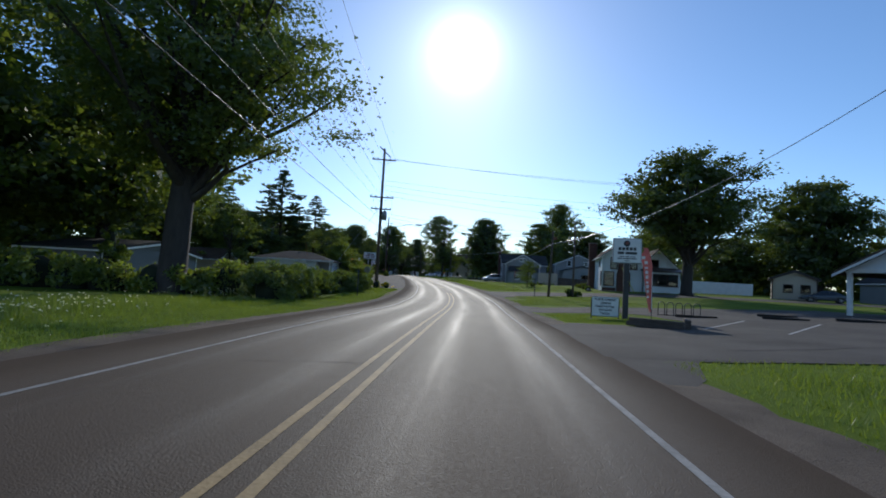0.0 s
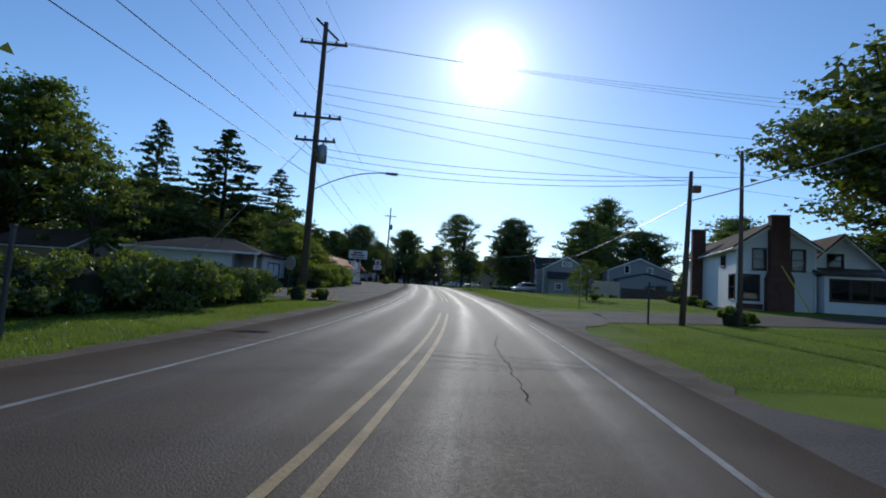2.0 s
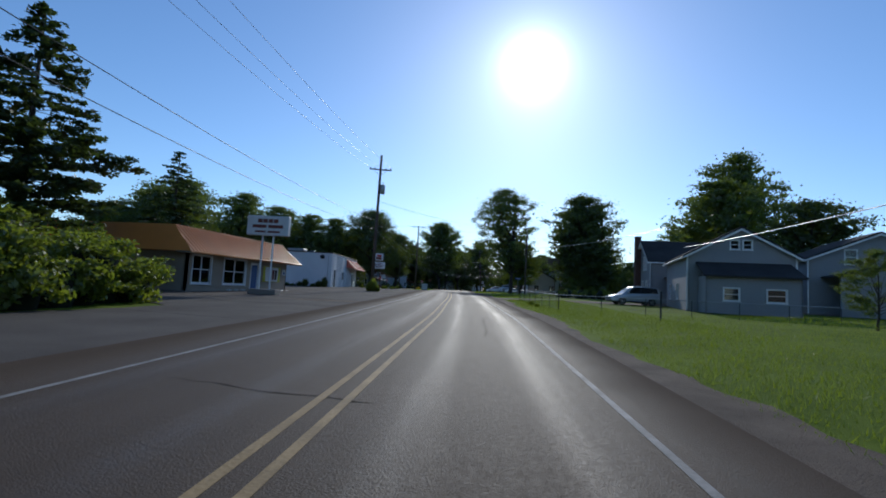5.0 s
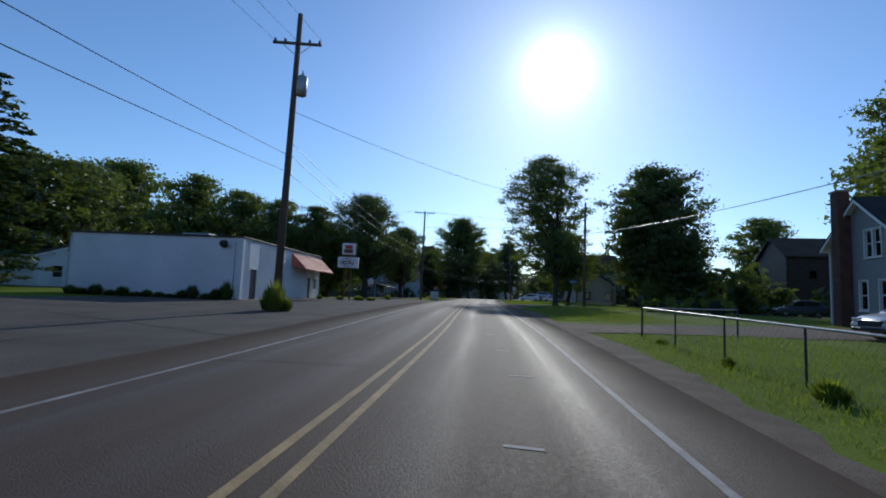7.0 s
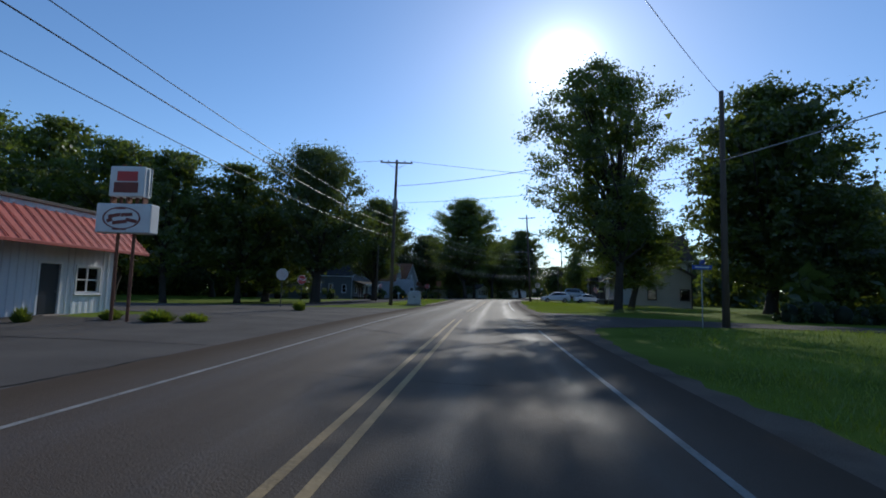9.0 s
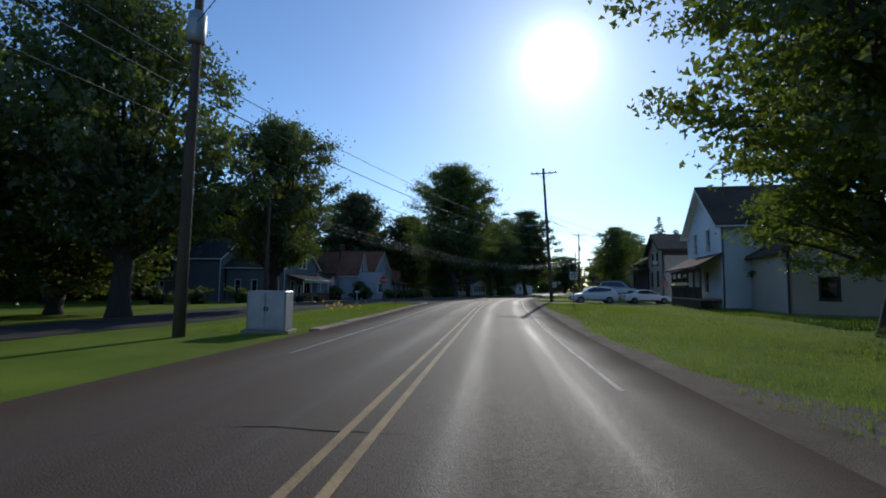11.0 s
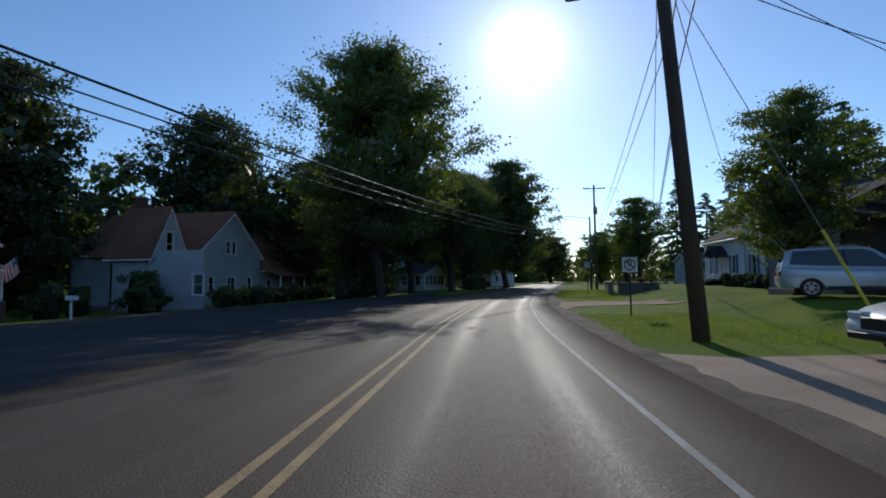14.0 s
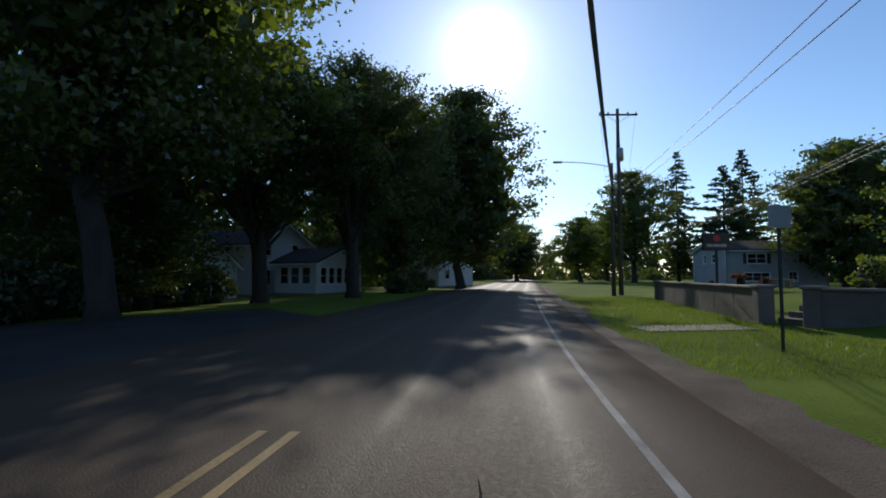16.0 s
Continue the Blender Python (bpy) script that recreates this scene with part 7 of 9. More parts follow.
# ---- the shop with the orange roof ----
def orange_shop():
    ob = new("orange_roof_shop")
    x, y = -20.2, 94.0
    ob.matrix_world = pose(x, y, ground(x, 102), 0, 0, 0)
    ln, dp = 15.8, 10.0
    front = part("wall", wall_panel([(0.5, 2.3, 0.5, 2.2), (3.7, 6.3, 0.5, 2.2), (7.0, 8.0, 0.0, 2.1)], ln - 3.3, lambda u: 2.9), M_STUCCO, ob, "tan front wall with shop windows")
    front.matrix_local = pose(0, 3.3, 0, 0, 0, 90)
    window(front, 1.8, 1.7, pose(0.5, 0, 0.5), M_TRIM, bars=2)
    window(front, 2.6, 1.7, pose(3.7, 0, 0.5), M_TRIM, bars=2)
    d = new("door")
    d.parent, d.matrix_local = front, pose(7.0, 0, 0)
    part("frame", Shape().prism([(-0.06, 0), (0, 0), (0, 2.1), (1.0, 2.1), (1.0, 0), (1.06, 0), (1.06, 2.15), (-0.06, 2.15)], -0.05, 0.1, "y"), M_TRIM, d)
    part("leaf", Shape().box(0.0, 0.03, 0.02, 1.0, 0.07, 2.1, 0.01), M_TRIM, d)
    part("poster", Shape().box(0.1, 0.018, 0.2, 0.9, 0.029, 1.95), M_CLOTHB, d, "dark blue poster on the door")
    for a, b, c, e in ((0, 3.3, -dp, 3.48), (0, ln - 0.18, -dp, ln), (-dp, 3.3, -dp + 0.18, ln)):
        part("wall", Shape().box(a, b, 0, c, e, 2.9), M_STUCCO, ob)
    part("slab", Shape().box(-dp, 3.2, -0.6, 0.12, ln + 0.1, 0.06, 0.02), M_CONCRETE, ob)
    part("ceiling_panel", Shape().box(-dp + 0.05, 3.35, 2.9, -0.05, ln - 0.05, 3.0), M_TRIM, ob)
    # mansard of ribbed orange metal round three sides
    lo, hi, run, inset = 2.36, 3.95, 1.7, 0.55
    e0, e1, ex = 2.4, ln + 0.95, 0.9
    wx = -dp - 0.9
    low = [(ex, e0, lo), (ex, e1, lo), (wx, e1, lo), (wx, e0, lo)]
    top = [(ex - run, e0 + inset, hi), (ex - run, e1 - inset, hi), (wx + run, e1 - inset, hi), (wx + run, e0 + inset, hi)]
    roof = Shape().add(low + top, [(0, 1, 5, 4), (1, 2, 6, 5), (2, 3, 7, 6), (3, 0, 4, 7), (4, 5, 6, 7), (0, 3, 2, 1)])
    rf = part("roof", roof, M_ORANGE, ob, "orange standing-seam metal mansard roof")
    part("soffit", Shape().box(-0.05, e0 + 0.02, lo - 0.08, ex - 0.02, e1 - 0.02, lo - 0.02), M_STUCCO, rf)
    part("drip_edge", Shape().box(ex - 0.04, e0, lo - 0.1, ex + 0.03, e1, lo + 0.02, 0.01), M_ORANGE, rf)
    n = 44
    for k in range(n):
        v = e0 + 0.25 + (e1 - e0 - 0.5) * k / (n - 1)
        t = min(1.0, (v - e0) / inset, (e1 - v) / inset)
        part("seam", Shape().prism([(ex + 0.01, lo), (ex + 0.05, lo + 0.02), (ex - run * t + 0.05, lo + (hi - lo) * t + 0.03), (ex - run * t, lo + (hi - lo) * t)], v - 0.014, v + 0.014, "y"), M_ORANGE, rf)
    # banner and small notice on the wall
    ripple = lambda v, z: 0.03 * math.sin(2.1 * v + 1.6 * z) + 0.02 * math.sin(5.3 * v - 3.0 * z)
    nv, nz = 28, 9
    grid = [(0.06 + q + ripple(v, z), v, z) for q in (0.0, 0.012) for z in np.linspace(0.75, 1.95, nz) for v in np.linspace(11.9, 14.6, nv)]
    sheet = [(b_ + j * nv + i, b_ + j * nv + i + 1, b_ + (j + 1) * nv + i + 1, b_ + (j + 1) * nv + i) for b_ in (0, nv * nz) for j in range(nz - 1) for i in range(nv - 1)]
    ban = part("banner", Shape().add(grid, sheet + [(i, i + 1, nv * nz + i + 1, nv * nz + i) for i in range(nv - 1)]), M_CLOTHY, ob, "yellow-edged vinyl banner with slack folds", True)
    field = [(0.078 + q + ripple(v, z), v, z) for q in (0.0, 0.004) for z in np.linspace(0.79, 1.91, nz) for v in np.linspace(12.3, 14.2, nv)]
    part("field", Shape().add(field, sheet), M_CLOTHW, ban, "white field of the banner", True)
    for k, (a, b) in enumerate(((13.25, 13.5), (13.65, 13.95))):
        part("bar", Shape().box(0.135, a, 0.95, 0.14, b, 1.7), M_BLACK if k else M_BROWNINK, ban)
    part("notice", Shape().box(0.002, 15.1, 1.35, 0.017, 15.65, 1.85, 0.003), M_SIGNWHITE, ob, "small white notice with a blue triangle")
    part("triangle", Shape().prism([(15.2, 1.42), (15.55, 1.42), (15.38, 1.75)], 0.018, 0.022, "x"), M_CLOTHB, ob)
    for k in range(11):
        part("wheel_stop", Shape().box(0.35, 7.0 + 0.8 * k, 0.06, 0.5, 7.35 + 0.8 * k, 0.14, 0.02), M_SIGNWHITE, ob)
    return tagged(ob, "tan one-storey shop under an orange metal mansard roof", "shop")


orange_shop()


def white_shop():
    ob = new("white_shop")
    x, y = -24.0, 129.1
    ob.matrix_world = pose(x, y, ground(x, 137) - 0.05, 0, 0, 9.2)
    ln, dp, hi = 17.4, 12.5, 4.25
    front = part("wall", wall_panel([(1.3, 2.45, 0.0, 2.2), (6.3, 7.6, 1.0, 2.1), (13.6, 14.5, 0.0, 2.05), (15.3, 16.5, 0.95, 2.0)], ln, lambda u: hi), M_WHITE_METAL, ob, "white ribbed metal front")
    front.matrix_local = pose(0, 0, 0, 0, 0, 90)
    for u, w, v, hh in ((6.3, 1.3, 1.0, 1.1), (15.3, 1.2, 0.95, 1.05)):
        window(front, w, hh, pose(u, 0, v), M_TRIM, bars=2)
    for u, w in ((1.3, 1.15), (13.6, 0.9)):
        door(front, w, 2.2 if u < 3 else 2.05, pose(u, 0, 0), M_CARDARK, M_TRIM)
    rib = Shape().box(0.0, -0.02, 0.05, 0.03, 0.02, hi - 0.1).data("rib", M_WHITE_METAL)
    for k in range(58):
        u = 0.15 + k * 0.3
        if not any(a - 0.1 < u < b + 0.1 for a, b in ((1.3, 2.45), (6.3, 7.6), (13.6, 14.5), (15.3, 16.5))):
            part("rib", rib, None, ob).location = (0, u, 0)
    side = part("wall", wall_panel([], dp, lambda u: hi), M_WHITE_BLOCK, ob, "white painted block side wall")
    side.matrix_local = pose(-dp, 0, 0)
    part("wall", Shape().box(-dp, ln - 0.18, 0, 0, ln, hi), M_WHITE_BLOCK, ob)
    part("wall", Shape().box(-dp, 0, 0, -dp + 0.18, ln, hi), M_WHITE_BLOCK, ob)
    part("corner_pier", Shape().box(-0.75, -0.06, 0, 0.05, 0.25, hi + 0.02, 0.02), M_WHITE_BLOCK, ob, "stained corner pier")
    part("roof_edge", Shape().box(-dp - 0.08, -0.10, hi, 0.10, ln + 0.10, hi + 0.13, 0.015), M_DARKTRIM, ob)
    part("slab", Shape().box(-dp, -0.1, -0.6, 0.15, ln + 0.1, 0.05, 0.02), M_CONCRETE, ob)
    part("roof_unit", Shape().box(-7.2, 4.5, hi + 0.12, -5.0, 6.2, hi + 0.75, 0.04), M_STEEL, ob, "grey roof air unit")
    part("roof_unit", Shape().box(-4.3, 5.0, hi + 0.12, -3.7, 5.6, hi + 0.55, 0.04), M_STEEL, ob, "small roof vent box")
    part("pipe", Shape().tube([(-0.45, -0.12, 0.2), (-0.45, -0.12, hi - 0.3)], 0.03, 8), M_STEEL, ob)
    lampy = part("wall_lamp", Shape().tube([(-1.15, -0.1, 3.75), (-1.15, -0.32, 3.8), (-1.15, -0.45, 3.75), (-1.15, -0.47, 3.7)], [0.08, 0.26, 0.3, 0.1], 14), M_DARKSTEEL, ob, "dark dish-shaped wall lamp", True)
    # red awning over the second half
    aw = Shape().prism([(0.02, 4.05), (1.35, 2.75), (1.35, 2.66), (0.02, 2.95)], 9.2, 17.6, "y")
    awn = part("awning", aw, M_RED_ROOF, ob, "faded red metal awning with peeling paint")
    for k in range(20):
        v = 9.3 + k * 0.43
        part("seam", Shape().prism([(0.03, 4.06), (1.37, 2.76), (1.37, 2.80), (0.03, 4.10)], v - 0.015, v + 0.015, "y"), M_RED_ROOF, awn)
    part("awning_edge", Shape().box(1.3, 9.18, 2.63, 1.39, 17.62, 2.75, 0.01), M_RED_ROOF, awn)
    part("step", Shape().box(0.0, 13.5, 0, 0.5, 14.6, 0.12, 0.02), M_CONCRETE, ob)
    return tagged(ob, "white one-storey shop with ribbed metal front and red awning", "shop")


white_shop()


def old_garage():
    """The white garage behind the forecourt: long wall towards the start, an open bay at its road corner, a hip roof."""
    ob = new("garage")
    x, y = -16.2, 65.6
    ob.matrix_world = pose(x, y, ground(-15, 66), 0, 0, 4)
    w, d, e = 10.0, 7.2, 2.62
    side = part("wall", wall_panel([], w - 1.9, lambda u: e), M_WHITE_BLOCK, ob, "long white side wall")
    side.matrix_local = pose(-w, 0, 0)
    part("wall", Shape().box(-1.9, 1.7, 0, -0.16, 1.86, e), M_PALE_SIDING, ob, "dim back of the open corner bay")
    part("wall", Shape().box(-1.9, 0.16, 0, -1.74, 1.7, e), M_PALE_SIDING, ob)
    part("corner_post", Shape().box(-0.16, 0, 0, 0, 0.16, e, 0.01), M_TRIM, ob)
    front = part("wall", wall_panel([(1.1, 3.9, 0.45, 1.95)], d - 1.7, lambda u: e), M_WHITE_BLOCK, ob, "white road front")
    front.matrix_local = pose(0, 1.7, 0, 0, 0, 90)
    board = part("boarded_window", Shape().box(1.1, 0.03, 0.45, 3.9, 0.09, 1.95), M_WHITE_BLOCK, front, "painted board in the window")
    part("casing", Shape().ring((1.02, 0.37, 3.98, 2.03), (1.1, 0.45, 3.9, 1.95), -0.035, 0.03), M_DARKTRIM, board, "dark window casing")
    part("mullion", Shape().box(2.47, -0.01, 0.45, 2.53, 0.03, 1.95), M_DARKTRIM, board)
    part("wall", Shape().box(-w, d - 0.16, 0, -0.16, d, e), M_PALE_SIDING, ob)
    part("wall", Shape().box(-w, 0.16, 0, -w + 0.16, d - 0.16, e), M_PALE_SIDING, ob)
    o, r = 0.45, 3.85
    base = [(-w - o, -o, e), (o, -o, e), (o, d + o, e), (-w - o, d + o, e)]
    run = d / 2 + o
    hip = Shape().add([(px, py, pz - 0.12) for px, py, pz in base] + base + [(-w - o + run, d / 2, r), (o - run, d / 2, r)], [(0, 3, 2, 1), (0, 1, 5, 4), (1, 2, 6, 5), (2, 3, 7, 6), (3, 0, 4, 7), (4, 5, 9, 8), (5, 6, 9), (6, 7, 8, 9), (7, 4, 8)])
    rf = part("roof", hip, M_SHINGLE_GREY, ob, "dark hip roof of worn shingles")
    part("eave_board", Shape().ring((-w - o, e - 0.16, o, e + 0.02), (-w, e - 0.15, 0, e - 0.14), -o - 0.03, -o - 0.004), M_TRIM, rf)
    part("vent_pipe", Shape().tube([(-3.4, 1.4, 3.3), (-3.7, 1.3, 4.9)], 0.035, 8), M_RUST, rf, "leaning rusty vent pipe")
    part("slab", Shape().box(-w, 0, -0.6, 0.05, d, 0.05), M_CONCRETE, ob)
    return tagged(ob, "run-down white garage with hip roof, open bay and boarded window", "garage")


old_garage()


# ---- signs of the shops ----
def bars(parent, x0, x1, z, h, y, material, widths, gap=0.04):
    """A line of unreadable writing as plain bars."""
    total = sum(widths) + gap * (len(widths) - 1)
    u = (x0 + x1) / 2 - total / 2
    for w in widths:
        part("bar", Shape().box(u, y - 0.006, z, u + w, y, z + h), material, parent)
        u += w + gap


ob = put_at(new("pole_sign"), 8.0, 24.9, -14)
part("pole", Shape().box(-0.125, -0.125, -0.3, 0.125, 0.125, 2.7, 0.02), M_BLACK, ob, "square dark steel pole")
cab = part("cabinet", Shape().box(-0.66, -0.14, 2.70, 0.66, 0.14, 3.92, 0.03), M_STEEL, ob, "grey sign cabinet")
fc = part("face", Shape().box(-0.61, -0.152, 2.75, 0.61, -0.141, 3.87), M_SIGNWHITE, cab, "white plastic sign face")
part("logo", Shape().disc((-0.02, -0.157, 3.66), 0.15, 0.006, "y", 20), M_BLACK, fc)
part("logo_mark", Shape().disc((-0.02, -0.162, 3.68), 0.08, 0.004, "y", 16), M_BROWNINK, fc)
bars(fc, -0.7, 0.7, 3.33, 0.15, -0.155, M_BLACK, (0.13, 0.13, 0.13, 0.13, 0.13))
bars(fc, -0.7, 0.7, 3.14, 0.12, -0.155, M_BLACK, (0.30, 0.52), 0.06)
bars(fc, -0.7, 0.7, 3.0, 0.04, -0.155, M_BLACK, (0.24, 0.16, 0.24))
bars(fc, -0.7, 0.7, 2.91, 0.045, -0.155, M_BLACK, (0.22, 0.34, 0.24))
bars(fc, -0.7, 0.7, 2.81, 0.03, -0.155, M_BLACK, (0.2,))
tagged(ob, "white lightbox sign on a square dark pole by the lot", "sign")

ob = put_at(new("message_board"), 7.0, 24.8, -16)
for u in (-0.72, 0.72):
    part("leg", Shape().tube([(u, 0.15, -0.1), (u, 0, 1.15)], 0.035, 8), M_BLACK, ob)
    part("foot", Shape().tube([(u, -0.3, 0.02), (u, 0.35, 0.02)], 0.03, 6), M_BLACK, ob)
bd = part("board", Shape().box(-0.7, -0.04, 0.2, 0.7, 0.04, 1.22, 0.015), M_SIGNWHITE, ob, "white changeable-letter panel")
for k, (text, u) in enumerate((("BLACK CHERRY", 0), ("LEMON", 0.03), ("CAKE BATTER", -0.02), ("WE HAVE", 0.02), ("TACOS", 0))):
    lettering(text, 0.158, M_BLACK, bd, pose(u, -0.043, 1.10 - 0.193 * k, 90, 0.4 * (-1) ** k, 0), extrude=0.004, bold=0.007)
for z in (0.16, 1.21):
    part("trim_rail", Shape().box(-0.72, -0.05, z, 0.72, 0.05, z + 0.05, 0.01), M_STEEL, ob)
ob.matrix_world = ob.matrix_world @ Matrix.Diagonal((0.86, 0.86, 0.86, 1))
tagged(ob, "white message board with black letters on a low stand", "message board")


def feather_banner(x, y, turn):
    ob = put_at(new("feather_banner"), x, y, turn)
    pole_pts = [(0.42, 0, 0), (0.42, 0, 1.6), (0.36, 0, 2.8), (0.16, 0, 3.4), (-0.1, 0, 3.6)]
    part("staff", Shape().tube(pole_pts, 0.015, 6), M_DARKSTEEL, ob, smooth=True)
    s, w = Shape(), Shape()
    n = 18
    v = []
    for k in range(n + 1):
        t = k / n
        z = 0.35 + 3.2 * t
        right = 0.41 - 0.5 * max(0, t - 0.7) ** 1.3 * 2.2
        left = right - (0.08 + 0.40 * min(1, 1.3 * t) ** 0.8) * (1 if t < 0.93 else 0.5)
        v += [(left, 0.04 * math.sin(6 * t), z), (right, 0.03 * math.sin(5 * t + 1), z)]
    s.add(v, [(2 * k, 2 * k + 1, 2 * k + 3, 2 * k + 2) for k in range(n)])
    s.add([(a, b + 0.006, c) for a, b, c in v], [(2 * k, 2 * k + 2, 2 * k + 3, 2 * k + 1) for k in range(n)])
    cloth = part("cloth", s, M_BANNER, ob, "red cloth with white lettering")
    for k in range(9):
        z = 1.05 + 0.24 * k
        u = 0.38 - 0.16 - 0.016 * k - (0.10 if k > 7 else 0)
        part("bar", Shape().box(u - 0.04 - 0.008 * k, -0.062, z, u + 0.06, -0.055, z + (0.16 if k % 3 else 0.10)), M_CLOTHW, cloth)
    part("edge_stripe", Shape().tube([(0.40, -0.05, 0.5), (0.40, -0.05, 2.4)], 0.018, 4), M_CLOTHW, cloth)
    return tagged(ob, "tall red and white feather banner at the lot's edge", "banner")


feather_banner(9.2, 25.8, -10)

ob = put_at(new("plaza_sign"), -16.4, 99.6, 6)
for u in (-0.35, 0.35):
    part("pole", Shape().tube([(u, 0, -0.3), (u, 0, 4.0)], 0.06, 8), M_TRIM, ob)
part("base", Shape().box(-0.9, -0.4, 0, 0.9, 0.4, 0.35, 0.03), M_CONCRETE, ob)
cab = part("cabinet", Shape().box(-1.35, -0.18, 3.75, 1.35, 0.18, 5.0, 0.03), M_SIGNWHITE, ob, "white sign cabinet")
bars(cab, -1.2, 1.2, 4.55, 0.24, -0.182, M_BROWNINK, (0.3, 0.3, 0.3, 0.3))
bars(cab, -1.2, 1.2, 4.22, 0.2, -0.182, M_BROWNINK, (0.9, 0.95), 0.12)
bars(cab, -1.2, 1.2, 3.92, 0.12, -0.182, M_BROWNINK, (0.7, 0.8), 0.12)
tagged(ob, "white forecourt sign cabinet on two poles", "sign")
ob = put_at(new("cafe_sign"), -21.8, 142.0, 12)
for u in (-0.28, 0.28):
    part("pole", Shape().tube([(u, 0, -0.3), (u, 0, 5.4)], 0.055, 10), M_RUST, ob, "rusty steel pole")
c1 = part("lower_cabinet", Shape().box(-0.95, -0.24, 3.0, 0.95, 0.24, 4.0, 0.03), M_SIGNWHITE, ob, "yellowed white sign cabinet")
ring = part("oval", Shape().disc((-0.05, -0.244, 3.5), 0.66, 0.008, "y", 32, 0.60), M_BROWNINK, c1, "brown oval outline")
ring.scale = (1.0, 1.0, 0.58)
ring.location = (0, 0, 3.5 * 0.42)
for k, (u, z, w, a) in enumerate(((-0.3, 3.58, 0.42, 12), (0.12, 3.62, 0.4, 4), (-0.1, 3.36, 0.5, 8), (0.3, 3.42, 0.4, -10), (-0.45, 3.42, 0.2, 20))):
    br = part("bar", Shape().box(-w / 2, -0.252, -0.06, w / 2, -0.2445, 0.06), M_BROWNINK, c1)
    br.matrix_local = pose(u, 0, z, 0, -a, 0)
bars(c1, -0.8, 0.6, 3.80, 0.07, -0.242, M_BROWNINK, (0.35,))
bars(c1, -0.8, 0.6, 3.09, 0.06, -0.242, M_BROWNINK, (0.5,))
c2 = part("upper_cabinet", Shape().box(-0.6, -0.22, 4.25, 0.62, 0.22, 5.3, 0.03), M_SIGNWHITE, ob, "smaller weathered sign cabinet")
part("face", Shape().box(-0.33, -0.232, 4.78, 0.38, -0.221, 5.12), M_SIGNRED, c2, "faded red panel")
part("face", Shape().box(-0.42, -0.232, 4.38, 0.42, -0.221, 4.74), M_BROWNINK, c2, "rust brown panel")
for u in (-0.55, 0.0, 0.55):
    part("bracket", Shape().box(u - 0.03, -0.12, 4.0, u + 0.03, 0.12, 4.27), M_RUST, ob)
for u in (0.62, 0.72):
    part("end_tube", Shape().tube([(u, 0, 4.3), (u, 0, 5.25)], 0.03, 6), M_STEEL, ob)
tagged(ob, "old two-part cafe sign on rusty poles", "sign")

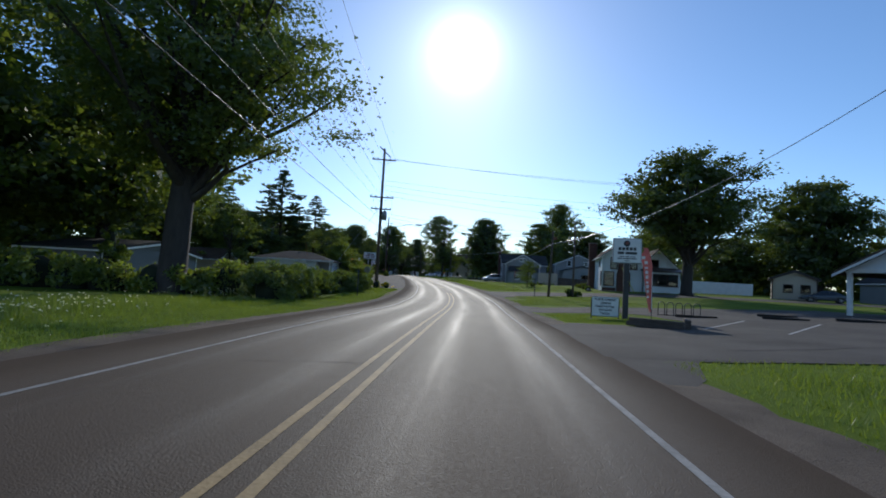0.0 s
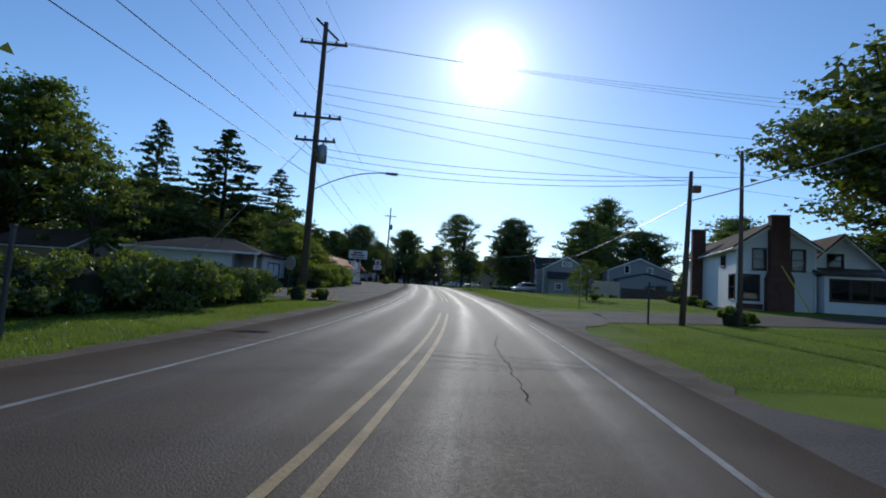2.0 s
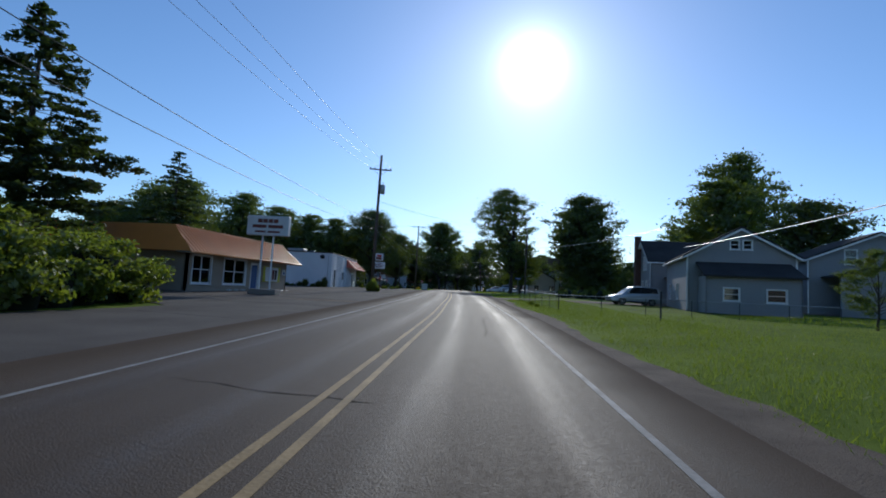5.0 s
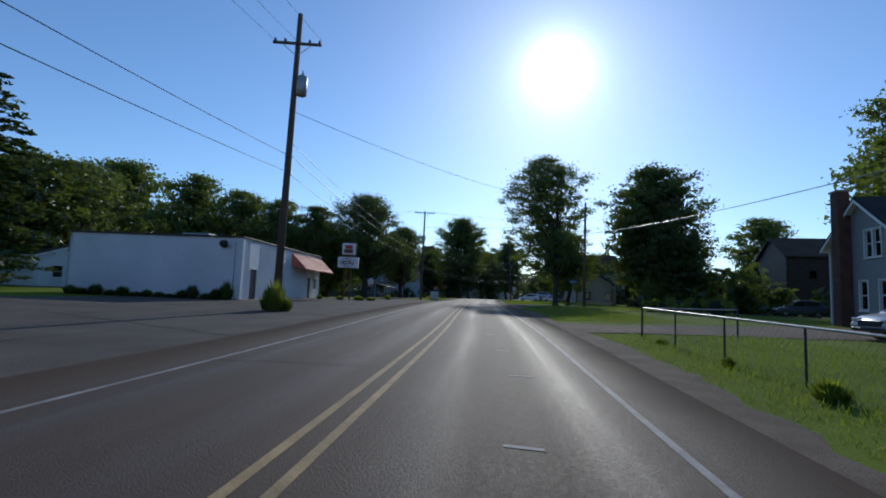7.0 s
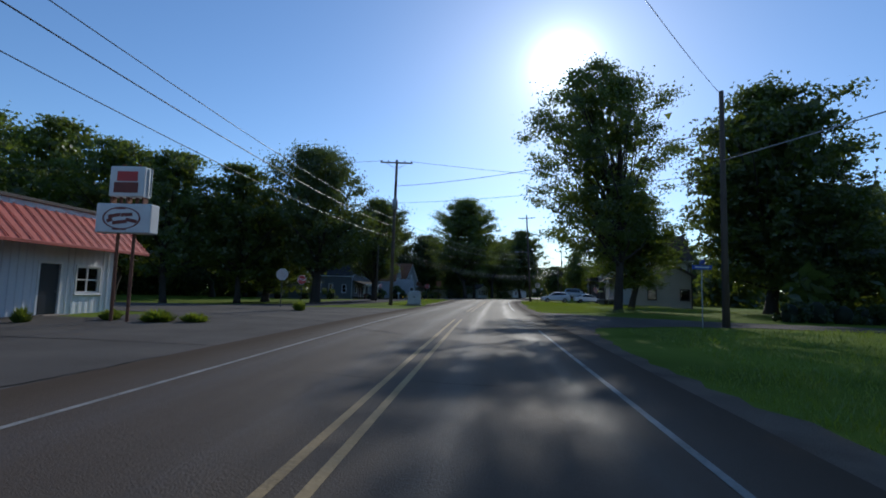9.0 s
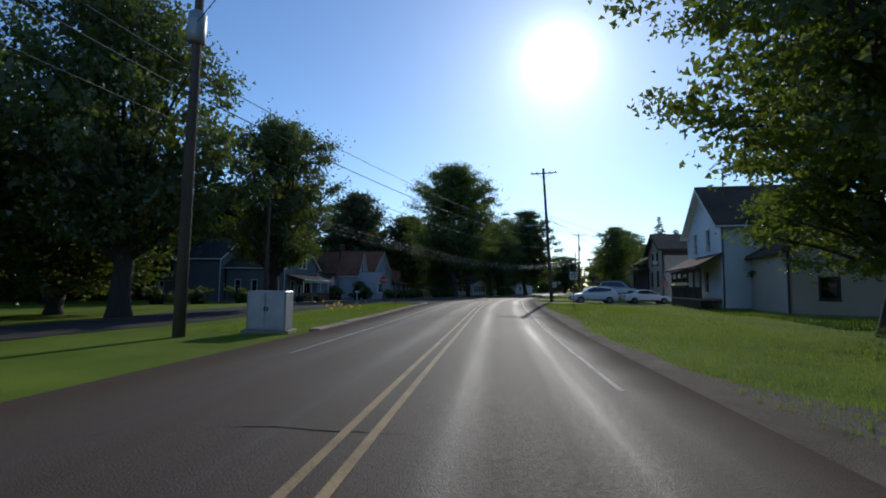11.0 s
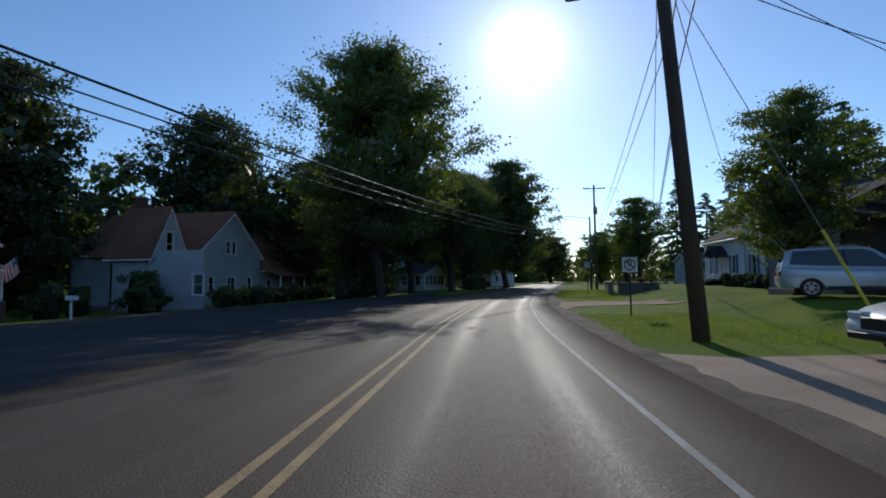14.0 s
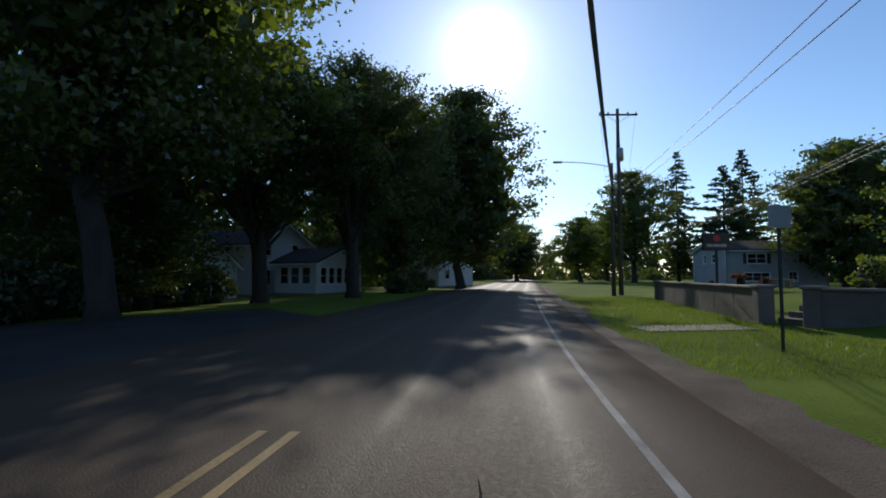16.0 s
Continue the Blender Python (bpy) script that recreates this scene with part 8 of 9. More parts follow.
# ---- parked cars ----
def car(x, y, turn, paint, label, length=4.7, width=1.9, height=1.7, base=2.82, suv=True, group="parked cars", upright=False):
    """A car along its own x (nose at +x). Body by cross-sections, glass, wheels, lamps."""
    ob = put_at(new("car"), x, y, turn)
    hl = length / 2
    nose_h = 1.02 if suv else 0.85
    deck_h = 1.08 if suv else 0.98
    if suv:
        lower = [(-hl + 0.01, 0.50), (-hl, 0.66), (-hl + 0.05, 0.92), (-hl + 0.10, deck_h + 0.06), (-hl * 0.55, deck_h + 0.02), (0.10 * hl, deck_h - 0.06), (0.44 * hl, nose_h + 0.01), (0.66 * hl, nose_h - 0.05), (0.84 * hl, nose_h - 0.14), (hl - 0.12, nose_h - 0.27), (hl - 0.03, nose_h - 0.42), (hl, 0.52), (hl - 0.08, 0.30), (-hl + 0.1, 0.32)]
    else:
        lower = [(-hl + 0.02, 0.50), (-hl, 0.66), (-hl + 0.03, 0.86), (-hl + 0.10, deck_h), (-hl * 0.55, deck_h + 0.01), (0.10 * hl, deck_h - 0.05), (0.40 * hl, nose_h + 0.02), (0.66 * hl, nose_h - 0.03), (0.84 * hl, nose_h - 0.10), (hl - 0.12, nose_h - 0.19), (hl - 0.03, nose_h - 0.28), (hl, 0.50), (hl - 0.08, 0.28), (-hl + 0.1, 0.30)]
    body = Shape()
    arches = []
    for wx in (-base / 2 - 0.05, base / 2 - 0.05):
        arches.append(wx)
    outline = []
    for p, q in zip(lower, lower[1:] + lower[:1]):
        outline.append(p)
    bottom = []
    r = 0.40 if suv else 0.36
    xs = [hl - 0.08]
    for wx in reversed(arches):
        bottom += [(wx + r * math.cos(a), 0.32 + r * max(0, math.sin(a))) for a in np.linspace(0, math.pi, 9)]
    outline = lower[:-2] + [(hl - 0.08, 0.30)] + bottom + [(-hl + 0.1, 0.32)]
    secs = []
    for w, inset, drop in ((-1, 0.30, 0.13), (-0.975, 0.12, 0.05), (-0.90, 0.02, 0.0), (0.90, 0.02, 0.0), (0.975, 0.12, 0.05), (1, 0.30, 0.13)):
        secs.append([(px * (1 - inset * 0.10 * min(1, abs(px) / hl) ** 4), w * width / 2, pz - (drop if pz > 0.72 else 0) + (0.3 * drop if pz < 0.33 else 0)) for px, pz in outline])
    n, m = len(outline), len(secs)
    v = [p for s_ in secs for p in s_]
    f = [(j * n + i, j * n + (i + 1) % n, (j + 1) * n + (i + 1) % n, (j + 1) * n + i) for j in range(m - 1) for i in range(n)] + [tuple(range(n))[::-1], tuple((m - 1) * n + i for i in range(n))]
    shell = part("body", body.add(v, f), paint, ob, smooth=True)
    shell.data.set_sharp_from_angle(angle=0.75)
    # cabin: a painted shell with the panes set 6 mm proud
    top = height
    if suv:
        prof = [(-hl + 0.06, deck_h - 0.05), (-hl + 0.22, deck_h + 0.22), (-hl + 0.50, top - 0.13), (-hl + 0.85, top - 0.05), (-0.20 * hl, top), (0.04 * hl, top - 0.02), (0.16 * hl, top - 0.09), (0.58 * hl, nose_h - 0.03)]
        side = [(-hl + 0.72, top - 0.20), (-hl + 0.62, deck_h + 0.26), (-0.45 * hl, deck_h + 0.13), (0.40 * hl, deck_h + 0.03), (0.14 * hl, top - 0.17), (0.02 * hl, top - 0.10), (-0.25 * hl, top - 0.085)]
        back = ((-hl + 0.22, deck_h + 0.22), (-hl + 0.50, top - 0.13))
        if upright:
            prof[1:4] = [(-hl + 0.13, deck_h + 0.22), (-hl + 0.26, top - 0.12), (-hl + 0.55, top - 0.03)]
            side[0:3] = [(-hl + 0.48, top - 0.13), (-hl + 0.36, deck_h + 0.16), (-0.45 * hl, deck_h + 0.10)]
            back = (prof[1], prof[2])
    else:
        prof = [(-hl + 0.50, deck_h - 0.04), (-0.50 * hl, top - 0.16), (-0.34 * hl, top - 0.04), (-0.12 * hl, top), (0.04 * hl, top - 0.03), (0.12 * hl, top - 0.08), (0.50 * hl, nose_h - 0.02)]
        side = [(-0.52 * hl, deck_h + 0.14), (-0.36 * hl, deck_h + 0.07), (0.36 * hl, deck_h + 0.03), (0.11 * hl, top - 0.14), (-0.10 * hl, top - 0.075), (-0.32 * hl, top - 0.11)]
        back = ((-hl + 0.62, deck_h + 0.06), (-0.50 * hl, top - 0.16))
    low_w, top_w = width / 2 - 0.07, width / 2 - 0.27
    half_at = lambda pz: low_w + (top_w - low_w) * max(0, min(1, (pz - prof[0][1]) / (top - prof[0][1])))
    cols = (-1, -0.97, -0.6, 0.6, 0.97, 1)
    k = len(prof)
    vv = [(px, c * half_at(pz), pz - (0.035 if abs(c) == 1 else 0.0) + (0.012 if abs(c) == 0.6 else 0)) for c in cols for px, pz in prof]
    ff = [(j * k + i, j * k + i + 1, (j + 1) * k + i + 1, (j + 1) * k + i) for j in range(len(cols) - 1) for i in range(k - 1)] + [tuple(range(k)), tuple(range((len(cols) - 1) * k, len(cols) * k))[::-1]]
    cab = part("cabin", Shape().add(vv, ff), paint, ob, smooth=True)
    cab.data.set_sharp_from_angle(angle=0.8)
    for nm, (pa, pb), lift in (("windshield", (prof[-1], prof[-2]), 0.02), ("rear_window", back, -0.02)):
        pa = (pa[0] * 0.9 + pb[0] * 0.1, pa[1] * 0.9 + pb[1] * 0.1)
        pb = (pa[0] * 0.08 + pb[0] * 0.92, pa[1] * 0.08 + pb[1] * 0.92)
        pane = Shape()
        for off in (0.010, 0.022):
            pane.add([(pa[0] + lift, -half_at(pa[1]) + 0.09, pa[1] + off), (pa[0] + lift, half_at(pa[1]) - 0.09, pa[1] + off), (pb[0] + lift, half_at(pb[1]) - 0.08, pb[1] + off), (pb[0] + lift, -half_at(pb[1]) + 0.08, pb[1] + off)], [(0, 1, 2, 3)])
        part(nm, pane, M_CARGLASS, ob, "dark tinted glass")
    for sgn in (-1, 1):
        pane = Shape()
        q = len(side)
        pane.add([(px, sgn * (half_at(pz) + d), pz) for d in (0.004, 0.010) for px, pz in side], [tuple(range(q)), tuple(range(2 * q - 1, q - 1, -1))] + [(i, (i + 1) % q, q + (i + 1) % q, q + i) for i in range(q)])
        part("side_window", pane, M_CARGLASS, ob, "dark tinted glass")
        bx = -0.16 * hl
        part("pillar", Shape().tube([(bx, sgn * (half_at(deck_h + 0.05) + 0.004), deck_h + 0.05), (bx - 0.06, sgn * (half_at(top - 0.1) + 0.004), top - 0.1)], 0.03, 6), M_BLACK, ob)
        part("mirror", Shape().box(0.30 * hl, sgn * (width / 2 - 0.02), deck_h + 0.02, 0.30 * hl + 0.16, sgn * (width / 2 + 0.17), deck_h + 0.16, 0.03), paint, ob)
        part("sill", Shape().box(-base / 2 + 0.4, sgn * (width / 2 - 0.05), 0.28, base / 2 - 0.5, sgn * (width / 2 + 0.005), 0.42, 0.01), M_BLACK, ob)
        for px in (-0.42 * hl, 0.04 * hl):
            part("door_handle", Shape().box(px, sgn * width / 2 * 0.965, deck_h - 0.16, px + 0.2, sgn * (width / 2 * 0.965 + 0.025), deck_h - 0.12, 0.006), paint, ob)
        part("headlight", Shape().box(hl - 0.42, sgn * (width / 2 - 0.42), nose_h - 0.36, hl - 0.03, sgn * (width / 2 - 0.06), nose_h - 0.22, 0.03), M_HEADLIGHT, ob)
        part("tail_light", Shape().box(-hl - 0.01, sgn * (width / 2 - 0.34), deck_h - 0.28, -hl + 0.3, sgn * (width / 2 - 0.03), deck_h - 0.10, 0.02), M_TAILLIGHT, ob)
        for wx in arches:
            wh = new("wheel")
            wh.parent, wh.matrix_local = ob, pose(wx, sgn * (width / 2 - 0.13), r - 0.05)
            rr = r - 0.05
            part("tyre", Shape().disc((0, 0, 0), rr, 0.23, "y", 24, rr * 0.66), M_TYRE, wh)
            rim = Shape().disc((0, sgn * 0.08, 0), rr * 0.66, 0.03, "y", 24, rr * 0.57)
            for q in range(6):
                a = q * math.pi / 3
                rim.prism([(0.03 * math.cos(a + 1.57), 0.03 * math.sin(a + 1.57)), (rr * 0.6 * math.cos(a - 0.08), rr * 0.6 * math.sin(a - 0.08)), (rr * 0.6 * math.cos(a + 0.08), rr * 0.6 * math.sin(a + 0.08)), (-0.03 * math.cos(a + 1.57), -0.03 * math.sin(a + 1.57))], sgn * 0.07, sgn * 0.09, "y")
            part("rim", rim, M_RIM, wh)
            part("hub", Shape().disc((0, sgn * 0.03, 0), rr * 0.6, 0.03, "y", 20), M_BLACK, wh)
    part("grille", Shape().box(hl - 0.08, -width * 0.28, 0.50, hl + 0.012, width * 0.28, nose_h - 0.30, 0.02), M_BLACK, ob)
    part("bumper", Shape().box(hl - 0.2, -width * 0.44, 0.32, hl + 0.03, width * 0.44, 0.46, 0.03), M_BLACK if suv else paint, ob)
    part("rear_plate", Shape().box(-hl - 0.015, -0.15, 0.62, -hl + 0.005, 0.15, 0.74), M_SIGNWHITE, ob)
    if suv:
        for sgn in (-1, 1):
            part("roof_rail", Shape().tube([(-0.6 * hl, sgn * (top_w - 0.02), top - 0.03), (-0.55 * hl, sgn * (top_w - 0.02), top + 0.045), (0.0, sgn * (top_w - 0.02), top + 0.045), (0.06 * hl, sgn * (top_w - 0.02), top - 0.04)], 0.018, 6), M_STEEL, ob)
    return tagged(ob, label, "car", group)


car(-7.75, 210.9, 186, M_CARWHITE, "white crossover parked across the concrete drive")
car(-2.4, 211.6, 15 + 180 - 8 + 180, M_CARWHITE, "white sedan parked behind the crossover", 4.9, 1.88, 1.45, 2.85, False)
car(-3.7, 222.0, -20, M_CARSILVER, "silver crossover parked on the grass beyond the drive", 4.9, 1.98, 1.86, upright=True)
car(10.5, 120.9, 188, M_CARSILVER, "pale silver crossover parked beside the grey houses", 4.85, 1.92, 1.82, upright=True)
car(44.4, 59.6, 150, M_CARDARK, "dark grey sedan parked at the lot's far edge", 4.7, 1.85, 1.45, 2.8, False)
car(22.5, 158.0, 170, M_CARDARK, "dark crossover in the shade of the side street", 4.6, 1.9, 1.75)
car(-66, 150.5, 10, M_CARDARK, "dark car far off by the trees", 4.6, 1.9, 1.5, 2.8, False)


# ---- fences and walls ----
def chain_fence(points, label, height=0.96):
    ob = put_at(new("chain_link_fence"), *points[0])
    x0, y0 = points[0]
    z0 = ground(x0, y0)
    prev = None
    for i, (a, b) in enumerate(zip(points, points[1:])):
        ln = math.dist(a, b)
        n = max(1, round(ln / 2.6))
        tops = []
        for k in range(n + 1):
            px, py = a[0] + (b[0] - a[0]) * k / n, a[1] + (b[1] - a[1]) * k / n
            pz = ground(px, py) - z0
            tops.append((px - x0, py - y0, pz + height))
            if k or not i:
                part("post", Shape().tube([(px - x0, py - y0, pz - 0.2), (px - x0, py - y0, pz + height + (0.06 if k in (0, n) else 0))], 0.034 if k in (0, n) else 0.022, 8), M_DARKSTEEL, ob)
        part("top_rail", Shape().tube(tops, 0.022, 8), M_STEEL, ob)
        mesh = Shape()
        step = 0.16
        cnt = int(ln / step)
        for k in range(cnt):
            for sgn in (-1, 1):
                u0 = k * step
                u1 = u0 + sgn * height * 0.9
                if not 0 <= u1 <= ln:
                    continue
                p0 = (a[0] + (b[0] - a[0]) * u0 / ln, a[1] + (b[1] - a[1]) * u0 / ln)
                p1 = (a[0] + (b[0] - a[0]) * u1 / ln, a[1] + (b[1] - a[1]) * u1 / ln)
                mesh.tube([(p0[0] - x0, p0[1] - y0, ground(*p0) - z0 + 0.05), (p1[0] - x0, p1[1] - y0, ground(*p1) - z0 + height)], 0.0016, 3, cap=False)
        part("mesh", mesh, M_STEEL, ob)
    return tagged(ob, label, "fence")


chain_fence([(24, 99.9), (1.9, 101.2), (-0.42, 116.6), (3.0, 118.4)], "chain-link fence with steel posts round a lawn")


def board_fence(points, height, material, label, gap=0.016, width=0.14, cap=True):
    ob = put_at(new("board_fence"), *points[0])
    x0, y0 = points[0]
    z0 = ground(x0, y0)
    for a, b in zip(points, points[1:]):
        ln = math.dist(a, b)
        ang = math.degrees(math.atan2(b[1] - a[1], b[0] - a[0]))
        n = int(ln / (width + gap))
        base = Shape().box(0, -0.012, 0.03, width, 0.012, height, 0.003).data("board", material)
        for k in range(n):
            t = (k + 0.0) / n
            px, py = a[0] + (b[0] - a[0]) * t, a[1] + (b[1] - a[1]) * t
            p = new("board", base)
            p.parent = ob
            p.matrix_local = pose(px - x0, py - y0, ground(px, py) - z0 + 0.02 * math.sin(k * 1.7), 0, 0, ang)
        for z in (0.35, height - 0.3):
            part("rail", Shape().tube([(a[0] - x0, a[1] - y0 + 0.04, ground(*a) - z0 + z), (b[0] - x0, b[1] - y0 + 0.04, ground(*b) - z0 + z)], 0.04, 4), material, ob)
    return tagged(ob, label, "fence")


board_fence([(17.6, 98.2), (21.6, 98.9)], 2.5, M_TAN_SIDING, "tall tan board fence before the grey house")
board_fence([(21.8, 99.0), (33, 101)], 1.7, M_DARKTRIM, "dark stained board fence across the yard")
board_fence([(33.5, 73.5), (46, 75.5)], 1.8, M_TRIM, "white board fence behind the white house", 0.012, 0.24)
board_fence([(26.5, 84.5), (33, 96.0)], 1.6, M_TRIM, "low white board fence beyond the garden", 0.012, 0.2)


def garden_wall(points, height, label):
    """A low rendered wall with piers and flat coping slabs."""
    ob = put_at(new("garden_wall"), *points[0])
    x0, y0 = points[0]
    z0 = ground(x0, y0)
    for a, b in zip(points, points[1:]):
        ln = math.dist(a, b)
        ang = math.degrees(math.atan2(b[1] - a[1], b[0] - a[0]))
        where = pose(a[0] - x0, a[1] - y0, ground(*a) - z0, 0, 0, ang)
        n = max(1, round(ln / 2.2))
        for k in range(n):
            p = part("panel", Shape().box(ln * k / n + 0.012, -0.13, -0.4, ln * (k + 1) / n - 0.012, 0.13, height, 0.015), M_STONE, ob)
            p.matrix_local = where.copy()
            c = part("coping", Shape().box(ln * k / n + 0.004, -0.2, height, ln * (k + 1) / n - 0.004, 0.2, height + 0.09, 0.02), M_CONCRETE, ob)
            c.matrix_local = where.copy()
        for u in (0.0, ln):
            p = part("pier", Shape().box(u - 0.22, -0.22, -0.4, u + 0.22, 0.22, height + 0.04, 0.02), M_STONE, ob)
            p.matrix_local = where.copy()
            c = part("pier_cap", Shape().box(u - 0.27, -0.27, height + 0.042, u + 0.27, 0.27, height + 0.13, 0.02), M_CONCRETE, ob)
            c.matrix_local = where.copy()
    return tagged(ob, label, "wall")


garden_wall([(-6.3, 261.2), (-8.3, 247.0)], 1.0, "low grey rendered garden wall with flat coping")
garden_wall([(-7.6, 245.8), (-5.6, 242.6)], 1.0, "low grey rendered wall sinking into the raised lawn")
ob = put_at(new("garden_steps"), -7.6, 246.5, 10)
for k in range(4):
    part("step", Shape().box(-0.25 + 0.34 * k, -0.5, -0.1, 1.6, 0.5, 0.18 * (k + 1), 0.02), M_STONE, ob)
tagged(ob, "dark worn concrete steps between the two garden walls", "steps")
ob = put_at(new("stone_bench"), 1.0, 262.0, 10)
part("seat", Shape().box(-0.8, -0.25, 0.42, 0.8, 0.25, 0.52, 0.02), M_CONCRETE, ob)
for u in (-0.55, 0.55):
    part("leg", Shape().box(u - 0.1, -0.2, -0.1, u + 0.1, 0.2, 0.42, 0.02), M_CONCRETE, ob)
tagged(ob, "pale concrete bench above the wall", "bench")

# ---- the lot at the start ----
def pavilion():
    ob = new("drive_in_shop")
    x, y = 23.7, 31.2
    ob.matrix_world = pose(x, y, ground(x, y), 0, 0, -70)
    # open canopy with a gable towards the road, a shop behind it
    w, d = 9.0, 7.5
    for u in (0.15, w - 0.15):
        for v in (0.15, d - 0.15):
            part("post", Shape().box(u - 0.12, v - 0.12, -0.2, u + 0.12, v + 0.12, 2.75, 0.02), M_TRIM, ob)
    gw = part("gable", Shape().prism([(0, 2.7), (w, 2.7), (w / 2, 5.0)], 0, 0.15, "y"), M_WHITE_SIDING, ob, "white sided canopy gable")
    part("beam", Shape().box(0, -0.03, 2.6, w, 0.2, 2.85, 0.02), M_TRIM, ob)
    for sgn in (-1, 1):
        ex = w / 2 + sgn * (w / 2 + 0.5)
        part("roof", Shape().prism([(w / 2, 5.02), (ex, 2.45), (ex, 2.62), (w / 2, 5.2)], -0.45, d + 8, "y"), M_SHINGLE, ob)
        part("fascia", Shape().prism([(w / 2, 4.88), (ex, 2.32), (ex, 2.48), (w / 2, 5.04)], -0.48, -0.44, "y"), M_TRIM, ob)
    part("ceiling_panel", Shape().box(0.1, 0.1, 2.72, w - 0.1, d, 2.78), M_TRIM, ob)
    back = part("wall", wall_panel([(1, 3, 0.9, 2.2), (5.5, 7.8, 0.9, 2.2), (3.8, 4.8, 0, 2.1)], w, lambda u: 2.75), M_BRICK, ob, "dark brick shop front")
    back.matrix_local = pose(0, d, 0)
    window(back, 2.0, 1.3, pose(1, 0, 0.9), M_TRIM, bars=2)
    window(back, 2.3, 1.3, pose(5.5, 0, 0.9), M_TRIM, bars=2)
    part("wall", Shape().prism([(0, d + 0.2), (0.2, d + 0.2), (0.2, d + 7.3), (w - 0.2, d + 7.3), (w - 0.2, d + 0.2), (w, d + 0.2), (w, d + 7.5), (0, d + 7.5)], 0, 2.75), M_BRICK, ob)
    return tagged(ob, "drive-in shop with a white gabled canopy on posts", "shop")


pavilion()


def picnic_table(x, y, turn, label):
    ob = put_at(new("picnic_table"), x, y, turn)
    for k in range(5):
        part("top_board", Shape().box(-0.9, -0.36 + 0.145 * k, 0.72, 0.9, -0.36 + 0.135 * (k + 1), 0.76, 0.006), M_WOODPOLE, ob)
    for s_ in (-1, 1):
        part("bench_board", Shape().box(-0.9, s_ * 0.6, 0.42, 0.9, s_ * 0.85, 0.46, 0.006), M_WOODPOLE, ob)
        for u in (-0.65, 0.65):
            part("leg", Shape().tube([(u, s_ * 0.72, 0), (u, s_ * 0.2, 0.72)], 0.045, 4), M_WOODPOLE, ob)
    for u in (-0.65, 0.65):
        part("bench_bearer", Shape().box(u - 0.03, -0.82, 0.36, u + 0.03, 0.82, 0.42), M_WOODPOLE, ob)
    return tagged(ob, label, "picnic table", "picnic tables")


picnic_table(26.9, 29.6, 15, "dark wooden picnic table under the canopy")
picnic_table(28.0, 31.8, 15, "dark wooden picnic table under the canopy")


def bike_rack(x, y, turn):
    ob = put_at(new("bike_rack"), x, y, turn)
    for k in range(5):
        u = 0.45 * k
        part("hoop", Shape().tube([(u, 0, 0), (u, 0, 0.62)] + [(u + 0.17 - 0.17 * math.cos(a), 0, 0.62 + 0.17 * math.sin(a)) for a in np.linspace(0.3, math.pi - 0.3, 6)] + [(u + 0.34, 0, 0.62), (u + 0.34, 0, 0)], 0.022, 6), M_DARKSTEEL, ob, smooth=True)
    part("rail", Shape().tube([(0, 0, 0.08), (2.2, 0, 0.08)], 0.02, 6), M_DARKSTEEL, ob)
    return tagged(ob, "row of dark steel bicycle hoops beside the lot", "bike rack")


bike_rack(11.2, 28.6, -14)
for x, y, turn in ((12.5, 27.0, -10), (17.8, 28.6, -8), (16.6, 26.2, -24), (19.4, 25.0, -22)):
    ob = put_at(new("wheel_stop"), x, y, turn)
    part("block", Shape().prism([(-0.09, 0), (0.09, 0), (0.06, 0.13), (-0.06, 0.13)], -1.0, 1.0, "x").box(-1.0, -0.09, 0, 1.0, 0.09, 0.02), M_TAR if x > 12 else M_WOODPOLE, ob)
    for u in (-0.7, 0.7):
        part("pin", Shape().tube([(u, 0, 0.1), (u, 0, 0.15)], 0.02, 6), M_RUST, ob)
    tagged(ob, "dark timber wheel stop on the asphalt", "wheel stop", "wheel stops of the lot")
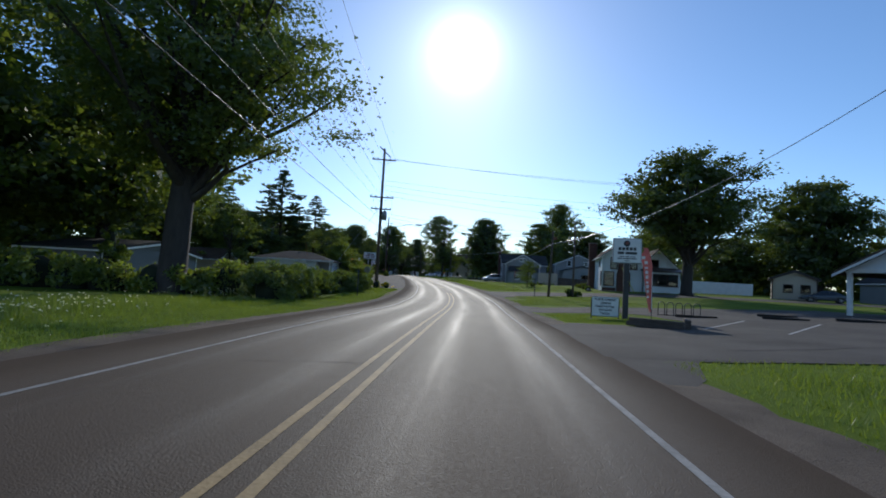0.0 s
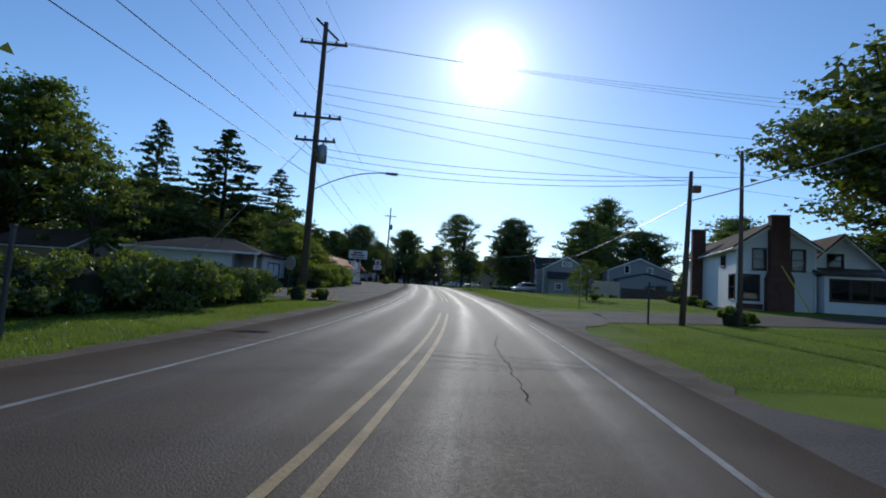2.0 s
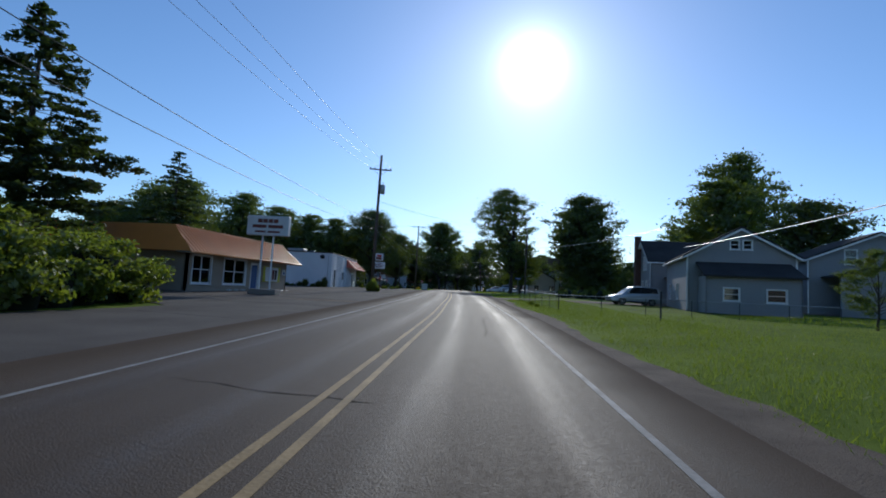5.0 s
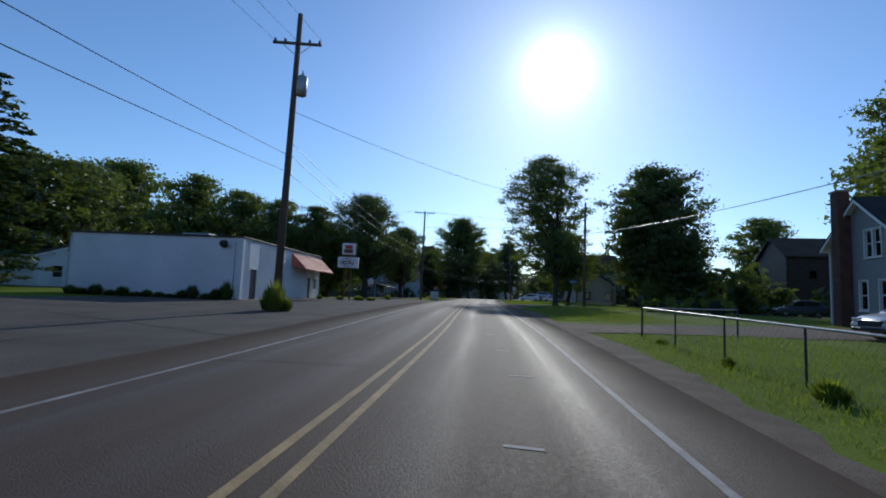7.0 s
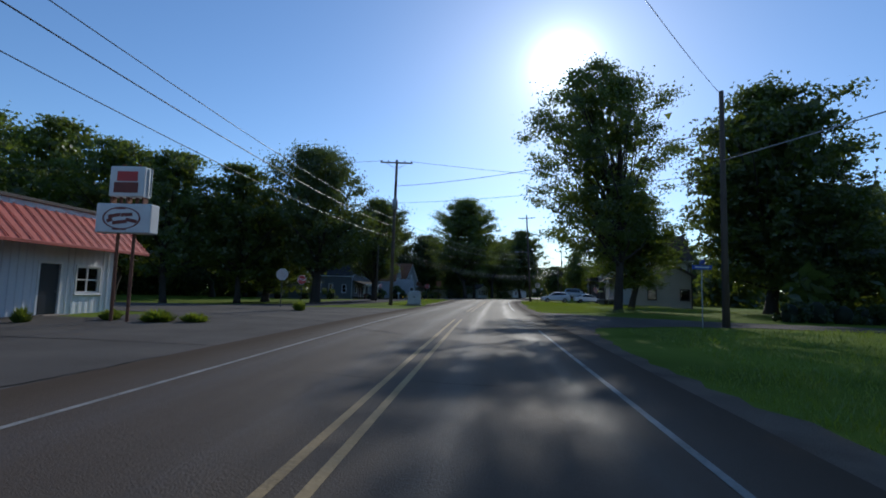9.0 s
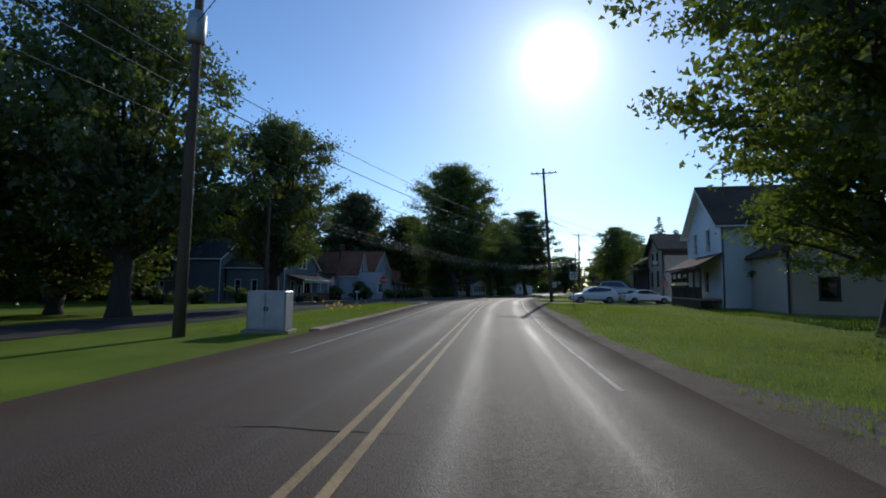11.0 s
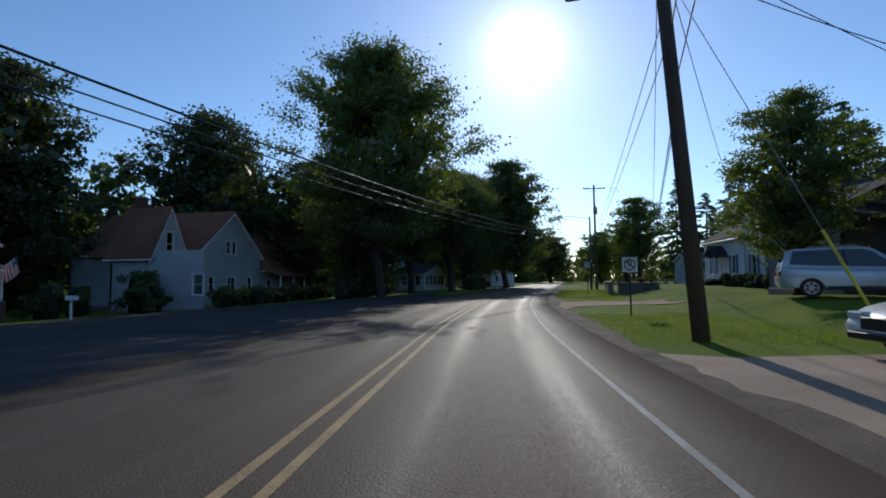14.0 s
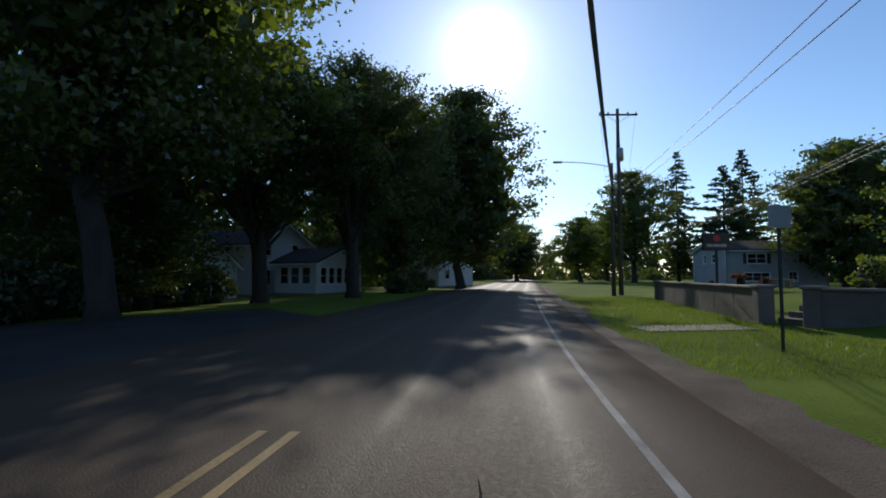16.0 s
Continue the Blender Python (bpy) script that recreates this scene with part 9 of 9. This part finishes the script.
# timber edging of the sign island
for k, (x, y, turn) in enumerate(((7.25, 19.8, -48), (8.75, 20.4, 66))):
    ob = put_at(new("landscape_timber"), x, y, turn)
    part("timber", Shape().box(-1.1, -0.1, 0, 1.1, 0.1, 0.17, 0.02), M_WOODPOLE, ob)
    part("timber", Shape().box(-1.0, -0.1, 0.17, 1.05, 0.1, 0.32, 0.02), M_WOODPOLE, ob)
    tagged(ob, "stacked dark timbers edging the grass island", "edging", "island timbers")
ob = put_at(new("manhole_cover"), 4.5, 56.2)
part("rim", Shape().disc((0, 0, 0.03), 0.30, 0.03, "z", 32, 0.24), M_CONCRETE, ob, "pale concrete collar")
part("cover", Shape().disc((0, 0, 0.035), 0.235, 0.025, "z", 32), M_DARKSTEEL, ob, "cast iron cover")
for k in range(-3, 4):
    part("rib", Shape().box(-0.18 + abs(k) * 0.02, k * 0.06 - 0.01, 0.047, 0.18 - abs(k) * 0.02, k * 0.06 + 0.01, 0.055), M_DARKSTEEL, ob)
tagged(ob, "round iron manhole cover in the side street", "manhole cover")
ob = put_at(new("mailbox"), -39.2, 223.2, 90)
part("post", Shape().box(-0.05, -0.05, -0.3, 0.05, 0.05, 1.05, 0.01), M_TRIM, ob)
part("box", Shape().prism([(-0.13, 1.05), (0.13, 1.05), (0.13, 1.2), (0.08, 1.28), (-0.08, 1.28), (-0.13, 1.2)], -0.3, 0.25, "y"), M_TRIM, ob, "white rounded letter box")
tagged(ob, "white mailbox on a post at the street", "mailbox")
ob = put_at(new("guy_post"), 22.6, 61.6, -6)
part("prop", Shape().tube([(0, 0, 0), (-1.3, 1.0, 3.1)], 0.04, 6), M_CLOTHY, ob)
tagged(ob, "leaning yellow guy guard on the lawn", "guy guard")
# rocks in the garden bed
rnd_r = random.Random(3)
for k in range(6):
    ob = put_at(new("garden_rock"), 17.6 + 0.2 * k, 63.6 + 0.8 * k + rnd_r.uniform(-0.2, 0.2), rnd_r.uniform(0, 180))
    bm = bmesh.new()
    bmesh.ops.create_icosphere(bm, subdivisions=2, radius=0.28)
    for q in bm.verts:
        q.co *= 1 + 0.35 * noise.noise(q.co * 3 + Vector((k, 0, 0)))
        q.co.z *= 0.6
    me = bpy.data.meshes.new("rock")
    bm.to_mesh(me)
    bm.free()
    me.materials.append(M_STONE)
    p = new("rock", me)
    p.parent, p.location = ob, (0, 0, 0.1)
    tagged(ob, "grey boulder in the garden bed", "rock", "garden rocks")
